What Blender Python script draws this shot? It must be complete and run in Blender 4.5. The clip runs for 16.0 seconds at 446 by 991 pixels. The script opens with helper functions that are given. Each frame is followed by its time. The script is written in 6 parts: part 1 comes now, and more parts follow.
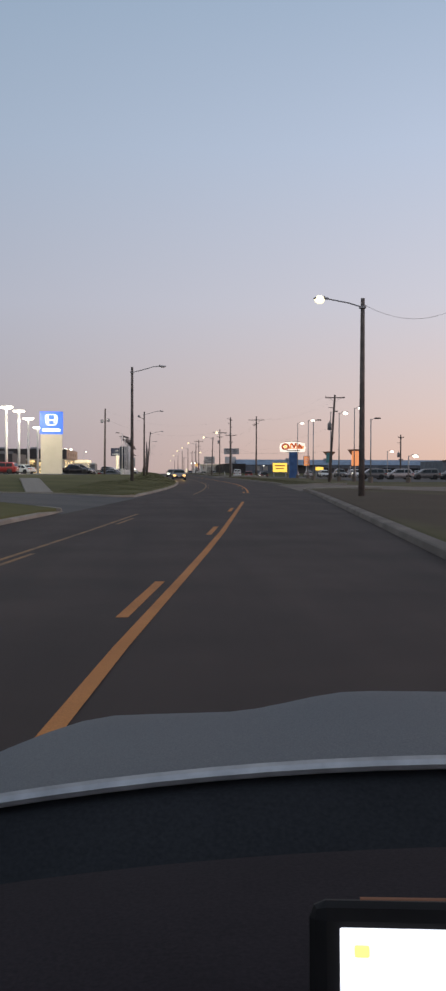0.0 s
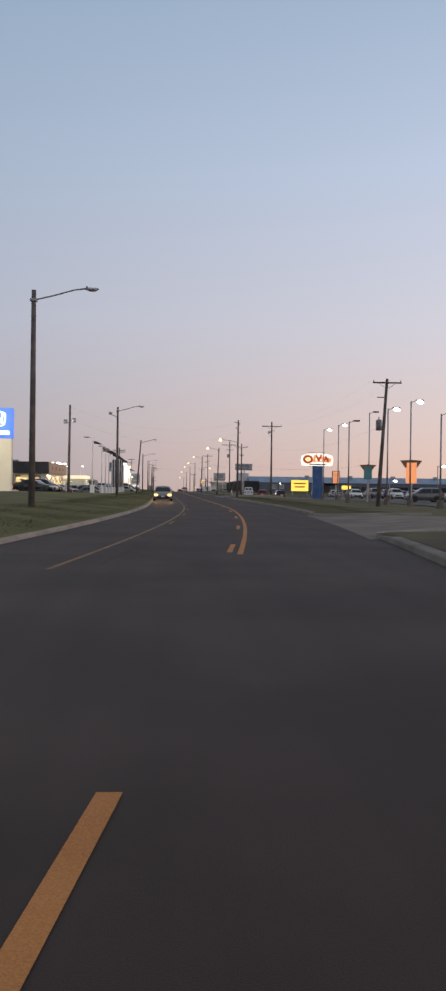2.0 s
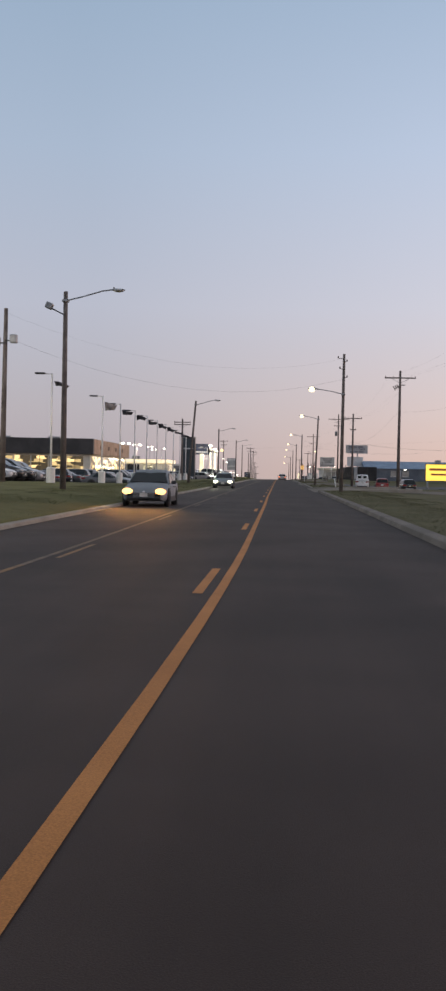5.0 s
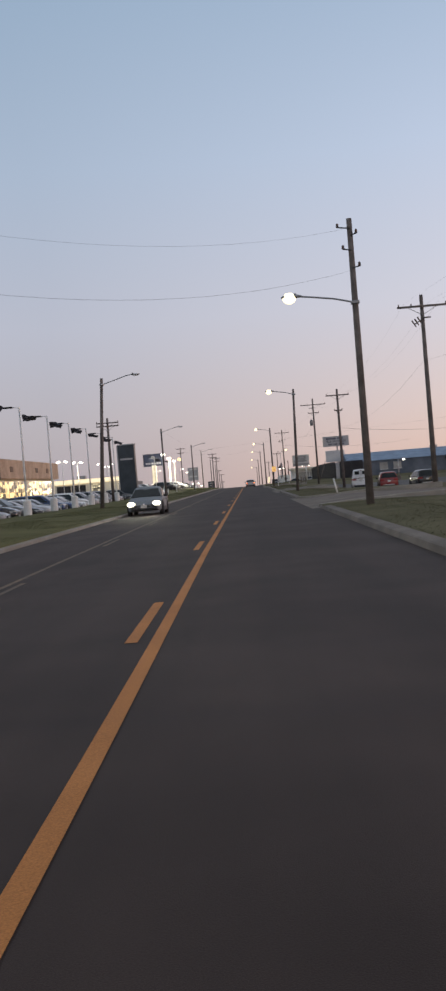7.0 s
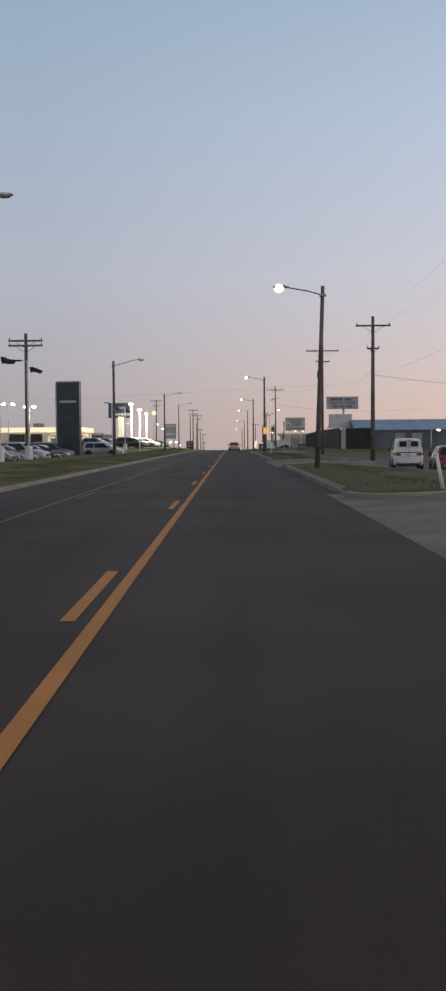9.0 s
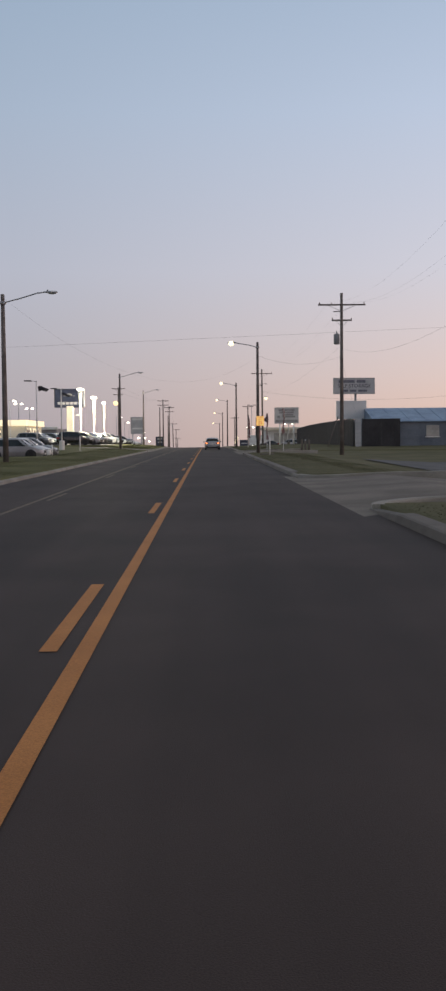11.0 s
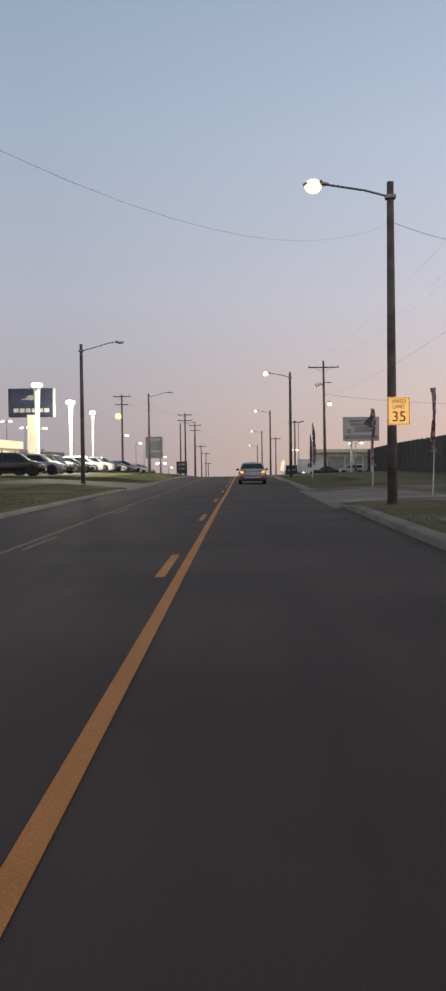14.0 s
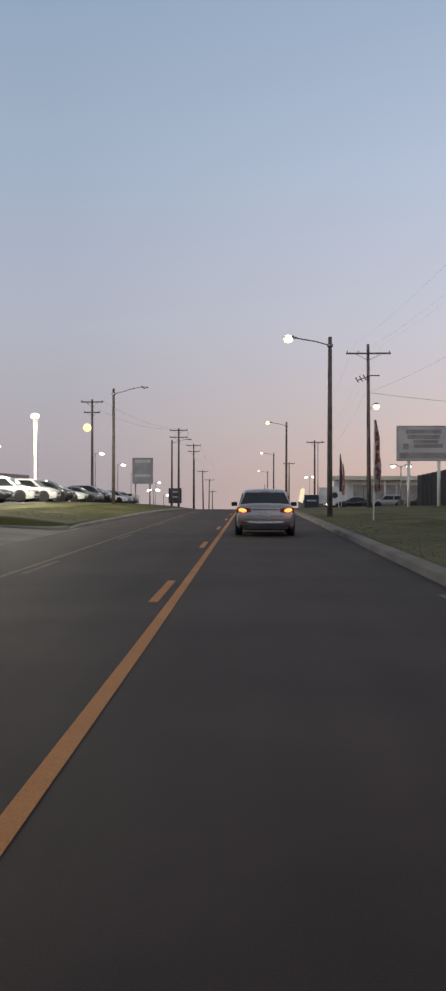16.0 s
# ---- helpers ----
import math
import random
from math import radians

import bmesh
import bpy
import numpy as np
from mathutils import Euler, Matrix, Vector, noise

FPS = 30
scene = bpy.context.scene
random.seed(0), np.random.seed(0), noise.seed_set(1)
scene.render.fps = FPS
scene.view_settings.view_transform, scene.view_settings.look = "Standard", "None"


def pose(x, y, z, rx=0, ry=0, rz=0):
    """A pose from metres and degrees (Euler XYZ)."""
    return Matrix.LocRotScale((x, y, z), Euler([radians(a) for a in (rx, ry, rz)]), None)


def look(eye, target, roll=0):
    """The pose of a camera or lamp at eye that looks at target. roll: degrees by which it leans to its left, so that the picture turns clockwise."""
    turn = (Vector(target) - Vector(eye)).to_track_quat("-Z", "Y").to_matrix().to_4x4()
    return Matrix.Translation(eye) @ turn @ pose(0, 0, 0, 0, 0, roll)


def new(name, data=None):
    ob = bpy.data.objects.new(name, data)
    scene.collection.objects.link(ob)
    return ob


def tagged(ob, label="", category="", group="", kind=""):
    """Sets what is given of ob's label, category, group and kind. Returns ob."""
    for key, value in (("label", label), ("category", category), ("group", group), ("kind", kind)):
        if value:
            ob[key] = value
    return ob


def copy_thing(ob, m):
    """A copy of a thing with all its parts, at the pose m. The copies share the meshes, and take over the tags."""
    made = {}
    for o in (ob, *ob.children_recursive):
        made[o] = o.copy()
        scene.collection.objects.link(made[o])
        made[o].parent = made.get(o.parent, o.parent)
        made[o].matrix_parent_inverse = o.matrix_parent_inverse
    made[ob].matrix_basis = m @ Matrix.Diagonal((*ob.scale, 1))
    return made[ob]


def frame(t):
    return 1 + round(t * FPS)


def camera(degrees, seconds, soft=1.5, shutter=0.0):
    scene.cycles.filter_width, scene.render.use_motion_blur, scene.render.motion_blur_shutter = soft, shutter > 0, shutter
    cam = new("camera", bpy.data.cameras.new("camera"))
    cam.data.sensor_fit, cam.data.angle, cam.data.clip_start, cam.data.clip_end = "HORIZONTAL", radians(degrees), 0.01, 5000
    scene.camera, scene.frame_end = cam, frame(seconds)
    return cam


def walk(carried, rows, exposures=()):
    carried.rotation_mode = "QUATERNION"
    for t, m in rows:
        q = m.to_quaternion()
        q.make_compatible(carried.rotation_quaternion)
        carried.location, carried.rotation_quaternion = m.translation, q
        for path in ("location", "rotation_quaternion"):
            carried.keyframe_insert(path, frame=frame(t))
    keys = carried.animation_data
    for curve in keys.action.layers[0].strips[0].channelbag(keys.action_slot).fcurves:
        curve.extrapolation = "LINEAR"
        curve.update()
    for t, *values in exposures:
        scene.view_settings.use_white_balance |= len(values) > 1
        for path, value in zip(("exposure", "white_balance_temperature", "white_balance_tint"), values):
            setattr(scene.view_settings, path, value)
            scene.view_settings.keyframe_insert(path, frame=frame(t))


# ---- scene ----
# One lens for the whole drive; the rows follow the lane at about eye height of a car.
cam = camera(24.885, 16.0, soft=2.8)
PATH = [
    (0.0, pose(-8.813, 4.298, 1.392, 88.55, -0.19, -4.19)),
    (0.5, pose(-7.649, 14.081, 1.380, 89.73, -0.64, -5.17)),
    (1.0, pose(-6.514, 23.986, 1.374, 88.97, -0.97, -4.89)),
    (1.5, pose(-5.420, 33.854, 1.378, 89.56, -1.91, -5.15)),
    (2.0, pose(-4.470, 43.764, 1.373, 89.57, -0.71, -3.30)),
    (2.5, pose(-3.534, 53.598, 1.379, 88.81, -1.66, -2.48)),
    (3.0, pose(-2.511, 63.351, 1.388, 88.65, -3.65, -0.89)),
    (3.5, pose(-1.534, 73.071, 1.373, 89.93, -3.74, 0.12)),
    (3.7, pose(-1.132, 76.984, 1.378, 89.34, -4.11, 0.28)),
    (5.8, pose(0.978, 120.022, 1.381, 88.80, 1.33, 5.28)),
    (6.0, pose(0.984, 124.011, 1.386, 89.03, 2.79, 4.26)),
    (6.5, pose(0.980, 133.963, 1.381, 88.12, 3.32, 2.43)),
    (7.0, pose(0.961, 143.908, 1.384, 89.25, 4.67, 1.40)),
    (7.5, pose(0.922, 153.846, 1.365, 87.37, 3.33, -0.19)),
    (8.0, pose(0.910, 163.325, 1.380, 87.35, 1.52, -0.84)),
    (8.5, pose(1.003, 172.351, 1.371, 86.97, 0.86, 0.33)),
    (9.0, pose(1.031, 181.006, 1.373, 87.02, 0.43, 0.47)),
    (9.2, pose(1.058, 184.495, 1.380, 86.98, 0.51, 0.10)),
    (11.3, pose(0.772, 225.784, 1.382, 86.66, 0.52, -0.92)),
    (11.5, pose(0.763, 229.546, 1.381, 86.21, 0.77, -0.35)),
    (12.0, pose(0.736, 238.899, 1.385, 89.31, 0.53, -1.27)),
    (12.5, pose(0.686, 248.224, 1.384, 88.66, 1.51, -0.37)),
    (13.0, pose(0.675, 257.468, 1.381, 89.79, 2.69, -0.41)),
    (13.5, pose(0.691, 266.516, 1.388, 89.70, 1.34, -0.33)),
    (14.0, pose(0.765, 275.548, 1.365, 88.22, 0.73, 1.07)),
    (14.5, pose(0.803, 284.498, 1.378, 90.48, -0.32, 1.71)),
    (15.0, pose(0.902, 293.630, 1.373, 88.93, -0.91, 1.81)),
    (15.5, pose(0.920, 302.741, 1.377, 89.05, -0.64, 1.03)),
    (16.0, pose(1.008, 311.993, 1.369, 89.81, -0.10, 1.56)),
]
walk(cam, PATH, exposures=[(0.0, 0.02, 6500, 10), (0.5, 0.05, 6500, 10), (1.0, 0.09, 6750, 10), (1.5, 0.05, 6850, 10), (2.0, 0.09, 6500, 10), (2.5, 0.06, 6500, 10), (3.5, 0.12, 6500, 10), (6.5, 0.15, 6500, 10), (8.5, 0.04, 6500, 8), (9.0, 0.02, 6500, 8), (11.5, 0.09, 6550, 10), (12.0, -0.01, 6500, 10), (12.5, -0.05, 6500, 10), (14.0, 0.02, 6600, 10), (14.5, 0.06, 6900, 10), (15.0, 0.07, 6600, 10), (15.5, -0.06, 6500, 9), (16.0, 0.0, 6500, 10)])

# ------------------------------------------------------------------ sky
world = bpy.data.worlds.new("dusk_sky")
scene.world = world
world.use_nodes = True
wn, wl = world.node_tree.nodes, world.node_tree.links
wn.clear()
w_out = wn.new("ShaderNodeOutputWorld")
w_bg = wn.new("ShaderNodeBackground")
w_bg.inputs["Strength"].default_value = 1.0
w_co = wn.new("ShaderNodeTexCoord")
w_sep = wn.new("ShaderNodeSeparateXYZ")
wl.new(w_co.outputs["Generated"], w_sep.inputs[0])


def sky_ramp(stops):
    node = wn.new("ShaderNodeValToRGB")
    ramp = node.color_ramp
    while len(ramp.elements) < len(stops):
        ramp.elements.new(0.5)
    for el, (p, c) in zip(ramp.elements, stops):
        el.position, el.color = p, (*c, 1)
    wl.new(w_sep.outputs["Z"], node.inputs["Fac"])
    return node


cool = sky_ramp([(0.0, (0.385, 0.345, 0.375)), (0.06, (0.415, 0.388, 0.428)), (0.16, (0.425, 0.443, 0.53)),
                 (0.30, (0.355, 0.43, 0.552)), (0.44, (0.28, 0.375, 0.505)), (0.62, (0.25, 0.29, 0.34)), (1.0, (0.23, 0.24, 0.27))])
warm = sky_ramp([(0.0, (0.76, 0.51, 0.40)), (0.06, (0.70, 0.555, 0.53)), (0.16, (0.605, 0.59, 0.665)),
                 (0.30, (0.485, 0.555, 0.70)), (0.44, (0.35, 0.445, 0.59)), (0.62, (0.27, 0.30, 0.34)), (1.0, (0.23, 0.24, 0.27))])
w_side = wn.new("ShaderNodeMapRange")
w_side.inputs["From Min"].default_value, w_side.inputs["From Max"].default_value = -0.18, 0.32
wl.new(w_sep.outputs["X"], w_side.inputs["Value"])
w_mix = wn.new("ShaderNodeMixRGB")
wl.new(w_side.outputs["Result"], w_mix.inputs["Fac"])
wl.new(cool.outputs["Color"], w_mix.inputs["Color1"])
wl.new(warm.outputs["Color"], w_mix.inputs["Color2"])
# the afterglow itself lies low in the sky well to the right of the street
w_after = sky_ramp([(0.0, (1.7, 0.92, 0.55)), (0.08, (1.35, 0.80, 0.56)), (0.20, (0.75, 0.52, 0.46)), (0.40, (0.22, 0.18, 0.18)), (0.7, (0.0, 0.0, 0.0))])
w_far = wn.new("ShaderNodeMapRange")
w_far.interpolation_type = "SMOOTHSTEP"
w_far.inputs["From Min"].default_value, w_far.inputs["From Max"].default_value = 0.30, 0.95
wl.new(w_sep.outputs["X"], w_far.inputs["Value"])
w_glow = wn.new("ShaderNodeMixRGB")
w_glow.blend_type = "ADD"
wl.new(w_far.outputs["Result"], w_glow.inputs["Fac"])
wl.new(w_mix.outputs["Color"], w_glow.inputs["Color1"])
wl.new(w_after.outputs["Color"], w_glow.inputs["Color2"])
# a trace of physical twilight glow near the sunset side
w_sky = wn.new("ShaderNodeTexSky")
w_sky.sky_type, w_sky.sun_disc = "NISHITA", False
w_sky.sun_elevation, w_sky.sun_rotation = radians(1.0), radians(75)
w_add = wn.new("ShaderNodeMixRGB")
w_add.blend_type = "ADD"
w_add.inputs["Fac"].default_value = 0.02
wl.new(w_glow.outputs["Color"], w_add.inputs["Color1"])
wl.new(w_sky.outputs["Color"], w_add.inputs["Color2"])
wl.new(w_add.outputs["Color"], w_bg.inputs["Color"])
wl.new(w_bg.outputs["Background"], w_out.inputs["Surface"])


# ------------------------------------------------------------------ materials
def surface(name, c1, c2, scale, rough=0.8, metal=0.0, bump=0.15, fine=None, coat=0.0, spread=0.12, spec=0.5, grit=0.5):
    """Two noises, a broad one for stains and a fine one for grain."""
    m = bpy.data.materials.new(name)
    m.use_nodes = True
    nt = m.node_tree
    n, l = nt.nodes, nt.links
    b = n["Principled BSDF"]
    co = n.new("ShaderNodeTexCoord")
    broad = n.new("ShaderNodeTexNoise")
    broad.inputs["Scale"].default_value = scale
    broad.inputs["Detail"].default_value = 5
    grain = n.new("ShaderNodeTexNoise")
    grain.inputs["Scale"].default_value = fine or scale * 14
    grain.inputs["Detail"].default_value = 3
    l.new(co.outputs["Object"], broad.inputs["Vector"])
    l.new(co.outputs["Object"], grain.inputs["Vector"])
    ramp = n.new("ShaderNodeValToRGB")
    ramp.color_ramp.elements[0].position, ramp.color_ramp.elements[1].position = 0.5 - spread, 0.5 + spread
    ramp.color_ramp.elements[0].color, ramp.color_ramp.elements[1].color = (*c1, 1), (*c2, 1)
    l.new(broad.outputs["Fac"], ramp.inputs["Fac"])
    mix = n.new("ShaderNodeMixRGB")
    mix.blend_type = "OVERLAY"
    mix.inputs["Fac"].default_value = grit
    l.new(ramp.outputs["Color"], mix.inputs["Color1"])
    l.new(grain.outputs["Fac"], mix.inputs["Color2"])
    l.new(mix.outputs["Color"], b.inputs["Base Color"])
    b.inputs["Roughness"].default_value = rough
    b.inputs["Metallic"].default_value = metal
    b.inputs["Coat Weight"].default_value = coat
    b.inputs["Specular IOR Level"].default_value = spec
    if bump:
        bp = n.new("ShaderNodeBump")
        bp.inputs["Strength"].default_value = bump
        bp.inputs["Distance"].default_value = 0.02
        l.new(grain.outputs["Fac"], bp.inputs["Height"])
        l.new(bp.outputs["Normal"], b.inputs["Normal"])
    return m


def glow(name, colour, power):
    m = bpy.data.materials.new(name)
    m.use_nodes = True
    b = m.node_tree.nodes["Principled BSDF"]
    b.inputs["Base Color"].default_value = (*colour, 1)
    b.inputs["Emission Color"].default_value = (*colour, 1)
    b.inputs["Emission Strength"].default_value = power
    b.inputs["Roughness"].default_value = 0.4
    return m


def lit_window(name, colour, power, near=0.3, far=1.0):
    """Glass with a lit room behind it, uneven from shelf to shelf."""
    m = surface(name, (0.05, 0.05, 0.05), (0.12, 0.11, 0.1), 0.4, rough=0.1, bump=0)
    n, l = m.node_tree.nodes, m.node_tree.links
    b = n["Principled BSDF"]
    co = n.new("ShaderNodeTexCoord")
    mp = n.new("ShaderNodeMapping")
    mp.inputs["Scale"].default_value = (0.8, 0.8, 1.9)
    l.new(co.outputs["Object"], mp.inputs["Vector"])
    vo = n.new("ShaderNodeTexVoronoi")
    vo.distance = "CHEBYCHEV"
    vo.inputs["Randomness"].default_value = 0.7
    vo.inputs["Scale"].default_value = 1.0
    l.new(mp.outputs["Vector"], vo.inputs["Vector"])
    sp = n.new("ShaderNodeSeparateColor")
    l.new(vo.outputs["Color"], sp.inputs["Color"])
    mr = n.new("ShaderNodeMapRange")
    mr.inputs["From Min"].default_value, mr.inputs["From Max"].default_value = near, far
    mr.inputs["To Min"].default_value, mr.inputs["To Max"].default_value = power * 0.04, power
    l.new(sp.outputs["Red"], mr.inputs["Value"])
    b.inputs["Emission Color"].default_value = (*colour, 1)
    l.new(mr.outputs["Result"], b.inputs["Emission Strength"])
    return m


ASPHALT = surface("asphalt", (0.042, 0.0285, 0.0245), (0.062, 0.043, 0.037), 0.35, rough=0.76, bump=0.22, fine=150, spec=0.22)
ASPHALT_LOT = surface("lot_asphalt", (0.055, 0.053, 0.052), (0.085, 0.08, 0.076), 0.2, rough=0.8, bump=0.2, fine=30)
# worn wheel tracks and oil run along the lanes
_n, _l = ASPHALT.node_tree.nodes, ASPHALT.node_tree.links
_map = _n.new("ShaderNodeMapping")
_map.inputs["Scale"].default_value = (1.3, 0.035, 1.0)
_tex = _n.new("ShaderNodeTexNoise")
_tex.inputs["Scale"].default_value = 1.0
_tex.inputs["Detail"].default_value = 6
_co = _n.new("ShaderNodeTexCoord")
_l.new(_co.outputs["Object"], _map.inputs["Vector"])
_l.new(_map.outputs["Vector"], _tex.inputs["Vector"])
_mr = _n.new("ShaderNodeMapRange")
_mr.inputs["From Min"].default_value, _mr.inputs["From Max"].default_value = 0.3, 0.7
_mr.inputs["To Min"].default_value, _mr.inputs["To Max"].default_value = 0.80, 1.14
_l.new(_tex.outputs["Fac"], _mr.inputs["Value"])
_mul = _n.new("ShaderNodeMixRGB")
_mul.blend_type = "MULTIPLY"
_mul.inputs["Fac"].default_value = 1.0
_src = _n["Principled BSDF"].inputs["Base Color"].links[0].from_socket
_l.new(_src, _mul.inputs["Color1"])
_l.new(_mr.outputs["Result"], _mul.inputs["Color2"])
_l.new(_mul.outputs["Color"], _n["Principled BSDF"].inputs["Base Color"])
SEAL = surface("crack_sealer", (0.046, 0.032, 0.027), (0.064, 0.046, 0.039), 2.0, rough=0.9, bump=0.1, spec=0.2)
# paler copy of the kerb concrete: spill from the lot lamps put into its colour
CONCRETE_PALE = surface("pale_kerb_concrete", (0.235, 0.212, 0.18), (0.33, 0.302, 0.258), 0.6, rough=0.85, bump=0.2, fine=40)
CONCRETE = surface("kerb_concrete", (0.122, 0.102, 0.086), (0.195, 0.166, 0.140), 0.6, rough=0.85, bump=0.2, fine=40)
APRON = surface("apron_concrete", (0.130, 0.104, 0.083), (0.205, 0.170, 0.138), 0.5, rough=0.9, bump=0.2, fine=30)
GRASS = surface("mown_grass", (0.108, 0.101, 0.053), (0.146, 0.133, 0.074), 0.25, rough=0.95, bump=0.12, fine=12, spec=0.1, grit=0.2)
_n, _l = GRASS.node_tree.nodes, GRASS.node_tree.links
_co = _n.new("ShaderNodeTexCoord")
_sx = _n.new("ShaderNodeSeparateXYZ")
_l.new(_co.outputs["Object"], _sx.inputs[0])
_mr = _n.new("ShaderNodeMapRange")
_mr.inputs["From Min"].default_value, _mr.inputs["From Max"].default_value = -4.0, 3.0
_mr.inputs["To Min"].default_value, _mr.inputs["To Max"].default_value = 1.0, 0.0
_l.new(_sx.outputs["X"], _mr.inputs["Value"])
_mul = _n.new("ShaderNodeMixRGB")
_mul.blend_type = "MULTIPLY"
_mul.inputs["Color2"].default_value = (0.98, 1.03, 0.79, 1)
_src = _n["Principled BSDF"].inputs["Base Color"].links[0].from_socket
_l.new(_mr.outputs["Result"], _mul.inputs["Fac"])
_l.new(_src, _mul.inputs["Color1"])
_l.new(_mul.outputs["Color"], _n["Principled BSDF"].inputs["Base Color"])
# bare trodden earth on the right before the restaurant drive
_mx = _n.new("ShaderNodeMapRange")
_mx.inputs["From Min"].default_value, _mx.inputs["From Max"].default_value = -4.0, -2.0
_l.new(_sx.outputs["X"], _mx.inputs["Value"])
_my = _n.new("ShaderNodeMapRange")
_my.inputs["From Min"].default_value, _my.inputs["From Max"].default_value = 118.0, 100.0
_edge = _n.new("ShaderNodeTexNoise")
_edge.inputs["Scale"].default_value = 0.09
_edge.inputs["Detail"].default_value = 4
_l.new(_co.outputs["Object"], _edge.inputs["Vector"])
_wob = _n.new("ShaderNodeMath")
_wob.operation = "MULTIPLY_ADD"
_wob.inputs[1].default_value = 70.0
_l.new(_edge.outputs["Fac"], _wob.inputs[0])
_l.new(_sx.outputs["Y"], _wob.inputs[2])
_l.new(_wob.outputs["Value"], _my.inputs["Value"])
_both = _n.new("ShaderNodeMath")
_both.operation = "MULTIPLY"
_l.new(_mx.outputs["Result"], _both.inputs[0])
_l.new(_my.outputs["Result"], _both.inputs[1])
_dirt = _n.new("ShaderNodeMixRGB")
_dirt.inputs["Color2"].default_value = (0.088, 0.066, 0.056, 1)
_fac = _n.new("ShaderNodeMath")
_fac.operation = "MULTIPLY"
_fac.inputs[1].default_value = 0.8
_l.new(_both.outputs["Value"], _fac.inputs[0])
_l.new(_fac.outputs["Value"], _dirt.inputs["Fac"])
_l.new(_mul.outputs["Color"], _dirt.inputs["Color1"])
_l.new(_dirt.outputs["Color"], _n["Principled BSDF"].inputs["Base Color"])
LAWN = surface("lawn_blades", (0.108, 0.110, 0.048), (0.138, 0.133, 0.063), 0.5, rough=0.9, bump=0, spec=0.1, grit=0.2)
BLADE = surface("grass_blades", (0.108, 0.105, 0.053), (0.142, 0.132, 0.071), 0.5, rough=0.9, bump=0, spec=0.1, grit=0.2)
YELLOW = surface("yellow_road_paint", (0.40, 0.155, 0.042), (0.62, 0.255, 0.075), 0.7, rough=0.74, bump=0.10, fine=110, spread=0.3, spec=0.24)
YELLOW_FADED = surface("faded_yellow_road_paint", (0.085, 0.060, 0.045), (0.20, 0.125, 0.07), 1.6, rough=0.75, bump=0.25, fine=50, spread=0.2)
YELLOW_WORN = surface("worn_yellow_road_paint", (0.13, 0.08, 0.045), (0.34, 0.17, 0.055), 1.6, rough=0.75, bump=0.25, fine=50, spread=0.2)
WOOD = surface("weathered_pole_wood", (0.115, 0.098, 0.090), (0.195, 0.168, 0.155), 1.4, rough=0.9, bump=0.4, fine=25, spec=0.2)
GALV = surface("galvanised_steel", (0.30, 0.30, 0.31), (0.42, 0.42, 0.43), 1.5, rough=0.5, metal=0.7, bump=0.05)
CANGREY = surface("grey_transformer_paint", (0.17, 0.175, 0.185), (0.25, 0.252, 0.26), 2, rough=0.5, bump=0.04)
DARKMETAL = surface("dark_metal", (0.03, 0.03, 0.032), (0.055, 0.052, 0.05), 2, rough=0.5, metal=0.3, bump=0.05)
INSULATOR = surface("brown_porcelain", (0.07, 0.04, 0.03), (0.12, 0.07, 0.05), 3, rough=0.25, bump=0)
WHITE = surface("white_paint", (0.66, 0.65, 0.62), (0.8, 0.79, 0.76), 0.8, rough=0.55, bump=0.08)
CREAM = surface("cream_panel", (0.68, 0.63, 0.50), (0.76, 0.70, 0.57), 0.4, rough=0.6, bump=0.03, fine=60)
TANDARK = surface("brown_emblem", (0.16, 0.10, 0.065), (0.22, 0.14, 0.09), 1.5, rough=0.7, bump=0.05)
TAN = surface("tan_stucco", (0.46, 0.32, 0.22), (0.58, 0.42, 0.30), 0.4, rough=0.85, bump=0.2)
CHARCOAL = surface("charcoal_cladding", (0.04, 0.038, 0.037), (0.065, 0.06, 0.058), 0.6, rough=0.6, bump=0.1)
BLUEWALL = surface("blue_grey_metal_wall", (0.095, 0.115, 0.145), (0.15, 0.172, 0.205), 0.5, rough=0.6, bump=0.1)
GREYWALL = surface("grey_metal_wall", (0.16, 0.16, 0.165), (0.25, 0.25, 0.25), 0.5, rough=0.6, bump=0.1)
BLUEROOF = surface("blue_metal_roof", (0.12, 0.19, 0.30), (0.19, 0.28, 0.41), 0.6, rough=0.4, metal=0.2, bump=0.06)
FENCE = surface("dark_fence", (0.030, 0.028, 0.030), (0.045, 0.042, 0.044), 0.7, rough=0.85, bump=0.3)
SLATE = surface("slate_blue_sign", (0.024, 0.036, 0.046), (0.042, 0.058, 0.070), 0.8, rough=0.3, bump=0.02)
NAVY = surface("navy_sign_face", (0.02, 0.025, 0.05), (0.03, 0.04, 0.075), 0.8, rough=0.35, bump=0.02)
SIGNPALE = surface("pale_sign_panel", (0.58, 0.58, 0.58), (0.66, 0.66, 0.65), 0.5, rough=0.5, bump=0.03, grit=0.15)
SIGNGREY = surface("weathered_sign_panel", (0.38, 0.38, 0.39), (0.48, 0.48, 0.48), 0.6, rough=0.5, bump=0.03, grit=0.15)
INK = surface("dark_lettering", (0.035, 0.035, 0.05), (0.06, 0.06, 0.085), 3, rough=0.6, bump=0)
FADEDINK = surface("washed_out_lettering", (0.20, 0.195, 0.20), (0.28, 0.27, 0.275), 1.5, rough=0.6, bump=0)
BARINK = surface("faded_dark_lettering", (0.10, 0.10, 0.13), (0.17, 0.17, 0.2), 3, rough=0.6, bump=0)
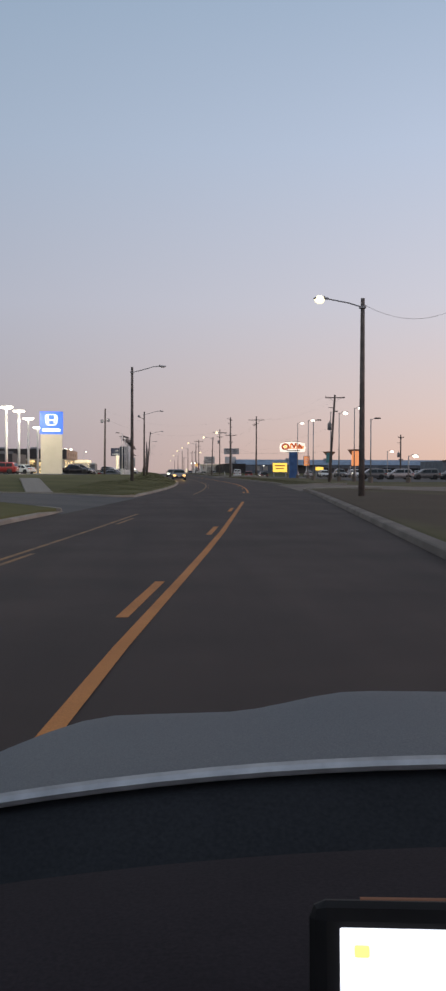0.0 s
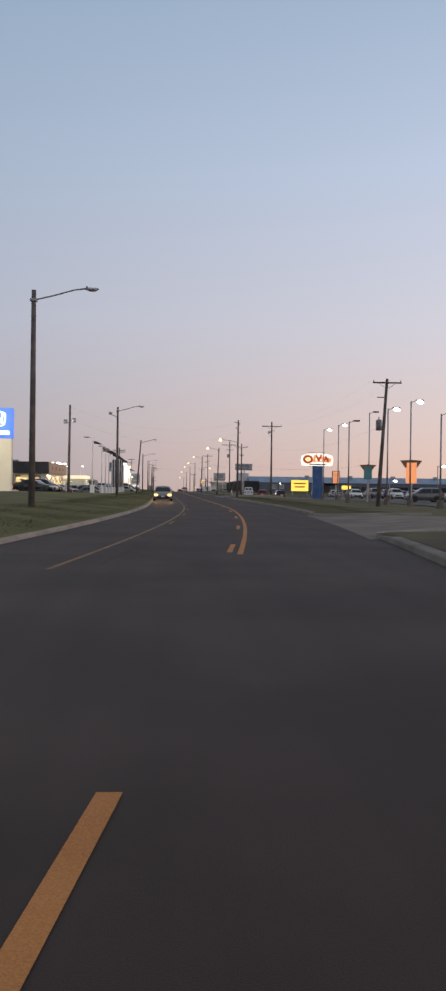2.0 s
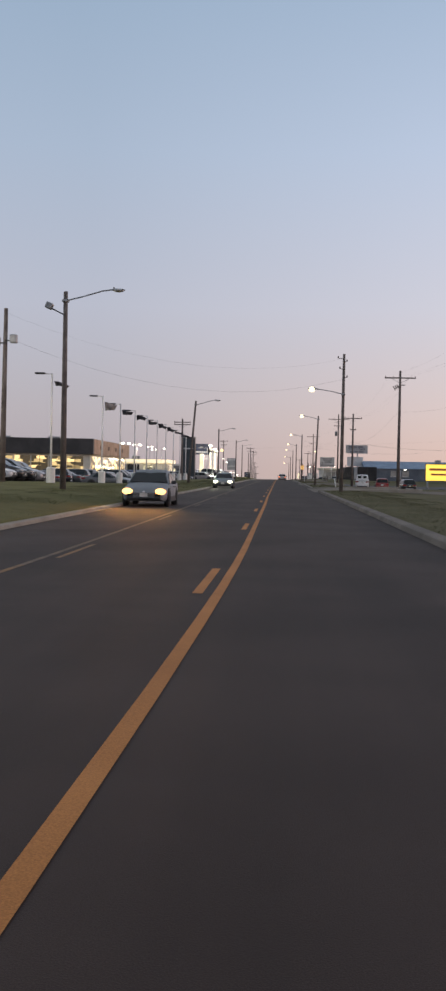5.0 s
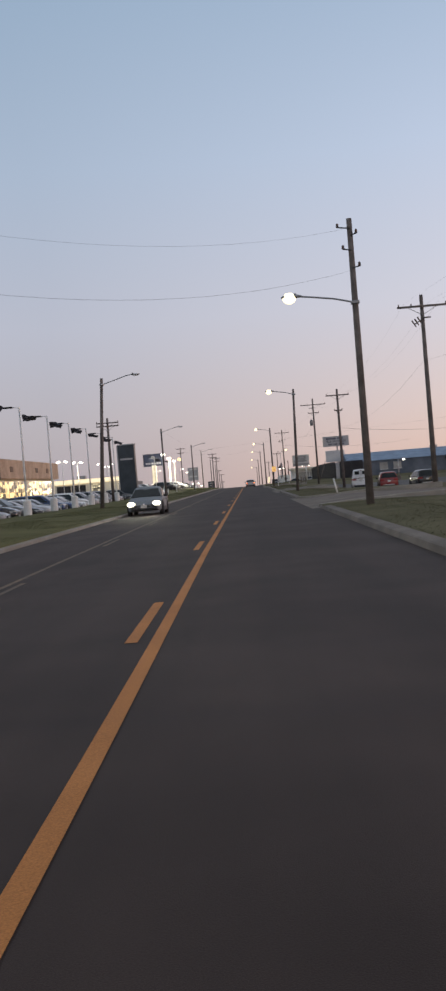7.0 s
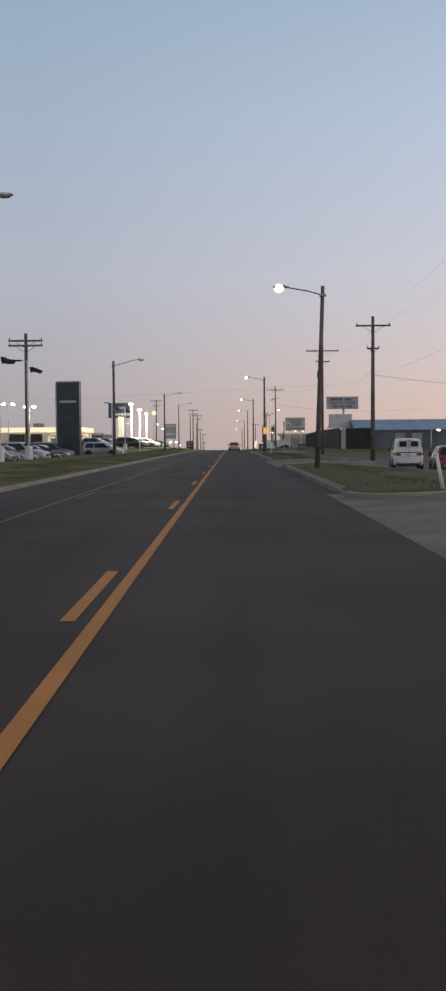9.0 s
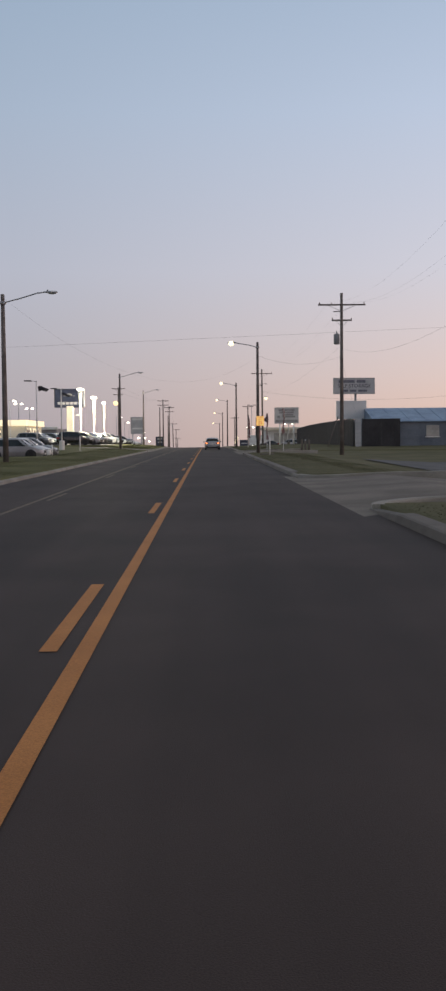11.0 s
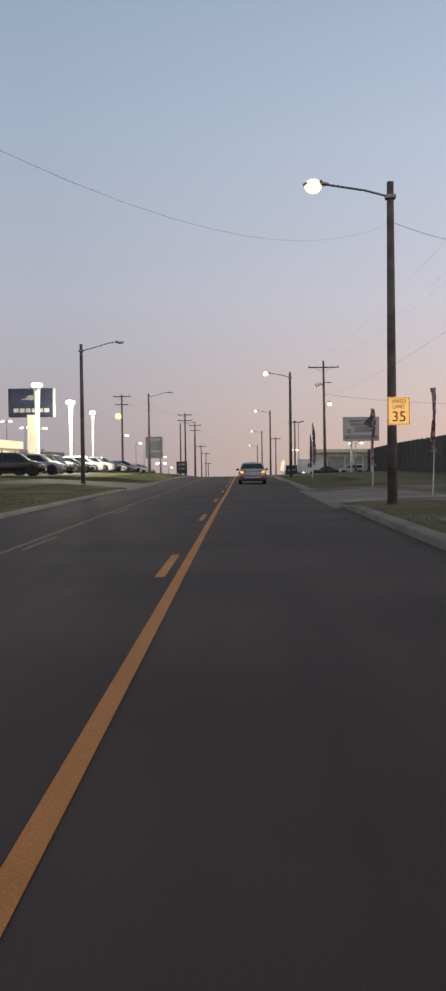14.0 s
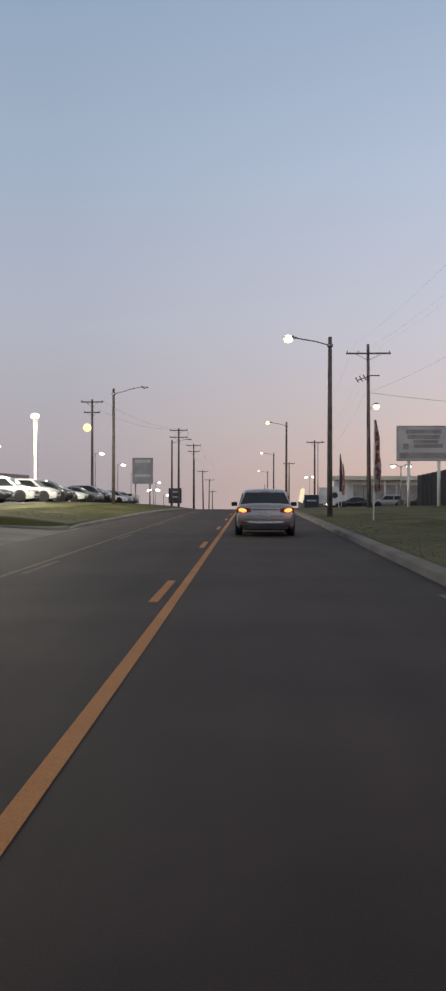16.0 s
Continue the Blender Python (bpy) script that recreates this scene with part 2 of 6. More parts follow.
SIGNBLUE = surface("blue_painted_column", (0.03, 0.09, 0.24), (0.05, 0.14, 0.33), 1, rough=0.5, bump=0.05)
TEAL = surface("teal_painted_panel", (0.06, 0.22, 0.24), (0.1, 0.3, 0.31), 1, rough=0.5, bump=0.05)
ORANGE = surface("orange_sign_plastic", (0.55, 0.16, 0.06), (0.72, 0.25, 0.1), 1, rough=0.5, bump=0.03)
UMBER = surface("faded_brown_sign_paint", (0.22, 0.10, 0.055), (0.32, 0.16, 0.09), 1.5, rough=0.6, bump=0.03)
RED = surface("red_fabric", (0.42, 0.13, 0.12), (0.6, 0.38, 0.36), 3, rough=0.9, bump=0.1)
MOTTLED = surface("faded_red_and_white_cloth", (0.24, 0.075, 0.075), (0.50, 0.44, 0.43), 5.0, rough=0.95, bump=0.1, spread=0.06)
FLAGCLOTH = surface("dark_flag_cloth", (0.06, 0.06, 0.072), (0.15, 0.142, 0.155), 2, rough=0.95, bump=0.1)
PALECLOTH = surface("pale_flag_cloth", (0.26, 0.22, 0.21), (0.46, 0.41, 0.40), 2, rough=0.95, bump=0.1)
RUBBER = surface("tyre_rubber", (0.016, 0.016, 0.017), (0.03, 0.03, 0.03), 4, rough=0.85, bump=0.1)
ALLOY = surface("alloy_wheel", (0.35, 0.35, 0.36), (0.5, 0.5, 0.51), 3, rough=0.3, metal=0.85, bump=0)
PLASTIC = surface("black_plastic", (0.018, 0.018, 0.02), (0.035, 0.034, 0.035), 3, rough=0.55, bump=0.05)
EDGE_SHINE = surface("bonnet_shine_paint", (0.40, 0.41, 0.43), (0.50, 0.51, 0.53), 2, rough=0.35, metal=0.6, bump=0)
DASH = surface("dashboard_vinyl", (0.016, 0.0125, 0.0155), (0.025, 0.020, 0.024), 2.5, rough=0.85, bump=0.04, fine=300, spec=0.12)
COWL = surface("dark_cowl_plastic", (0.019, 0.022, 0.027), (0.029, 0.032, 0.038), 2, rough=0.75, bump=0.03, fine=200, spec=0.15)
BEZEL = surface("matt_black_bezel", (0.006, 0.006, 0.007), (0.010, 0.010, 0.011), 3, rough=0.6, bump=0, spec=0.12)
CARGLASS = surface("tinted_car_glass", (0.012, 0.016, 0.017), (0.022, 0.027, 0.029), 1, rough=0.08, bump=0, spec=0.38)
CHROME = surface("chrome", (0.6, 0.6, 0.6), (0.7, 0.7, 0.7), 2, rough=0.15, metal=1.0, bump=0)
LENS_RED = surface("red_lens", (0.25, 0.012, 0.01), (0.34, 0.02, 0.016), 3, rough=0.2, bump=0)
LENS_CLEAR = surface("clear_lens", (0.45, 0.46, 0.47), (0.6, 0.6, 0.6), 3, rough=0.12, bump=0, coat=0.5)
PLATE = surface("plate_white", (0.5, 0.48, 0.44), (0.62, 0.6, 0.56), 4, rough=0.5, bump=0)
PAINTS = {
    "silver": surface("silver_paint", (0.35, 0.335, 0.34), (0.42, 0.402, 0.405), 1.2, rough=0.3, metal=0.55, bump=0, fine=400, spread=0.3, coat=0.6),
    "white": surface("white_car_paint", (0.7, 0.7, 0.69), (0.8, 0.8, 0.79), 1.2, rough=0.3, bump=0, fine=400, spread=0.3, coat=0.7),
    "black": surface("black_car_paint", (0.012, 0.012, 0.014), (0.02, 0.02, 0.022), 1.2, rough=0.25, bump=0, fine=400, spread=0.3, coat=0.8),
    "grey": surface("grey_car_paint", (0.10, 0.105, 0.11), (0.15, 0.155, 0.16), 1.2, rough=0.3, metal=0.4, bump=0, fine=400, spread=0.3, coat=0.7),
    "pewter": surface("pewter_paint", (0.275, 0.295, 0.315), (0.325, 0.345, 0.365), 1.2, rough=0.64, metal=0.75, bump=0, fine=400, spread=0.3),
    "red": surface("red_car_paint", (0.22, 0.02, 0.02), (0.3, 0.035, 0.03), 1.2, rough=0.3, bump=0, fine=400, spread=0.3, coat=0.7),
    "blue": surface("blue_car_paint", (0.03, 0.06, 0.14), (0.05, 0.09, 0.2), 1.2, rough=0.3, metal=0.3, bump=0, fine=400, spread=0.3, coat=0.7),
}
LAMP_ON = glow("street_lamp_glow", (1.0, 0.83, 0.50), 1.8)
LAMP_WARM = glow("yellow_lamp_glow", (1.0, 0.74, 0.38), 1.35)
LOT_ON = glow("lot_lamp_glow", (1.0, 0.93, 0.78), 3.5)
HEAD_ON = glow("headlamp_glow", (1.0, 0.56, 0.19), 2.5)
# amber emission of the lens stands in for the halo round the beam
HEAD_AMBER = glow("amber_lens_halo", (1.0, 0.34, 0.06), 1.1)
HEAD_COOL = glow("cool_headlamp_glow", (1.0, 0.95, 0.72), 4.0)
TAIL_ON = glow("tail_lamp_glow", (1.0, 0.24, 0.06), 3.2)
SIGN_WHITE = glow("backlit_white_sign", (1.0, 0.92, 0.78), 0.92)
SIGN_CREAM = glow("backlit_cream_fascia", (1.0, 0.84, 0.55), 0.75)
SIGN_YELLOW = glow("backlit_yellow_sign", (1.0, 0.66, 0.10), 1.1)
SIGN_BLUE = glow("backlit_blue_sign", (0.05, 0.16, 0.80), 0.78)
SIGN_LOGO = glow("backlit_logo_white", (0.9, 0.95, 1.0), 1.2)
SIGN_ORANGE = glow("backlit_orange_sign", (1.0, 0.36, 0.14), 0.66)
SIGN_RUST = glow("backlit_rust_red", (0.50, 0.09, 0.02), 0.50)
SPEED_FACE = glow("self_lit_sign_face", (1.0, 0.55, 0.17), 0.70)
COLUMN_LIT = surface("white_light_column", (0.72, 0.70, 0.64), (0.8, 0.78, 0.72), 1, rough=0.5, bump=0.03)
SCREEN_ON = glow("display_glow", (0.90, 0.92, 1.0), 1.15)
SCREEN_BLUE = glow("display_blue_glow", (0.35, 0.50, 0.95), 0.8)
SCREEN_YELLOW = glow("display_yellow_glow", (1.0, 0.85, 0.25), 1.0)
WIN_WARM = lit_window("showroom_window", (1.0, 0.70, 0.30), 1.5, 0.45, 1.0)
# dim indoor light put into a pale base colour, without emission
WIN_PALE = surface("pale_window_pane", (0.30, 0.29, 0.27), (0.42, 0.40, 0.36), 1, rough=0.3, bump=0)
WIN_CREAM = lit_window("lit_shop_window", (1.0, 0.86, 0.55), 1.2)
WIN_DARK = surface("dark_window", (0.02, 0.022, 0.025), (0.045, 0.045, 0.05), 1, rough=0.1, bump=0)


# ------------------------------------------------------------------ building blocks
def part(name, bm, material, parent, label="", smooth=False):
    """Links a bmesh as one mesh object under a thing, or under a part."""
    me = bpy.data.meshes.new(name)
    if smooth:
        for e in bm.edges:
            if len(e.link_faces) == 2 and e.calc_face_angle(0.0) > 0.65:
                e.smooth = False
    bm.to_mesh(me)
    bm.free()
    me.materials.append(material)
    if smooth:
        for p in me.polygons:
            p.use_smooth = True
    ob = new(name, me)
    ob.parent = parent
    if label:
        ob["label"] = label
    return ob


def thing(name, label, category, at=(0, 0, 0), turn=0.0, group="", kind=""):
    ob = new(name)
    ob.matrix_world = pose(*at, 0, 0, turn)
    return tagged(ob, label, category, group, kind)


def box(bm, c, s, bevel=0.0, turn=None):
    """A box with its middle at c and the sizes s, its edges rounded by bevel."""
    r = bmesh.ops.create_cube(bm, size=1.0)
    vs = r["verts"]
    m = Matrix.Translation(c) @ (turn or Matrix.Identity(4)) @ Matrix.Diagonal((*s, 1))
    bmesh.ops.transform(bm, matrix=m, verts=vs)
    if bevel:
        es = list({e for v in vs for e in v.link_edges})
        bmesh.ops.bevel(bm, geom=es, offset=bevel, segments=2, affect="EDGES", profile=0.5)
    return bm


def one_box(c, s, bevel=0.0, turn=None):
    return box(bmesh.new(), c, s, bevel, turn)


def tube(bm, p, q, r0, r1=None, n=10, caps=True):
    """A tapered round bar from p to q."""
    p, q = Vector(p), Vector(q)
    r1 = r0 if r1 is None else r1
    a = (q - p).normalized()
    u = a.orthogonal().normalized()
    w = a.cross(u)
    rings = []
    for c, r in ((p, r0), (q, r1)):
        rings.append([bm.verts.new(c + r * (math.cos(t) * u + math.sin(t) * w)) for t in (2 * math.pi * k / n for k in range(n))])
    for k in range(n):
        bm.faces.new((rings[0][k], rings[0][(k + 1) % n], rings[1][(k + 1) % n], rings[1][k]))
    if caps:
        bm.faces.new(rings[0][::-1])
        bm.faces.new(rings[1])
    return bm


def pipe(bm, pts, r, n=6):
    """One continuous round bar through the points."""
    pts = [Vector(p) for p in pts]
    rings = []
    u = None
    for k, p in enumerate(pts):
        a = (pts[min(k + 1, len(pts) - 1)] - pts[max(k - 1, 0)]).normalized()
        u = a.orthogonal().normalized() if u is None else (u - a * u.dot(a)).normalized()
        w = a.cross(u)
        rings.append([p + r * (math.cos(t) * u + math.sin(t) * w) for t in (2 * math.pi * j / n for j in range(n))])
    return loft(bm, rings)


def lathe(bm, profile, centre=(0, 0, 0), n=16):
    """A turned shape from (radius, height) pairs."""
    rings = []
    for r, z in profile:
        rings.append([bm.verts.new((centre[0] + r * math.cos(2 * math.pi * k / n), centre[1] + r * math.sin(2 * math.pi * k / n), centre[2] + z)) for k in range(n)])
    for a, b in zip(rings, rings[1:]):
        for k in range(n):
            bm.faces.new((a[k], a[(k + 1) % n], b[(k + 1) % n], b[k]))
    bm.faces.new(rings[0][::-1])
    bm.faces.new(rings[-1])
    return bm


def loft(bm, rings, close=True):
    """Skin through rings of points of equal count, capped at both ends."""
    vs = [[bm.verts.new(p) for p in ring] for ring in rings]
    n = len(vs[0])
    for a, b in zip(vs, vs[1:]):
        for k in range(n):
            bm.faces.new((a[k], a[(k + 1) % n], b[(k + 1) % n], b[k]))
    if close:
        bm.faces.new(vs[0][::-1])
        bm.faces.new(vs[-1])
    bmesh.ops.recalc_face_normals(bm, faces=bm.faces[:])
    return bm


def slab(bm, pts, thick):
    """A flat plate through the corner points pts, made thick towards its back."""
    pts = [Vector(p) for p in pts]
    nrm = (pts[1] - pts[0]).cross(pts[2] - pts[0]).normalized() * thick
    return loft(bm, [[p - nrm for p in pts], pts])


def words(name, text, size, at, parent, material, turn=0.0, label=""):
    """Raised letters, facing -y, centred at a place."""
    cu = bpy.data.curves.new(name, "FONT")
    cu.body, cu.size, cu.extrude, cu.align_x, cu.align_y = text, size, 0.006, "CENTER", "CENTER"
    tmp = bpy.data.objects.new(name, cu)
    scene.collection.objects.link(tmp)
    bpy.context.view_layer.update()
    me = bpy.data.meshes.new_from_object(tmp.evaluated_get(bpy.context.evaluated_depsgraph_get()))
    bpy.data.objects.remove(tmp)
    me.materials.clear()
    me.materials.append(material)
    ob = new(name, me)
    ob.parent = parent
    ob.matrix_local = pose(*at, 90, 0, turn)
    if label:
        ob["label"] = label
    return ob


# ------------------------------------------------------------------ the lie of the land
ROAD_R, ROAD_L = 3.52, -5.32
DRIVES_R = [(73.0, 94.5), (187.0, 206.0), (239.0, 254.5), (307.5, 324.0)]
DRIVES_L = [(37.5, 55.0), (331.5, 348.5)]


def line_x(y):
    """The solid yellow line beside the camera's lane: a straight run, a long left bend, a straight street."""
    if y > 124:
        return 0.0
    if y > 54.8:
        return -0.000834 * (124 - y) ** 2
    return -3.99 - 0.1154 * (54.8 - y)


def drop(y):
    """The street falls away over a gentle crest."""
    u = max(0.0, y - 370.0)
    return -0.000185 * u * u if u < 95 else -0.000185 * 95 * 95 - 0.03515 * (u - 95)


def step(v, stops):
    for (a, za), (b, zb) in zip(stops, stops[1:]):
        if v <= b:
            return za + (zb - za) * max(0.0, (v - a)) / (b - a)
    return stops[-1][1]


def ground_z(x, y):
    o = x - line_x(y)
    if o > 0:
        d = o - ROAD_R - 0.5
        far = step(y, [(228, -0.1), (242, -0.7), (262, -0.7), (300, -0.35), (340, 0.4), (341, 0.4)])
        z = step(d, [(0, 0.13), (2.5, 0.17), (7, 0.5 * (0.15 + far)), (12, far), (13, far)])
        cut = any(a < y < b for a, b in DRIVES_R)
    else:
        d = ROAD_L - 0.45 - o
        flat = step(y, [(165, 1.0), (192, 0.4), (312, 0.4), (345, 1.0), (346, 1.0)])
        z = 0.13 + flat * step(d, [(0, 0.0), (3.2, 0.35), (7, 0.49), (8, 0.52)])
        z += step(y, [(180, 0.0), (195, -0.55), (305, -0.55), (330, 0.0), (331, 0.0)]) * min(1.0, max(0.0, (d - 7.7 + 3.0 * step(y, [(287, 0.0), (291, 1.0), (307, 1.0), (311, 0.0), (312, 0.0)])) / 1.5))   # the lot lies lower than its bank
        if 50.0 < y < 78.0:                      # the bank comes up slowly from the side street
            z = 0.13 + (z - 0.13) * min(1.0, max(0.0, (y - 56.0) / 20.0))
        cut = any(a < y < b for a, b in DRIVES_L)
    if d < 0:
        z = -0.25
    elif cut:
        z = min(z, 0.0 + 0.06 * d) - 0.05
    return z + drop(y)


def ground_sheet():
    offs = [-3000, -1200, -500, -220, -120, -70, -45, -34, -26, -20, -16, -13, -11, -9.6, -8.4, -7.4, -6.6, -6.0, -5.775, -5.765, -5.3,
            3.5, 4.015, 4.025, 4.4, 5.2, 6.2, 7.4, 9, 11, 13.5, 16, 18.5, 22, 28, 36, 50, 80, 140, 260, 600, 1300, 3000]
    ys = [-600, -300, -150, -80, -40, -20] + [k * 3.0 for k in range(-4, 190)]
    for a, b in DRIVES_R + DRIVES_L:
        ys += [a - 0.02, a + 0.02, b - 0.02, b + 0.02]
    ys += [600, 640, 700, 800, 1000, 1300, 1700, 2200, 3000]
    ys.sort()
    rows = []
    bm = bmesh.new()
    for y in ys:
        lx = line_x(y) if y > -80 else line_x(-80)
        rows.append([bm.verts.new((lx + o, y, ground_z(line_x(y) + o, y) + (0.05 * noise.noise(Vector((o * 0.4, y * 0.4, 0))) if abs(o) > 6.5 else 0))) for o in offs])
    for a, b in zip(rows, rows[1:]):
        for k in range(len(offs) - 1):
            bm.faces.new((a[k], a[k + 1], b[k + 1], b[k]))
    return tagged(part("ground", bm, GRASS, None, smooth=True), "mown dull green and dry roadside grass over gently rising ground", "ground", kind="structure")


def wander(y):
    """The painters strayed a little from the true line."""
    return step(y, [(-60, -0.17), (12, -0.17), (20, -0.06), (27, 0.0), (150, 0.0), (165, -0.05), (310, -0.05), (322, 0.0), (323, 0.0)])


def strip(bm, o0, o1, y0, y1, z, step_m=3.0, thick=0.0):
    """A band between two offsets from the yellow line."""
    n = max(1, int((y1 - y0) / step_m))
    prev = None
    for k in range(n + 1):
        y = y0 + (y1 - y0) * k / n
        zz = drop(y) + z
        w = 0.0 if thick else wander(y)
        ring = [(line_x(y) + o0 + w, y, zz), (line_x(y) + o1 + w, y, zz)]
        if thick:
            ring += [(line_x(y) + o1, y, zz - thick), (line_x(y) + o0, y, zz - thick)]
        cur = [bm.verts.new(p) for p in ring]
        if prev:
            if thick:
                for a in range(4):
                    bm.faces.new((prev[a], prev[(a + 1) % 4], cur[(a + 1) % 4], cur[a]))
            else:
                bm.faces.new((prev[0], prev[1], cur[1], cur[0]))
        elif thick:
            bm.faces.new(cur)
        prev = cur
    if thick:
        bm.faces.new(prev[::-1])
    bmesh.ops.recalc_face_normals(bm, faces=bm.faces[:])
    return bm


ground_sheet()
road = tagged(part("road", strip(bmesh.new(), ROAD_L - 0.27, ROAD_R + 0.32, -60, 640, 0.0, 3.0, 0.2), ASPHALT, None),
              "dark worn asphalt three-lane street with centre turn lane", "road", kind="structure")
# solid yellow edge lines of the turn lane, one set on each side, with a break at the crossing
for y0, y1 in ((-60, 48.3), (64.6, 640)):
    part("solid_line", strip(bmesh.new(), -0.02, 0.10, y0, y1, 0.005), YELLOW, road, "worn yellow solid line")
for y0, y1, mt in ((-60, 36, YELLOW_WORN), (60.5, 118, YELLOW_WORN), (118, 640, YELLOW_FADED)):
    part("solid_line", strip(bmesh.new(), -3.06, -2.96, y0, y1, 0.005), mt, road, "worn yellow solid line")
DASH_Y = [13.5 - 12.15 * k for k in range(1, 6)] + [13.5, 25.6, 37.7, 64.9, 77.1, 89.3, 101.8, 114.8] + [128.2 + 12.25 * k for k in range(38)]
for n, y in enumerate(DASH_Y):
    y += {18: -1.0, 23: 1.2, 24: 0.9, 25: 0.5}.get(n, 0.0)          # the paint crew was not exact
    part("dash", strip(bmesh.new(), -0.26, -0.14, y + 0.3, y + 3.35, 0.005, 1.6), YELLOW, road)
    if not 36 < y < 66:
        part("dash", strip(bmesh.new(), -2.83, -2.74, y + 4.5, y + 7.6, 0.005, 1.6), YELLOW_WORN if y < 118 else YELLOW_FADED, road)
# sealed cracks wander along and across the lanes
rng = random.Random(7)
for k in range(7):
    y = rng.uniform(5, 380)
    bm = bmesh.new()
    if k % 4:
        o = rng.choice([-1.4, -4.3, -2.2]) + rng.uniform(-0.15, 0.15)
        pts = [(o + 0.08 * noise.noise(Vector((k, t * 0.9, 0))), y + t * 0.8) for t in range(rng.randint(6, 18))]
        for (a, ya), (b, yb) in zip(pts, pts[1:]):
            vs = [bm.verts.new((line_x(q) + p + e, q, drop(q) + 0.0035)) for p, q, e in ((a, ya, -0.025), (a, ya, 0.025), (b, yb, 0.025), (b, yb, -0.025))]
            bm.faces.new(vs)
    else:
        pts = [(-5.2 + 0.7 * t, y + 0.25 * noise.noise(Vector((k, t * 0.6, 3)))) for t in range(13)]
        for (a, ya), (b, yb) in zip(pts, pts[1:]):
            vs = [bm.verts.new((line_x(q) + p, q + e, drop(q) + 0.0035)) for p, q, e in ((a, ya, -0.03), (b, yb, -0.03), (b, yb, 0.03), (a, ya, 0.03))]
            bm.faces.new(vs)
    part("crack_seal", bm, SEAL, road, "dark sealed crack")


def kerb_run(side, y0, y1):
    """Gutter pan and kerb of one unbroken run, ends rounded down."""
    bm = bmesh.new()
    if side > 0:
        prof = [(ROAD_R + 0.1, -0.06), (ROAD_R + 0.31, -0.05), (ROAD_R + 0.35, 0.12), (ROAD_R + 0.39, 0.14), (ROAD_R + 0.64, 0.15), (ROAD_R + 0.64, -0.2), (ROAD_R + 0.1, -0.2)]
    else:
        prof = [(ROAD_L - 0.22, -0.06), (ROAD_L - 0.272, -0.05), (ROAD_L - 0.29, 0.085), (ROAD_L - 0.32, 0.105), (ROAD_L - 0.47, 0.115), (ROAD_L - 0.47, -0.2), (ROAD_L - 0.22, -0.2)]
    n = max(2, int((y1 - y0) / 3.0))
    rings = []
    for k in range(n + 1):
        y = y0 + (y1 - y0) * k / n
        low = 0.25 if k in (0, n) else 1.0
        rings.append([(line_x(y) + o, y, drop(y) + (z * low if z > 0.02 else z)) for o, z in prof])
    loft(bm, rings)
    return tagged(part("kerb", bm, CONCRETE if side > 0 else CONCRETE_PALE, None), "worn grey concrete kerb" if side > 0 else "pale narrow concrete kerb", "kerb", kind="structure")


for side, drives in ((1, DRIVES_R), (-1, DRIVES_L)):
    y = -60.0
    for a, b in drives + [(620.0, 640.0)]:
        kerb_run(side, y, a)
        y = b


def apron(side, y0, y1, reach, mat, label):
    """A drive that climbs from the gutter to the lot."""
    bm = bmesh.new()
    rows = []
    e = ROAD_R if side > 0 else ROAD_L
    offs = [0, 0.5, 1.5, 3, 5, 8, 12, 16, 22, 30, 45, 60, 90]
    offs = [o for o in offs if o <= reach]
    for k in range(7):
        t = k / 6
        row = []
        for o in offs:
            flare = 1.6 * max(0.0, 1 - o / 2.5) ** 2
            y = (y0 - flare) + (y1 - y0 + 2 * flare) * t
            x = line_x(y) + e + side * o
            top = min(ground_z(line_x(v) + e + side * max(o, 0.7), v) - drop(v) for v in (y0 - 5, y1 + 5))
            row.append(bm.verts.new((x, y, min(0.004 + 0.06 * max(0.0, o - 0.3), top + 0.02) + drop(y))))
        rows.append(row)
    for a, b in zip(rows, rows[1:]):
        for k in range(len(offs) - 1):
            bm.faces.new((a[k], a[k + 1], b[k + 1], b[k]))
    bmesh.ops.recalc_face_normals(bm, faces=bm.faces[:])
    return tagged(part("driveway", bm, mat, None), label, "driveway", kind="structure")


apron(1, 73.0, 94.5, 60, APRON, "dusty concrete driveway into the restaurant lot")
apron(1, 187.0, 206.0, 45, APRON, "broad concrete driveway to the workshop yard")
apron(1, 239.0, 254.5, 30, APRON, "concrete driveway beside the storage yard")
apron(1, 307.5, 324.0, 16, APRON, "concrete driveway with rounded kerb returns")
apron(-1, 37.5, 55.0, 90, ASPHALT_LOT, "side street of dark asphalt")
apron(-1, 331.5, 348.5, 16, APRON, "pale concrete driveway into the car lot")


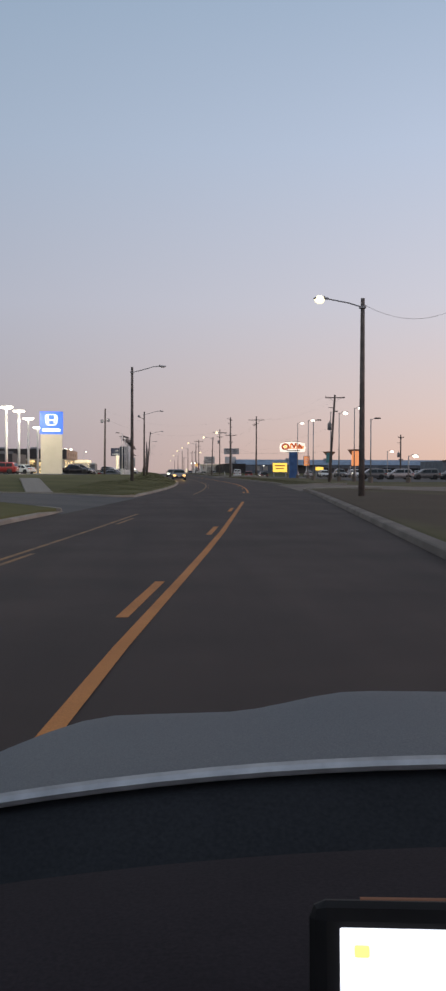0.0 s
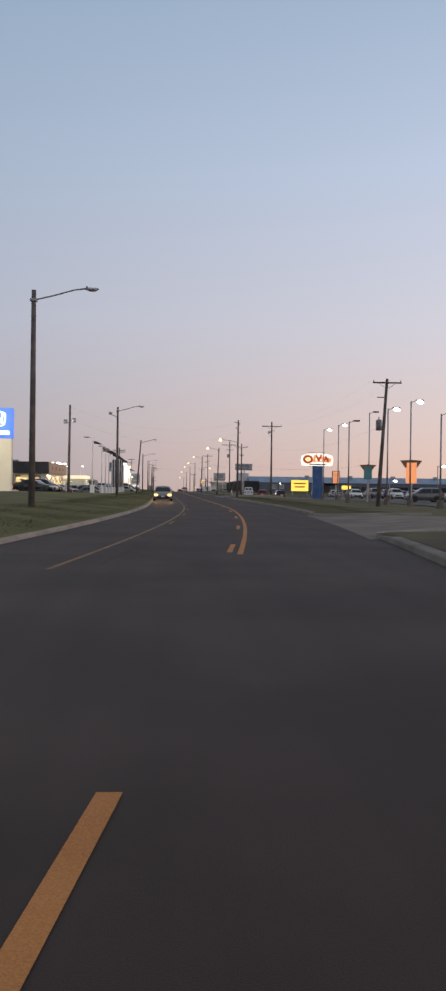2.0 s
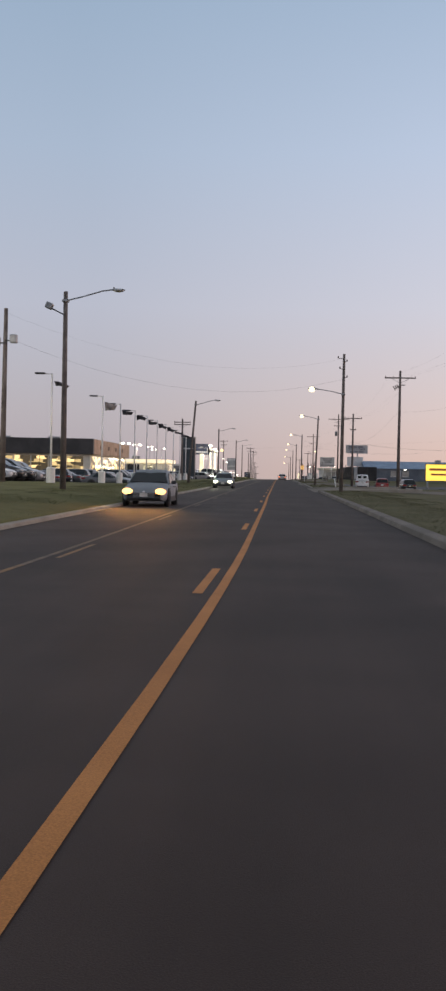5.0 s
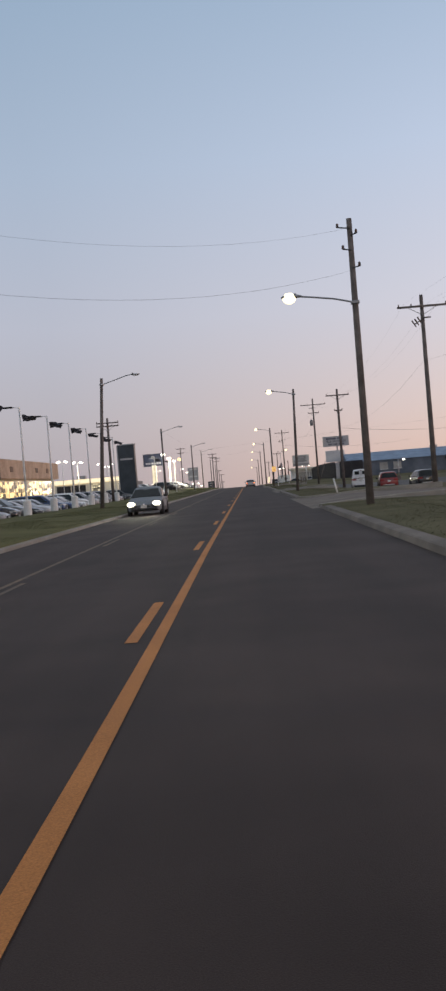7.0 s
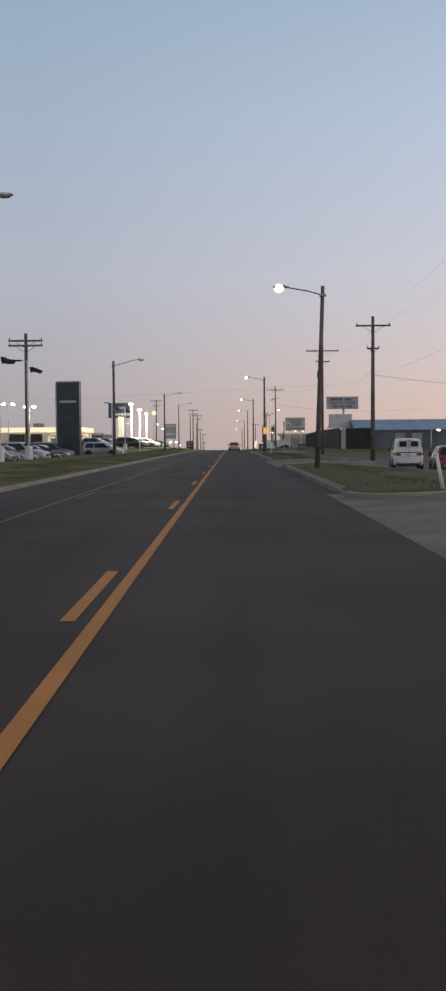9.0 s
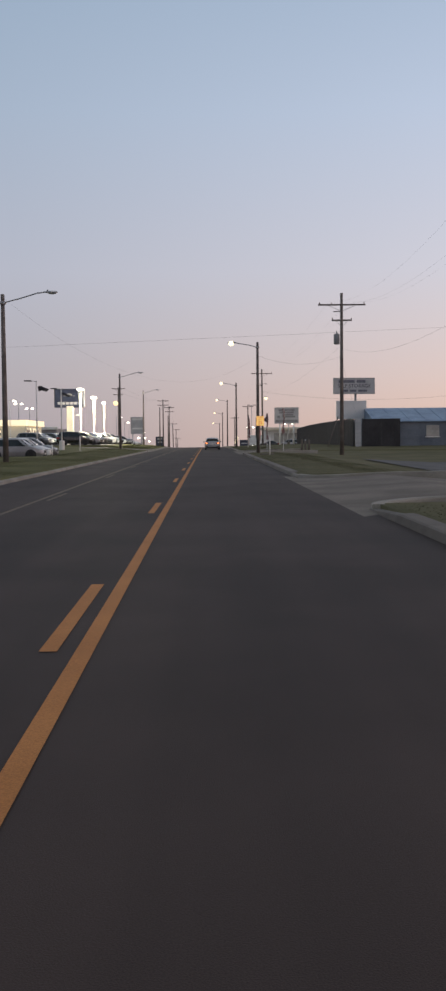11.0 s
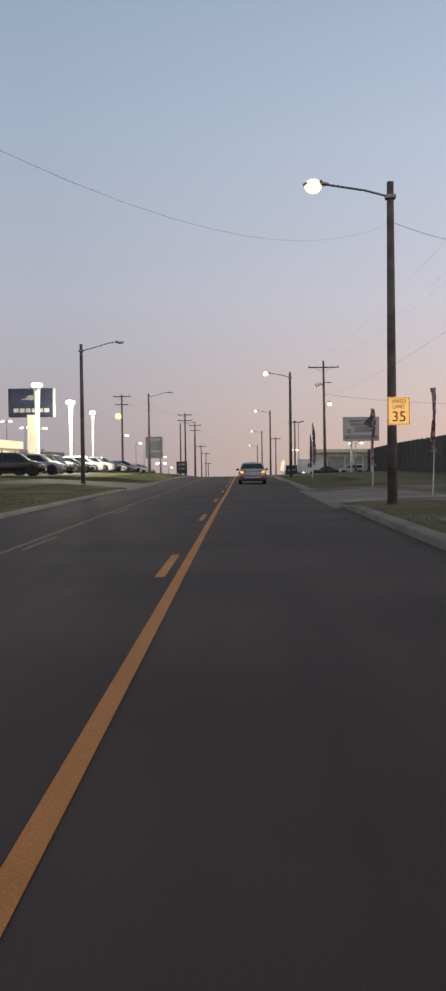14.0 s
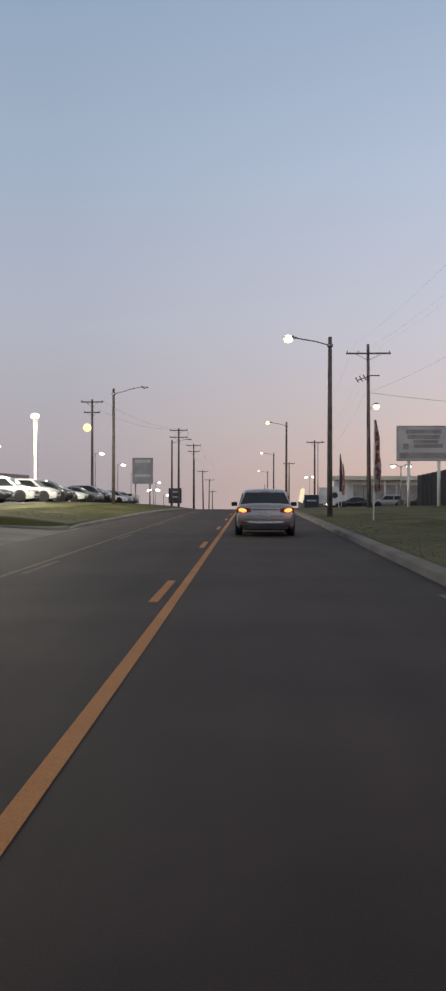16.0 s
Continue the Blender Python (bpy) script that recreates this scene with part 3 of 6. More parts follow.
def kerb_return(side, y, into, run, radius=1.6):
    """The kerb bends away from the street along the edge of a drive; into is the way the drive lies."""
    e = ROAD_R + 0.43 if side > 0 else ROAD_L - 0.39
    out = 0.20 if side > 0 else 0.09
    line = [(radius * (1 - math.cos(a)), radius * math.sin(a)) for a in (math.pi / 2 * k / 8 for k in range(9))]
    line += [(radius + run * k / 6, radius) for k in range(1, 7)]
    rings = []
    for k, (o, v) in enumerate(line):
        p, q = line[max(0, k - 1)], line[min(len(line) - 1, k + 1)]
        t = Vector((q[0] - p[0], q[1] - p[1])).normalized()
        nx, ny = t.y, -t.x
        yy = y + into * (v - 0.3)
        base = drop(yy) + max(0.0, 0.055 * (o - 0.3)) * 0.7
        tall = 0.135 * (1.0 - 0.6 * max(0.0, (k - 10) / 4))
        ring = []
        for w, h in ((-0.09, -0.25), (-0.08, tall - 0.02), (-0.06, tall), (out - 0.04, tall), (out, tall - 0.03), (out + 0.02, -0.25)):
            ring.append((line_x(yy) + e + side * (o + nx * w), yy + into * ny * w, base + h))
        rings.append(ring)
    return tagged(part("kerb_return", loft(bmesh.new(), rings), CONCRETE_PALE, None), "rounded concrete kerb at the corner of a drive", "kerb", kind="structure")


for y0, y1, run in ((73.0, 94.5, 4.0), (187.0, 206.0, 7.0), (239.0, 254.5, 4.0), (307.5, 324.0, 5.0)):
    kerb_return(1, y0, 1, run)
    kerb_return(1, y1, -1, run)
kerb_return(-1, 331.5, 1, 4.0)
kerb_return(-1, 348.5, -1, 4.0)
kerb_return(-1, 37.5, 1, 6.0)
kerb_return(-1, 55.0, -1, 6.0)


def lot(x0, x1, y0, y1, label):
    """A parking lot as a thin sheet that follows the ground."""
    bm = bmesh.new()
    nx, ny = 6, max(2, int((y1 - y0) / 6))
    grid = [[bm.verts.new((x0 + (x1 - x0) * i / nx, y0 + (y1 - y0) * j / ny, 0)) for i in range(nx + 1)] for j in range(ny + 1)]
    for row in grid:
        for v in row:
            v.co.z = ground_z(v.co.x, v.co.y) + 0.055
    for a, b in zip(grid, grid[1:]):
        for k in range(nx):
            bm.faces.new((a[k], a[k + 1], b[k + 1], b[k]))
    return tagged(part("parking_lot", bm, ASPHALT_LOT, None), label, "parking lot", kind="structure")


lot(-80, -15.2, 190, 289.5, "grey asphalt car dealer lot")
lot(-80, -12.2, 290, 308, "grey asphalt corner of the dealer lot")
lot(-80, -12.5, 352, 445, "grey asphalt car dealer lot on a low bank")
lot(-70, -17.5, 140, 186, "grey asphalt showroom forecourt")
lot(20, 90, 130, 250, "grey asphalt restaurant parking lot")
lot(11.5, 40, 252, 290, "grey gravelly yard before the workshop")


# ------------------------------------------------------------------ poles, lamps and wires
def on_ground(x, y):
    return ground_z(x, y) - 0.1


def cobra_head(parent, x, y, z, side, lit):
    """A street lamp's head, long and flat, with its glass below."""
    bm = bmesh.new()
    rings = []
    flat = 1.0 if lit else 0.62
    for t, w, h in ((0.0, 0.05, 0.05), (0.12, 0.10, 0.08), (0.35, 0.16, 0.12), (0.62, 0.15, 0.10), (0.74, 0.06, 0.04)):
        h *= flat
        rings.append([(x + side * t, y + w * math.cos(a), z + h * math.sin(a) * (1.0 if math.sin(a) > 0 else 0.45)) for a in (2 * math.pi * k / 10 for k in range(10))])
    head = part("lamp_head", loft(bm, rings), GALV, parent, smooth=True)
    part("photocell", tube(bmesh.new(), (x + side * 0.22, y, z + 0.03), (x + side * 0.22, y, z + 0.13), 0.04, 0.035, 8), DARKMETAL, head)
    bm = bmesh.new()
    bmesh.ops.create_uvsphere(bm, u_segments=14, v_segments=8, radius=1.0)
    # lit glass is swollen: the glare round the lamp is put into its size
    bmesh.ops.transform(bm, matrix=Matrix.Translation((x + side * 0.45, y, z - (0.04 if lit else 0.02))) @ Matrix.Diagonal((0.25, 0.22, 0.21 if lit else 0.08, 1)), verts=bm.verts[:])
    part("lamp_glass", bm, LAMP_ON if lit else LENS_CLEAR, head, "glowing warm white lamp glass" if lit else "unlit lamp glass", smooth=True)


def street_lamp(x, y, top, side, lit, lamp_z=None, lean=(0.0, 0.0), reach=2.2, r=0.13, label=""):
    """A wooden pole with a steel arm; lean is how far its top is off its foot."""
    zb = on_ground(x, y)
    th = thing("street_lamp", label or ("wooden street lamp pole with lit lamp on steel arm" if lit else "wooden street lamp pole with unlit cobra lamp"), "street lamp",
               (x, y, zb), group="street lamps along the road")
    h = top - zb
    lz = (lamp_z or top - 0.15) - zb
    f = lz / h
    part("pole", tube(bmesh.new(), (0, 0, 0), (lean[0], lean[1], h), r * 1.15, r * 0.75, 12), WOOD, th, smooth=True)
    bx, by = lean[0] * f, lean[1] * f
    tip = 0.1 if lit else 0.24
    arm = [(bx, by, lz - 0.28), (bx + side * reach * 0.3, by, lz - 0.08), (bx + side * reach * 0.65, by, lz + tip - 0.04), (bx + side * (reach - 0.6), by, lz + tip)]
    part("arm", pipe(bmesh.new(), arm, 0.032, 8), GALV, th, smooth=True)
    part("bracket", one_box((bx, by, lz - 0.28), (0.3, 0.3, 0.12), 0.02), GALV, th)
    cobra_head(th, bx + side * (reach - 0.65), by, lz + tip, side, lit)
    return th


# right-hand lamps, lit; the second is an old leaning pole taller than its lamp
street_lamp(1.43, 52.5, 9.66, -1, True, reach=2.3)
street_lamp(5.4, 181.2, 10.64, -1, True, lamp_z=7.85, lean=(0.03, 0.0), reach=2.6, r=0.13, label="tall leaning wooden pole with lit street lamp")
street_lamp(5.1, 229.0, 8.7, -1, True, lean=(0.28, 0), reach=2.25, r=0.115)
street_lamp(5.1, 304.8, 9.37, -1, True, reach=2.4)
street_lamp(5.0, 363.1, 9.2, -1, True, reach=2.3)
street_lamp(5.0, 424.9, 9.2, -1, True, reach=2.3)
street_lamp(5.0, 487.0, 8.2, -1, True, reach=2.3)
street_lamp(5.0, 549.0, 6.4, -1, True, reach=2.3)
for bz, out in ((10.25, -0.45), (9.45, -0.3), (8.8, 0.25), (10.0, 0.22)):
    th = thing("cable_bracket", "small dark cable bracket bolted to the wooden pole", "bracket", (5.42, 181.05, bz), group="cable brackets on the old pole")
    part("arm", tube(bmesh.new(), (0, 0, 0), (out, 0, 0.06), 0.025, n=8), DARKMETAL, th)
    part("insulator", lathe(bmesh.new(), [(0.02, 0.04), (0.06, 0.08), (0.04, 0.13), (0.055, 0.17), (0.02, 0.21)], (out, 0, 0), 8), INSULATOR, th)
th = thing("flood_lamp", "grey flood lamp on a bracket on the street lamp pole", "flood lamp", (-9.95, 150.6, 8.95))
part("housing", one_box((-0.3, 0, 0.12), (0.34, 0.3, 0.3), 0.05, Matrix.Rotation(0.4, 4, "Y")), GALV, th)
part("bracket", tube(bmesh.new(), (0.42, 0, -0.3), (-0.2, 0, 0.0), 0.03, n=8), DARKMETAL, th)
# left-hand lamps, not lit
for lx, ly, lt in ((-10.2, 87.8, 9.8), (-9.5, 150.7, 9.75), (-9.45, 271.7, 8.75), (-9.45, 340.4, 9.15), (-9.9, 392.2, 9.6), (-9.9, 452.0, 8.6)):
    street_lamp(lx, ly, lt, 1, False, reach=2.7)
street_lamp(-9.2, 213.5, 9.2, 1, False, lean=(0.68, 0), reach=2.6, label="wooden street lamp pole leaning to the road, unlit")


def utility_pole(x, y, top, lean=(0.0, 0.0), arms=((0.35, 2.4),), can=0, fuses=0.0, reach=1.0, r=0.15, label=""):
    """A wooden line pole: crossarms given as (distance below the top, length), a transformer can on one side, fuse cut-outs that far below the top."""
    zb = on_ground(x, y)
    h = top - zb
    th = thing("utility_pole", label or "weathered wooden utility pole with crossarm and insulators", "utility pole", (x, y, zb), group="utility poles along the road")
    part("pole", tube(bmesh.new(), (0, 0, 0), (*lean, h), r * 1.2, r * 0.75, 12), WOOD, th, smooth=True)
    for d, ln in arms:
        f = (h - d) / h
        cx, cy, cz = lean[0] * f, lean[1] * f, h - d
        arm = part("crossarm", one_box((cx, cy - 0.17, cz), (ln, 0.1, 0.13), 0.012), WOOD, th)
        for o in (-ln * 0.47, ln * 0.47) if ln < 3 else (-ln * 0.47, -ln * 0.22, ln * 0.47):
            part("insulator", lathe(bmesh.new(), [(0.015, 0.0), (0.045, 0.04), (0.03, 0.07), (0.045, 0.10), (0.02, 0.15)], (cx + o, cy - 0.17, cz + 0.06), 8), INSULATOR, arm)
        for s in (-1, 1):
            part("brace", tube(bmesh.new(), (cx + s * ln * 0.28, cy - 0.17, cz - 0.06), (cx, cy - 0.12, cz - 0.55), 0.018, n=6), GALV, th)
    if can:
        part("transformer", lathe(bmesh.new(), [(0.2, 0), (0.25, 0.04), (0.25, 0.80), (0.21, 0.88), (0.05, 0.92), (0.04, 1.12)], (lean[0] * 0.65 + can * 0.42, lean[1] * 0.75, h - 4.3), 12), CANGREY, th,
             "grey transformer can", smooth=True)
        part("fuse_bracket", one_box((lean[0] * 0.8 + can * 0.3, lean[1] * 0.8, h - 1.55), (0.75, 0.07, 0.07), 0.01), DARKMETAL, th)
    if fuses:
        fz = h - fuses
        part("fuse_bracket", one_box((0.05 + 0.37 * reach, -0.15, fz + 0.12), (0.75 * reach, 0.07, 0.08), 0.01), DARKMETAL, th)
        part("fuse_bracket", tube(bmesh.new(), (0.1, -0.15, fz + 0.1), (-reach, -0.15, fz - 0.28), 0.035, n=8), DARKMETAL, th)
        for k in range(3):
            cx, cz = -0.05 - reach * 0.3 * (k + 1), fz - 0.05 - 0.1 * k
            part("fuse_cutout", tube(bmesh.new(), (cx - 0.14, -0.22, cz + 0.22), (cx + 0.10, -0.22, cz - 0.2), 0.05, 0.035, n=8), INSULATOR, th, "dark porcelain fuse cut-out")
    return th


utility_pole(9.2, 55.2, 12.0, label="tall wooden utility pole beside the bare earth")
utility_pole(13.2, 126.8, 10.6, lean=(0.65, 0), can=-1, label="leaning wooden utility pole with crossarm and transformer")
utility_pole(39.0, 194.0, 8.2, arms=((0.5, 1.1),), can=-1, label="short wooden utility pole with transformer on the restaurant lot")
utility_pole(12.95, 209.0, 12.3, arms=((0.75, 3.2),), fuses=1.6, reach=0.6, label="tall wooden utility pole with crossarm and fuse cut-outs")
utility_pole(11.7, 257.4, 10.75, arms=((0.7, 2.6), (2.4, 0.9)), label="wooden utility pole with crossarm and low bracket")
utility_pole(12.3, 306.0, 13.55, arms=((1.0, 4.0), (2.3, 1.7)), can=-1, label="tall wooden utility pole with long crossarm and transformer")
utility_pole(10.3, 391.6, 13.0, arms=((0.75, 3.5),), fuses=2.6, lean=(-0.1, 0), label="wooden utility pole with crossarm and fuse cut-outs")
utility_pole(11.0, 470.0, 9.5, arms=((0.35, 2.6),))
utility_pole(-15.7, 162.6, 10.86, lean=(0.1, 0), arms=(), label="bare wooden pole carrying two flood lamps")
utility_pole(-14.0, 255.6, 9.5, arms=((0.55, 2.5), (0.9, 2.5)), can=0, label="wooden utility pole with double crossarm")
utility_pole(-17.2, 427.8, 12.0, arms=((0.3, 2.6), (1.5, 1.9)), label="wooden utility pole with crossarms and yellow lamp")
utility_pole(-9.4, 458.2, 10.6, arms=((0.3, 2.6), (1.3, 2.6)), label="wooden utility pole with double crossarm")
utility_pole(-9.4, 496.8, 10.2, arms=((0.3, 2.6), (1.4, 2.2)), label="wooden utility pole with double crossarm")
utility_pole(-10.6, 520.0, 8.2, arms=(), label="bare far wooden pole")
utility_pole(-10.0, 548.0, 6.5, arms=((0.3, 2.6),), lean=(-0.2, 0))
utility_pole(-10.7, 596.0, 5.1, arms=((0.3, 2.6),), lean=(0.15, 0))
utility_pole(-11.2, 636.0, 1.9, arms=((0.3, 2.6),))
utility_pole(9.5, 535.0, 8.0, arms=((0.3, 2.6),))

# two flood lamps on the bare pole, a yellow one on the pole by the lots, one on the right
for px, py, pz, s in ((-16.1, 162.5, 8.9, -1), (-15.1, 162.5, 9.05, 1)):
    th = thing("flood_lamp", "grey flood lamp clamped to a wooden pole", "flood lamp", (px, py, pz))
    part("housing", one_box((0, 0, 0), (0.42, 0.36, 0.5), 0.06), GALV, th)
    part("bracket", one_box((-s * 0.3, 0, -0.1), (0.45, 0.06, 0.06), 0.01), DARKMETAL, th)
for px, py, pz, s, mt, lb in ((-17.75, 427.6, 8.75, -1, LAMP_WARM, "glowing yellow yard lamp on a wooden pole"), (10.85, 391.4, 8.1, 1, LAMP_ON, "glowing yard lamp on a wooden pole")):
    th = thing("yard_lamp", lb, "yard lamp", (px, py, pz))
    part("bracket", pipe(bmesh.new(), [(-s * 0.5, 0, -0.25), (-s * 0.2, 0, 0.22), (0, 0, 0.25)], 0.03, 8), GALV, th)
    part("cap", lathe(bmesh.new(), [(0.05, 0.3), (0.2, 0.2), (0.24, 0.12)], (0, 0, 0), 14), GALV, th)
    bm = bmesh.new()
    # the yellow globe is oversized, so that its shape carries the glow
    bmesh.ops.create_uvsphere(bm, u_segments=14, v_segments=8, radius=0.48 if s < 0 else 0.27)
    part("globe", bm, mt, th, "glowing lamp globe", smooth=True)


def wire(name, pts, sag, label, r=0.014):
    """Cables hang between supports."""
    bm = bmesh.new()
    line = []
    for p, q in zip(pts, pts[1:]):
        p, q = Vector(p), Vector(q)
        for k in range(25 if q == Vector(pts[-1]) else 24):
            t = k / 24
            v = p.lerp(q, t)
            v.z -= sag * 4 * t * (1 - t)
            line.append(v)
    pipe(bm, line, r, 4)
    return tagged(part(name, bm, DARKMETAL, None), label, "cable")


tops_r = [(13.85, 126.6, 10.35), (12.95, 208.8, 11.65), (11.7, 257.2, 10.15), (12.3, 305.8, 12.6), (10.2, 391.4, 12.75), (11.0, 469.8, 9.25)]
for o in (-1.1, 0.5, 1.1):
    wire("power_line", [(x + o, y, z + 0.2) for x, y, z in tops_r], 1.2, "thin dark power line strung between wooden poles", 0.0024)
wire("telephone_cable", [(x - 0.2, y, z - 3.6) for x, y, z in tops_r], 1.1, "sagging telephone cable on the wooden poles", 0.0045)
wire("overhead_cable", [(5.42, 181.2, 10.3), (-15.6, 162.6, 10.6)], 1.8, "overhead cable sagging across the street between poles", 0.0028)
wire("overhead_cable", [(5.42, 181.2, 8.75), (-15.65, 162.6, 9.2)], 1.96, "overhead cable sagging across the street between poles", 0.0042)
wire("service_drop", [(1.43, 52.5, 9.4), (9.2, 55.2, 11.5)], 1.4, "slack service cable from the street lamp pole", 0.009)
wire("overhead_cable", [(-14.0, 255.6, 4.75), (-12.0, 260.6, 4.9), (40.0, 271.0, 8.0)], 0.05, "overhead cable crossing above the street", 0.0035)
wire("overhead_cable", [(5.1, 304.8, 8.2), (-9.45, 271.7, 8.6)], 3.1, "slack cable slung across the street between lamp poles", 0.0025)
wire("service_drop", [(12.3, 306.0, 8.25), (5.1, 304.8, 8.25)], 0.68, "thin service cable between two poles", 0.006)
wire("guy_wire", [(12.3, 306.0, 8.0), (20.5, 352.0, 3.9)], 0.2, "taut guy cable running down to the fence", 0.008)
th = thing("guy_guard", "pale weathered stay pole leaning before the storage fence", "stay pole", (14.7, 336.5, on_ground(14.7, 336.5)))
part("pole", tube(bmesh.new(), (0, 0, 0), (1.25, 0, 3.55), 0.065, 0.055, 10), WOOD, th, smooth=True)
part("cap", lathe(bmesh.new(), [(0.07, 3.52), (0.07, 3.6), (0.02, 3.64)], (1.25, 0, 0), 10), GALV, th)
wire("service_drop", [(11.7, 257.4, 6.4), (40.0, 262.0, 6.8)], 1.1, "sagging service cable to a shed", 0.014)
wire("service_drop", [(10.3, 391.6, 9.2), (40.0, 385.0, 8.0)], 0.9, "sagging service cable over the roofs", 0.014)
tops_l = [(-17.2, 427.7, 11.7), (-9.4, 458.1, 10.3), (-9.4, 496.7, 9.9), (-9.4, 551.9, 8.3), (-9.4, 599.9, 7.1)]
for o in (-1.1, 1.1):
    wire("power_line", [(x + o, y, z + 0.2) for x, y, z in tops_l], 0.9, "thin dark power line strung between wooden poles", 0.009)


def lot_lamp(x, y, top, lit, heads=1, r=0.09, white=False, label="", size=1.0):
    """A slim steel mast with one or two flat heads."""
    zb = on_ground(x, y)
    h = top - zb
    th = thing("lot_lamp", label or ("steel parking lot lamp, lit" if lit else "steel parking lot lamp, switched off"), "lot lamp", (x, y, zb), group="lot lamps")
    mt = WHITE if white else GALV
    part("mast", tube(bmesh.new(), (0, 0, 0), (0, 0, h), r, r * 0.7, 10), mt, th, smooth=True)
    part("footing", lathe(bmesh.new(), [(0.3, 0), (0.3, 0.75), (0.26, 0.8)], (0, 0, 0), 14), CONCRETE, th)
    for s in ((1,) if heads == 1 else (-1, 1)):
        part("arm", pipe(bmesh.new(), [(0, 0, h - 0.15), (s * 0.35, 0, h + 0.02), (s * 0.5, 0, h + 0.05)], 0.03, 6), mt, th)
        hd = part("lamp_head", one_box((s * 0.8, 0, h + 0.08), (0.7, 0.42, 0.16), 0.04), GALV if lit else DARKMETAL, th)
        if lit:
            bm = bmesh.new()
            bmesh.ops.create_uvsphere(bm, u_segments=14, v_segments=8, radius=1.0)
            wide = size * (0.36 if heads == 1 else 0.46)
            bmesh.ops.transform(bm, matrix=Matrix.Translation((s * 0.82, -0.05, h - 0.06)) @ Matrix.Rotation(s * 0.22, 4, "Y") @ Matrix.Diagonal((wide, 0.3, wide * 0.55, 1)), verts=bm.verts[:])
            part("lamp_lens", bm, LOT_ON, hd, "glowing white lamp lens", smooth=True)
    return th


lot_lamp(18.9, 191.9, 10.2, True)
lot_lamp(19.0, 179.9, 10.15, True)
lot_lamp(15.3, 151.8, 8.7, False)
lot_lamp(20.8, 168.0, 10.95, False)
lot_lamp(16.9, 140.0, 9.2, True)
lot_lamp(18.3, 136.6, 9.65, True)
lot_lamp(17.85, 124.6, 7.6, False)
lot_lamp(29.7, 195.9, 2.8, True, label="low lit lamp post on the restaurant lot")
lot_lamp(22.6, 125.0, 3.2, True, label="low lit lamp post on the restaurant lot")
lot_lamp(35.5, 190.0, 5.0, True, label="short lit lamp post on the restaurant lot")
for ly, lz in ((157.0, 10.6), (171.6, 10.9), (184.6, 10.3), (199.8, 9.4)):
    zb = on_ground(-30.0, ly)
    th = thing("forecourt_lamp_post", "white lamp post with a glowing dish head on the forecourt", "lot lamp", (-30.0, ly, zb), group="forecourt lamps")
    part("mast", tube(bmesh.new(), (0, 0, 0), (0, 0, lz - zb), 0.24, 0.17, 14), WHITE, th, smooth=True)
    dish = part("dish", lathe(bmesh.new(), [(0.2, -0.25), (0.45, -0.12), (0.95, 0.1), (0.9, 0.2), (0.3, 0.3)], (0, 0, lz - zb), 20), WHITE, th, smooth=True)
    part("lamp_lens", lathe(bmesh.new(), [(0.3, -0.28), (0.85, -0.16), (1.02, 0.04), (0.97, 0.12)], (0, 0, lz - zb), 20), LOT_ON, dish, "glowing white lamp lens", smooth=True)
lot_lamp(-38.6, 361.0, 8.6, True, heads=2, white=True, label="white twin-headed lot lamp, lit")
lot_lamp(-38.0, 377.0, 8.7, True, heads=2, white=True, label="white twin-headed lot lamp, lit")
lot_lamp(-34.0, 400.0, 8.4, True, heads=1, white=True)
lot_lamp(-48.7, 488.0, 11.0, True, heads=2, r=0.12)
lot_lamp(-50.0, 512.0, 10.5, True, heads=2, r=0.12)
lot_lamp(23.5, 295.0, 2.7, True, size=0.6, label="low yard lamp, lit warm, before the workshop")
for lx, ly, lz in ((-17.92, 440.0, 6.29), (-17.96, 462.0, 5.44), (-18.69, 485.0, 4.66), (-17.84, 520.0, 3.38)):
    lot_lamp(lx - 0.8, ly, lz, True, r=0.07)
lot_lamp(-17.56, 505.0, 1.78, True, heads=2, label="low lit lamp post by the far lots")
lot_lamp(-17.35, 525.0, 0.76, True, label="low lit lamp post by the far lots")
lot_lamp(17.0, 420.0, 4.2, True, heads=2, size=0.6)
lot_lamp(12.83, 489.9, 10.1, False, heads=2)
lot_lamp(15.4, 558.0, 5.1, True, heads=2)

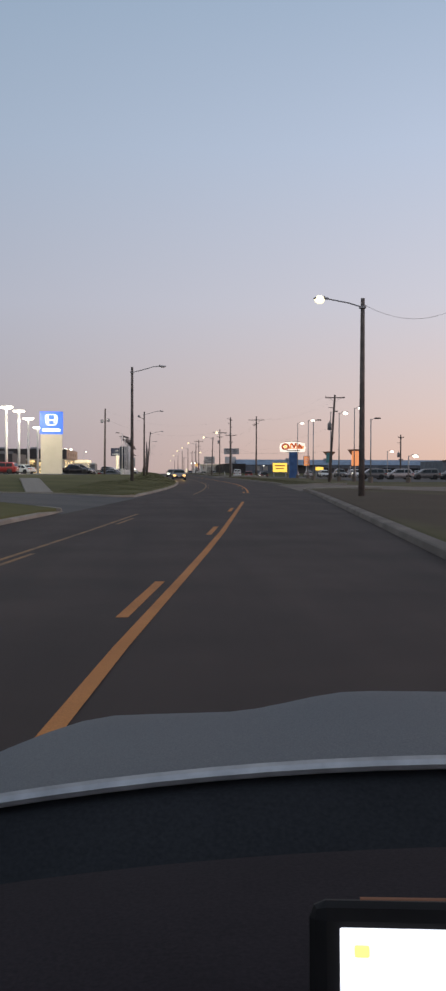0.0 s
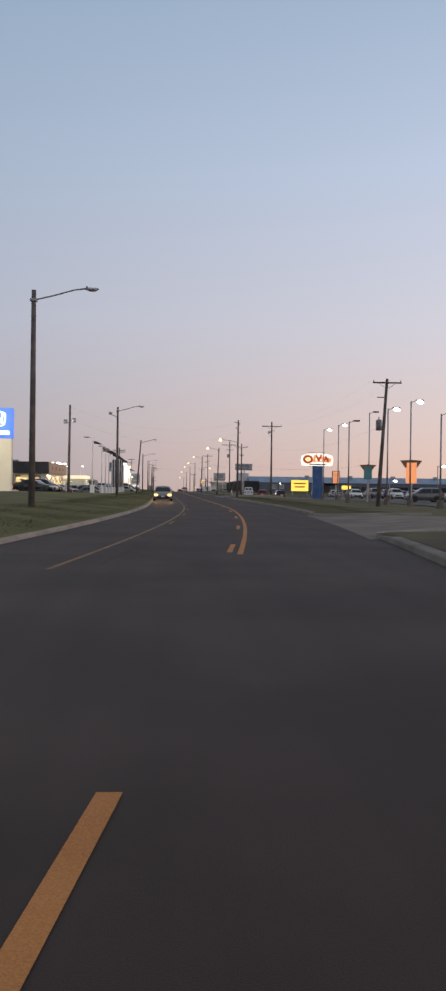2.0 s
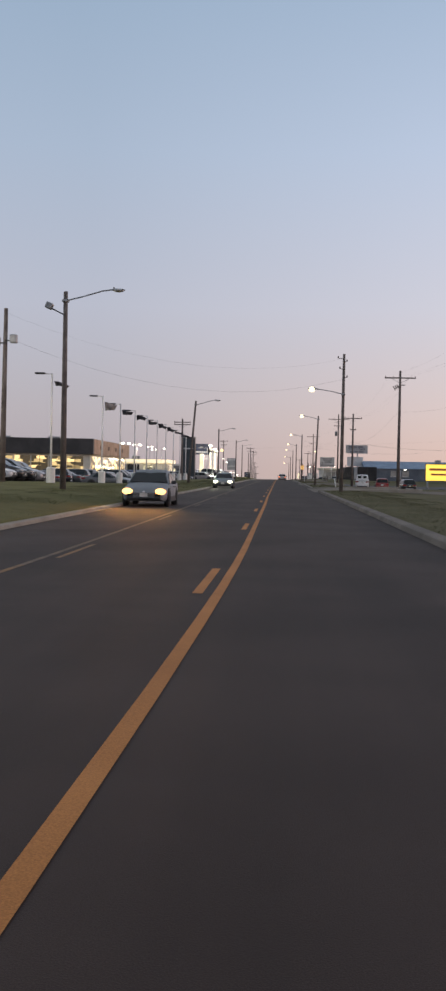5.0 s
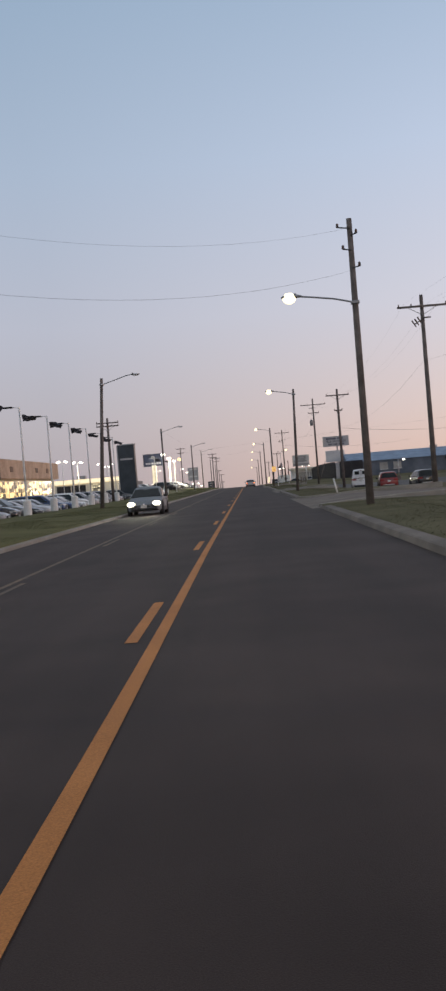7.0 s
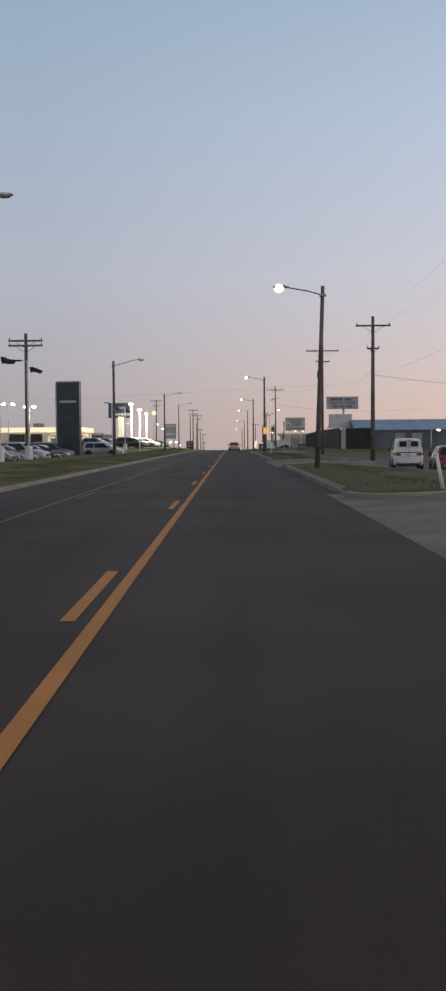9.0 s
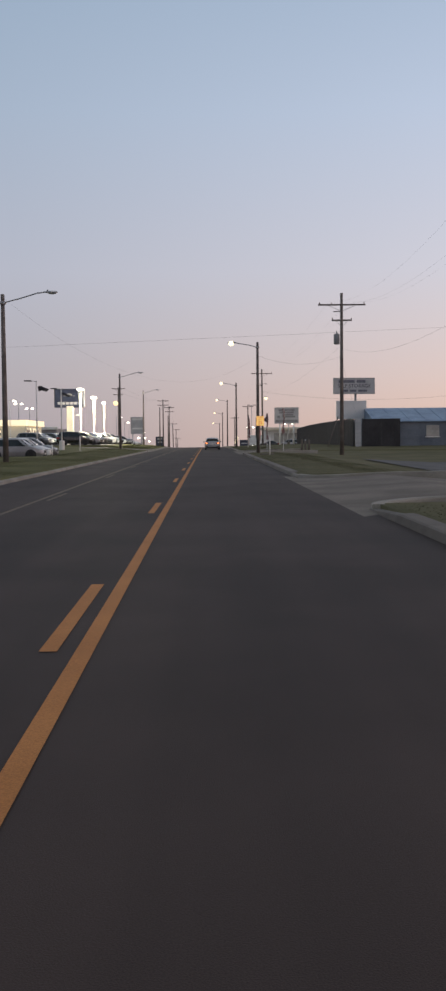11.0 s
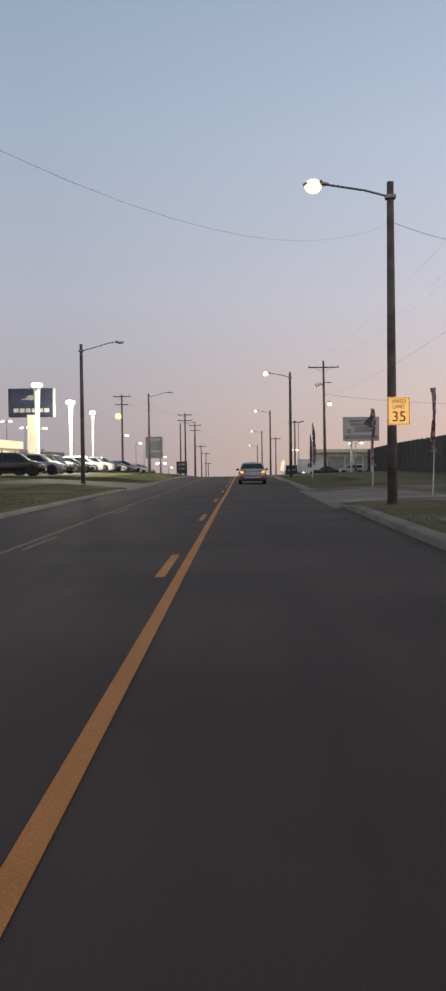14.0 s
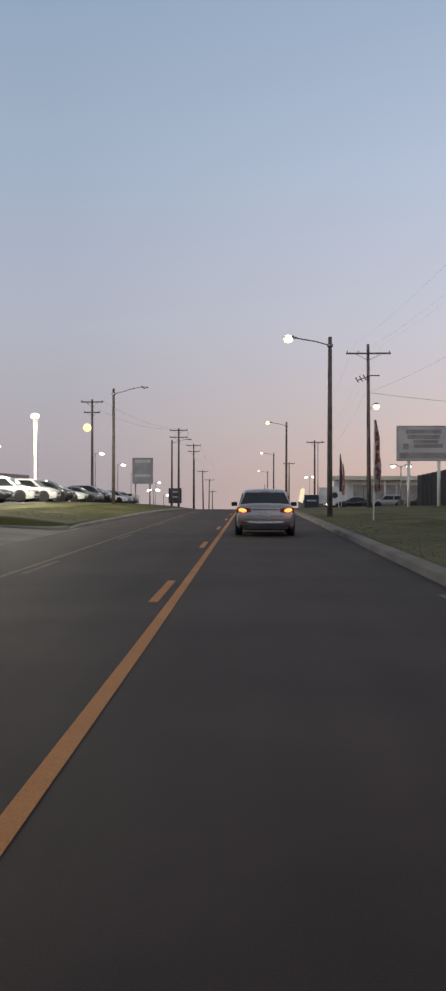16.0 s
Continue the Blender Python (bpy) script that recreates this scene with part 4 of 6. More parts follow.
# dealer frontage: white masts with a flat lamp towards the lot and a dark flag towards the street
for k, (x, y) in enumerate([(-13.0, 189.75 + 8.75 * q) for q in range(8)] + [(-13.9, 308.0), (-13.7, 321.5), (-13.0, 181.0), (-13.0, 163.5)]):
    zb = on_ground(x, y)
    h = 6.5 - zb if k in (8, 9) else 7.15 - zb
    th = thing("flag_mast", "white steel mast with flat lamp and dark drooping flag", "flag mast", (x, y, zb), group="white masts along the dealer lot")
    part("mast", tube(bmesh.new(), (0, 0, 0), (0, 0, h), 0.075, 0.05, 10), WHITE, th, smooth=True)
    part("footing", lathe(bmesh.new(), [(0.27, 0), (0.27, 0.95), (0.22, 1.02)], (0, 0, 0), 14), WHITE, th, "white painted concrete footing")
    part("arm", pipe(bmesh.new(), [(0, 0, h - 0.05), (-0.5, 0, h)], 0.025, 6), WHITE, th)
    part("lamp_head", one_box((-0.72, 0, h), (0.62, 0.36, 0.1), 0.03), DARKMETAL, th)
    # a flag blown sideways, in folds
    bm = bmesh.new()
    r1 = random.Random(k)
    ph = r1.uniform(0, 3)
    rows = []
    for i in range(10):
        u = i / 9
        droop = 0.12 * u * u + r1.uniform(-0.02, 0.02)
        deep = 0.66 if k == 10 else 0.34 + 0.1 * math.sin(3.0 * ph)
        rows.append([(0.12 + 0.98 * u - 0.22 * v * u, (0.16 * math.sin(5 * u + ph) + 0.22 * v) * (0.4 + v), h - 0.5 - 1.5 * droop - v * deep * (1.0 - 0.5 * u) + 0.06 * math.sin(4 * u + ph)) for v in (0.0, 0.35, 0.7, 1.0)])
    vs = [[bm.verts.new(p) for p in r] for r in rows]
    for a, b in zip(vs, vs[1:]):
        for q in range(3):
            bm.faces.new((a[q], a[q + 1], b[q + 1], b[q]))
    bmesh.ops.solidify(bm, geom=bm.faces[:], thickness=0.012)
    part("flag", bm, PALECLOTH if k == 10 else FLAGCLOTH, th, "thin grey cloth flag" if k == 10 else "dark cloth flag", smooth=True)

# white flared light columns of the next lot
for ty, tz, wd in ((363.5, 8.55, 1.0), (380.5, 8.1, 1.0), (396.0, 7.8, 0.7)):
    zb = on_ground(-17.0, ty)
    h = tz - zb
    th = thing("light_column", "white flared column lamp, brightly lit at its head", "light column", (-17.0, ty, zb), group="white light columns")
    prof = [(0.16, 0.0), (0.15, 0.3), (0.13, h * 0.25), (0.155, h * 0.50), (0.205, h * 0.74), (0.28, h * 0.90), (0.36, h - 0.30)]
    prof = [(a * wd, b) for a, b in prof]
    part("column", lathe(bmesh.new(), prof, (0, 0, 0), 18), COLUMN_LIT, th, smooth=True)
    part("lamp_ring", lathe(bmesh.new(), [(0.37 * wd, h - 0.30), (0.50 * wd, h - 0.14), (0.48 * wd, h + 0.02), (0.22 * wd, h + 0.11)], (0, 0, 0), 18), LOT_ON, th, "glowing white lamp ring", smooth=True)
    part("footing", lathe(bmesh.new(), [(0.45, 0.0), (0.45, 0.5), (0.4, 0.55)], (0, 0, 0), 16), CONCRETE, th)
    # unseen point lamps beside the column add the light its head throws
    for s in (-1, 1):
        ld = bpy.data.lights.new("column_fill_lamp", "POINT")
        ld.energy, ld.color, ld.shadow_soft_size = (1700 if s > 0 else 300), (1.0, 0.9, 0.68), 0.15
        lo = new("column_fill_lamp", ld)
        lo.location = (-17.0 + 1.0, ty - 0.9 * s - 0.4, zb + (h * 0.62 if s > 0 else h * 0.25))


# ------------------------------------------------------------------ signs
def post_sign(name, label, x, y, z0, z1, w, face, posts=(), depth=0.35, turn=0.0, frame_mat=DARKMETAL, post_mat=GALV, post_r=0.12):
    """A boxed sign panel with a frame, on round posts at the offsets given."""
    zb = on_ground(x, y)
    th = thing(name, label, "sign", (x, y, zb), turn)
    h = z1 - z0
    zc = (z0 + z1) / 2 - zb
    part("panel", one_box((0, 0, zc), (w, depth, h), 0.03), face, th)
    for s in (-1, 1):
        part("frame_edge", one_box((s * (w / 2 + 0.03), 0, zc), (0.07, depth + 0.06, h + 0.13), 0.012), frame_mat, th)
        part("frame_edge", one_box((0, 0, zc + s * (h / 2 + 0.03)), (w - 0.02, depth + 0.06, 0.07), 0.012), frame_mat, th)
    for o in posts:
        part("post", tube(bmesh.new(), (o, 0, 0), (o, 0, zc - h / 2), post_r, n=10), post_mat, th, smooth=True)
    return th, zb


def bars(parent, rows, z, y, mat, label="dark sign writing"):
    """Plain bars where writing stands: rows of (height above z, width, bar height, offset)."""
    for dz, w, bh, o in rows:
        part("writing_bar", one_box((o, y, z + dz), (w, 0.02, bh), 0.004), mat, parent, label)


# self-storage sign with a blank panel under it
th, zb = post_sign("storage_sign", "pale grey self storage sign with dark lettering on a steel post", 18.95, 344.5, 6.75, 8.6, 5.0, SIGNGREY, posts=(), turn=4, frame_mat=GALV)
part("post", tube(bmesh.new(), (0.2, 0.05, 0), (0.2, 0.05, 6.75 - zb), 0.14, n=12), GALV, th, smooth=True)
part("blank_panel", one_box((-0.35, -0.05, 4.75 - zb), (3.75, 0.3, 2.25), 0.03), SIGNPALE, th, "blank pale sign panel")
bars(th, [(0, 2.0, 0.34, -0.95), (0, 1.1, 0.34, 0.85)], 8.22 - zb, -0.19, BARINK)
words("lettering", "SELF STORAGE", 0.62, (0, -0.185, 7.66 - zb), th, INK, label="dark lettering")
bars(th, [(0, 0.8, 0.26, -1.2), (0, 0.8, 0.26, -0.15), (0, 1.1, 0.26, 1.05)], 7.08 - zb, -0.19, BARINK)

# grey billboard nearer the crest
th, zb = post_sign("billboard_sign", "weathered grey business sign on white posts", 14.2, 389.7, 3.85, 6.4, 3.9, SIGNGREY, frame_mat=GALV, posts=(-1.1, 1.2), post_mat=WHITE, post_r=0.13)
bars(th, [(0.90, 2.7, 0.30, 0.0), (0.50, 2.45, 0.32, 0.0), (0.13, 1.9, 0.28, 0.18), (-0.20, 2.2, 0.28, 0.35), (-0.25, 0.45, 0.45, -1.35), (-0.93, 3.7, 0.44, 0)], 5.12 - zb, -0.185, FADEDINK, "faded grey sign writing")

# stacked white sign far on the left
th, zb = post_sign("stacked_sign", "tall grey and white stacked sign panel", -16.95, 480.0, 2.8, 7.0, 3.3, SIGNGREY, posts=(-1.2, 1.2), frame_mat=GALV)
bars(th, [(1.2, 2.6, 0.5, 0)], 5.3 - zb, -0.19, WHITE, "pale writing bar")
bars(th, [(-0.9, 2.6, 0.42, 0)], 5.0 - zb, -0.19, WHITE, "pale writing bar")

# blue illuminated sign block on its cream pylon
zb = on_ground(-23.85, 162.4)
th = thing("pylon_sign", "illuminated blue sign block on a cream pylon", "sign", (-23.85, 162.4, zb + 0.3), 3)
part("pylon", one_box((0, 0, (6.2 - zb) / 2), (3.3, 1.2, 6.8 - zb), 0.08), CREAM, th, "cream painted pylon")
cube = part("sign_block", one_box((0, 0, 8.28 - zb), (3.5, 1.4, 3.45), 0.05), SIGN_BLUE, th, "glowing blue sign block")
# rounded square outline, wider at its shoulders, with two upright strokes and a link inside
bm = bmesh.new()
ring = []
for k in range(28):
    a = 2 * math.pi * k / 28
    ca, sa = math.cos(a), math.sin(a)
    q = (abs(ca) ** 4 + abs(sa) ** 4) ** -0.25
    ring.append((ca * q, sa * q))
outer = [((0.92 + 0.08 * v) * u, 8.72 + 0.86 * v - zb) for u, v in ring]
inner = [((0.79 + 0.08 * v) * u, 8.72 + 0.75 * v - zb) for u, v in ring]
loops = [[bm.verts.new((u, d, v)) for u, v in pts] for pts, d in ((outer, -0.70), (outer, -0.74), (inner, -0.74), (inner, -0.70))]
for a, b in zip(loops, loops[1:] + loops[:1]):
    for k in range(28):
        bm.faces.new((a[k], a[(k + 1) % 28], b[(k + 1) % 28], b[k]))
bmesh.ops.recalc_face_normals(bm, faces=bm.faces[:])
part("emblem_ring", bm, SIGN_LOGO, cube, "white rounded emblem outline")
bm = bmesh.new()
for s in (-1, 1):
    loft(bm, [[(s * (0.36 + e), d, 8.20 - zb), (s * (0.54 + e), d, 8.20 - zb), (s * (0.68 + e), d, 9.36 - zb), (s * (0.46 + e), d, 9.36 - zb)] for d, e in ((-0.70, 0.0), (-0.74, 0.0))])
box(bm, (0, -0.72, 8.70 - zb), (0.84, 0.04, 0.20))
bmesh.ops.recalc_face_normals(bm, faces=bm.faces[:])
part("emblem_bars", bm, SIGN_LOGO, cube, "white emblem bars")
part("writing_bar", one_box((0, -0.72, 7.15 - zb), (2.7, 0.05, 0.42), 0.02), SIGN_LOGO, cube, "white lit writing bar")

# dark slate slab of the next dealer
zb = on_ground(-15.6, 285.0)
th = thing("slab_sign", "dark slate-blue monolith sign with pale writing bar", "sign", (-15.6, 285.0, zb), -6)
part("slab", one_box((0, 0, (7.7 - zb) / 2), (2.35, 0.9, 7.7 - zb), 0.05), SLATE, th)
part("cap", one_box((0, 0, 7.72 - zb), (2.42, 0.96, 0.16), 0.04), SIGNGREY, th, "pale metal cap")
part("edge_strip", one_box((-1.24, 0, (7.7 - zb) / 2), (0.14, 0.95, 7.6 - zb), 0.02), SIGNGREY, th, "grey metal edge strip")
part("writing_bar", one_box((0, -0.465, 5.7 - zb), (1.75, 0.03, 0.24), 0.01), SIGNGREY, th, "pale writing bar")

# navy boxed sign on a cream column
zb = on_ground(-20.4, 378.0)
th = thing("boxed_sign", "navy dealer sign box on a cream lit column", "sign", (-20.4, 378.0, zb), 0)
part("column", one_box((0, 0, (6.6 - zb) / 2), (1.05, 0.7, 6.6 - zb), 0.05), CREAM, th, "cream column")
part("lamp_arm", tube(bmesh.new(), (0.5, -0.1, 5.05 - zb), (1.15, -0.1, 5.1 - zb), 0.04, n=8), WHITE, th)
part("flood_lamp_box", one_box((1.2, -0.1, 5.2 - zb), (0.5, 0.4, 0.26), 0.04), WHITE, th, "white flood lamp box")
SZ = 7.82 - zb
sb = part("sign_box", one_box((-0.08, 0, SZ), (4.45, 0.6, 2.75), 0.06), NAVY, th, "navy sign box")
part("box_edge", one_box((2.20, 0, SZ), (0.12, 0.66, 2.85), 0.02), SIGNGREY, sb, "pale metal edge")
part("box_edge", one_box((-2.36, 0, SZ), (0.08, 0.66, 2.85), 0.02), DARKMETAL, sb)
for s in (-1, 1):
    part("box_edge", one_box((-0.08, 0, SZ + s * 1.41), (4.44, 0.66, 0.08), 0.02), DARKMETAL, sb)
for k in range(6):
    part("writing_bar", one_box((-1.62 + 0.62 * k, -0.315, SZ - 0.78), (0.5, 0.03, 0.40), 0.014), SIGNGREY, sb, "pale sign writing bar")
part("writing_bar", one_box((-0.1, -0.315, SZ + 0.36), (1.9, 0.03, 0.14), 0.014), GREYWALL, sb, "faint grey line through the emblem")
bm = bmesh.new()
bmesh.ops.create_uvsphere(bm, u_segments=16, v_segments=8, radius=1.0)
bmesh.ops.transform(bm, matrix=Matrix.Translation((-0.1, -0.3, SZ + 0.5)) @ Matrix.Diagonal((0.5, 0.03, 0.26, 1)), verts=bm.verts[:])
part("emblem", bm, GREYWALL, sb, "pale oval emblem", smooth=True)

# restaurant signs on the right: lit white panel on a blue column, with orange and yellow companions
zb = on_ground(18.6, 196.5)
th = thing("restaurant_sign", "backlit white restaurant sign with orange shapes on a blue column", "sign", (18.6, 196.5, zb))
part("column", one_box((0.1, 0, (4.9 - zb) / 2), (1.5, 0.8, 4.9 - zb), 0.05), SIGNBLUE, th, "blue painted column")
bm = bmesh.new()
top = [(-2.45, 5.7), (-2.3, 6.45), (-1.3, 6.75), (0.0, 6.85), (1.3, 6.75), (2.3, 6.45), (2.45, 5.7), (2.3, 4.95), (1.2, 4.85), (0, 4.82), (-1.2, 4.85), (-2.3, 4.95)]
loft(bm, [[(px, 0.3, pz - zb) for px, pz in top], [(px, -0.3, pz - zb) for px, pz in top]])
pn = part("sign_face", bm, SIGN_WHITE, th, "backlit white sign face")
bm = bmesh.new()
loops = [[bm.verts.new((-1.42 + rx * math.cos(a), d, 5.88 - zb + rz * math.sin(a))) for a in (2 * math.pi * k / 20 for k in range(20))]
         for rx, rz, d in ((0.78, 0.66, -0.30), (0.78, 0.66, -0.34), (0.40, 0.32, -0.34), (0.40, 0.32, -0.30))]
for a, b in zip(loops, loops[1:] + loops[:1]):
    for k in range(20):
        bm.faces.new((a[k], a[(k + 1) % 20], b[(k + 1) % 20], b[k]))
bmesh.ops.recalc_face_normals(bm, faces=bm.faces[:])
part("emblem_ring", bm, SIGN_RUST, pn, "rust red ring of the sign emblem")
part("emblem_fill", one_box((-1.42, -0.315, 5.88 - zb), (0.44, 0.03, 0.4), 0.012), SIGN_YELLOW, pn, "yellow middle of the emblem")
for k, (ox, oz, sx, sz, tilt) in enumerate(((-0.42, 5.95, 0.36, 1.05, 0.15), (0.02, 6.15, 0.32, 1.0, -0.55), (0.42, 6.1, 0.34, 1.1, 0.45), (0.84, 5.9, 0.42, 0.85, -0.12), (1.22, 6.0, 0.36, 0.8, 0.3), (1.58, 5.82, 0.42, 0.72, -0.15), (1.95, 5.75, 0.36, 0.66, 0.2))):
    part("writing_bar", one_box((ox, -0.32, oz - zb), (sx, 0.05, sz), 0.02, Matrix.Rotation(tilt, 4, "Y")), SIGN_RUST if k % 3 else SIGN_ORANGE, pn, "rust red sign writing")
part("writing_bar", one_box((0.5, -0.315, 5.55 - zb), (2.9, 0.03, 0.16), 0.012, Matrix.Rotation(0.05, 4, "Y")), SIGN_ORANGE, pn, "orange underline")
part("writing_bar", one_box((0.1, -0.32, 5.12 - zb), (2.6, 0.05, 0.16), 0.02), INK, pn, "dark sign writing")
for px, pz, sx, sz in ((0, 6.86, 2.6, 0.07), (0, 4.80, 2.5, 0.07)):
    part("sign_rim", one_box((px, 0, pz - zb), (sx, 0.66, sz), 0.02), DARKMETAL, pn, "dark metal rim")
th, zb = post_sign("yellow_sign", "backlit yellow notice sign on short posts", 21.3, 236.0, 0.95, 3.05, 3.3, SIGN_YELLOW, posts=(-1.4, 1.4))
bars(th, [(0.3, 2.4, 0.3, 0), (-0.35, 2.0, 0.26, 0)], 2.1 - zb, -0.185, ORANGE, "orange sign writing")
th, zb = post_sign("orange_sign", "small orange notice sign on a post", 18.85, 180.7, 2.2, 3.8, 0.9, SIGN_ORANGE, posts=(0.0,))
bars(th, [(0.35, 0.65, 0.16, 0), (0.05, 0.6, 0.12, 0), (-0.4, 0.55, 0.18, 0)], 3.0 - zb, -0.185, WHITE, "pale sign writing")
def arrow_sign(x, y, low, top, panel, label):
    """Flared wings over a narrow panel on a post."""
    zb = on_ground(x, y)
    th = thing("arrow_sign", label, "sign", (x, y, zb), group="drive-in arrow signs")
    h = top - low
    bm = bmesh.new()
    loft(bm, [[(px, d, pz - zb) for px, pz in ((-1.0, top + 0.05), (0.0, top + 0.12), (1.0, top + 0.05), (0.52, top - 0.3 * h), (-0.52, top - 0.3 * h))] for d in (0.2, -0.16)])
    part("wing_panel", bm, UMBER, th, "dull brown wing panel")
    part("panel", one_box((0, -0.03, (low + top - 0.06 * h) / 2 - zb), (0.94, 0.4, 0.92 * h), 0.03), panel, th)
    part("post", tube(bmesh.new(), (0, 0, 0), (0, 0, low + 0.05 - zb), 0.12, n=10), GALV, th)


arrow_sign(20.0, 164.7, 2.6, 4.3, TEAL, "orange and teal arrow-shaped drive-in sign")
arrow_sign(18.55, 137.25, 2.0, 4.1, SIGN_ORANGE, "lit orange arrow-shaped drive-in sign")
th, zb = post_sign("amber_sign", "small lit amber sign near the workshop", 34.5, 259.5, 1.35, 2.2, 2.0, SIGN_YELLOW, posts=(-0.8, 0.8))

# small dark sign at the far left kerb
th, zb = post_sign("kerbside_sign", "small dark roadside sign with pale writing", -10.8, 470.0, -0.3, 1.9, 1.9, NAVY, posts=(-0.6, 0.6))
bars(th, [(0.5, 1.2, 0.3, 0), (-0.3, 1.0, 0.25, 0)], 0.9 - zb, -0.185, SIGNGREY, "pale sign writing")

# low dark sign box and white cargo trailer before the far store
zg = on_ground(9.2, 448.0)
th, zb = post_sign("box_sign", "low dark sign box with a pale writing line", 9.2, 448.0, zg + 0.35, zg + 1.95, 1.8, NAVY, posts=(-0.6, 0.6))
bars(th, [(0.15, 1.3, 0.2, 0)], 1.1, -0.185, SIGNGREY, "pale sign writing")
zb = ground_z(12.2, 452.0)
th = thing("cargo_trailer", "white box trailer with a dark emblem parked by the store", "trailer", (12.2, 452.0, zb))
part("body", one_box((0, 0, 1.75), (3.4, 2.3, 2.5), 0.06), WHITE, th)
part("emblem", lathe(bmesh.new(), [(0.05, 0.0), (0.42, 0.0), (0.42, 0.03), (0.05, 0.04)], (0, 0, 0), 18), NAVY, th, "dark round emblem").matrix_local = pose(0.35, -1.15, 1.9, 90, 0, 0)
part("chassis", one_box((0, 0, 0.45), (3.2, 2.0, 0.14), 0.02), DARKMETAL, th)
for x in (-0.45, 0.45):
    for q in (-1, 1):
        wh = part("wheel", lathe(bmesh.new(), [(0.18, -0.1), (0.33, -0.1), (0.35, -0.05), (0.35, 0.05), (0.33, 0.1), (0.18, 0.1)], (0, 0, 0), 18), RUBBER, th, "black tyre", smooth=True)
        wh.matrix_local = pose(x, q * 1.02, 0.35, 90, 0, 0)
lot_lamp(10.3, 446.0, on_ground(10.3, 446.0) + 0.75, True, size=0.45, label="low lit marker lamp in the grass by the store")

# speed limit plate on the lamp pole
zp = 2.82
th = thing("speed_limit_sign", "speed limit plate with headlamp glow put into its amber face, on a wooden pole", "traffic sign", (5.28, 304.655, zp))
# the face emits amber, standing in for headlamp light thrown back
part("plate", one_box((0, 0, 0), (0.64, 0.02, 0.80), 0.008), SPEED_FACE, th)
bm = bmesh.new()
for (cx, cz, sx, sz) in ((0, 0.375, 0.6, 0.014), (0, -0.375, 0.6, 0.014), (0.295, 0, 0.014, 0.75), (-0.295, 0, 0.014, 0.75)):
    box(bm, (cx, -0.014, cz), (sx, 0.01, sz))
part("border", bm, INK, th)
words("lettering", "SPEED", 0.155, (0, -0.012, 0.27), th, INK)
words("lettering", "LIMIT", 0.155, (0, -0.012, 0.12), th, INK)
words("lettering", "35", 0.42, (0, -0.012, -0.17), th, INK)

# ------------------------------------------------------------------ small things by the kerb
for x, y, h, ln, lb in ((6.5, 207.1, 0.85, 0.19, "leaning white marker post in the grass"), (5.5, 295.2, 1.25, 0.02, "white marker post in the grass"), (-11.2, 316.0, 1.3, 0.0, "white marker post beside the driveway"),
                        (-11.4, 300.0, 1.0, 0.0, "white marker post beside the lot")):
    zb = on_ground(x, y)
    th = thing("marker_post", lb, "marker post", (x, y, zb), group="white marker posts")
    part("post", tube(bmesh.new(), (0, 0, 0), (-ln, 0, h + 0.1), 0.055, 0.05, 10), WHITE, th, smooth=True)
    part("cap", lathe(bmesh.new(), [(0.06, h + 0.08), (0.06, h + 0.13), (0.02, h + 0.16)], (-ln, 0, 0), 10), WHITE, th)
for x in (10.42, 11.14):
    zb = on_ground(x, 322.2)
    th = thing("bollard", "stubby tan pipe bollard in the grass", "bollard", (x, 322.2, zb), group="bollards by the meter box")
    part("pipe", lathe(bmesh.new(), [(0.11, 0), (0.11, 1.15), (0.09, 1.22), (0.03, 1.26)], (0, 0, 0), 12), CONCRETE, th, smooth=True)
zb = on_ground(10.78, 322.4)
th = thing("meter_box", "slim tan utility meter box between two bollards", "meter box", (10.78, 322.4, zb))
part("body", one_box((0, 0, 0.6), (0.2, 0.2, 1.1), 0.03), CONCRETE, th)
part("dial", lathe(bmesh.new(), [(0.1, 0), (0.1, 0.06), (0.06, 0.08)], (0, 0, 1.15), 12), LENS_CLEAR, th)
tagged(part("utility_cover", one_box((5.3, 295.9, on_ground(5.3, 295.9) + 0.12), (1.1, 0.9, 0.08), 0.02), CONCRETE, None), "flat concrete utility cover in the grass", "utility cover")
tagged(part("drain_inlet", one_box((ROAD_R + 0.385, 286.1, 0.05), (0.11, 1.0, 0.10), 0.004), RUBBER, None), "dark storm drain inlet in the kerb", "drain")


def feather_flag(x, y, h, mat, label, lean=0.1, wide=0.30):
    zb = on_ground(x, y)
    th = thing("feather_flag", label, "feather flag", (x, y, zb), group="roadside feather flags")
    part("pole", tube(bmesh.new(), (0, 0, 0), (lean, 0, h), 0.03, 0.015, 8), WHITE, th)
    bm = bmesh.new()
    rows = []
    for k in range(9):
        t = k / 8
        z = h * (0.3 + 0.7 * t)
        w = wide * (1 - 0.8 * max(0, t - 0.6) / 0.4) * (1 - 0.15 * math.sin(14 * t))
        rows.append([bm.verts.new((lean * z / h + 0.03 + w * u, 0.09 * math.sin(9 * t + 3 * u), z)) for u in (0, 0.5, 1.0)])
    for a, b in zip(rows, rows[1:]):
        for q in range(2):
            bm.faces.new((a[q], a[q + 1], b[q + 1], b[q]))
    bmesh.ops.solidify(bm, geom=bm.faces[:], thickness=0.01)
    part("banner", bm, mat, th, smooth=True)


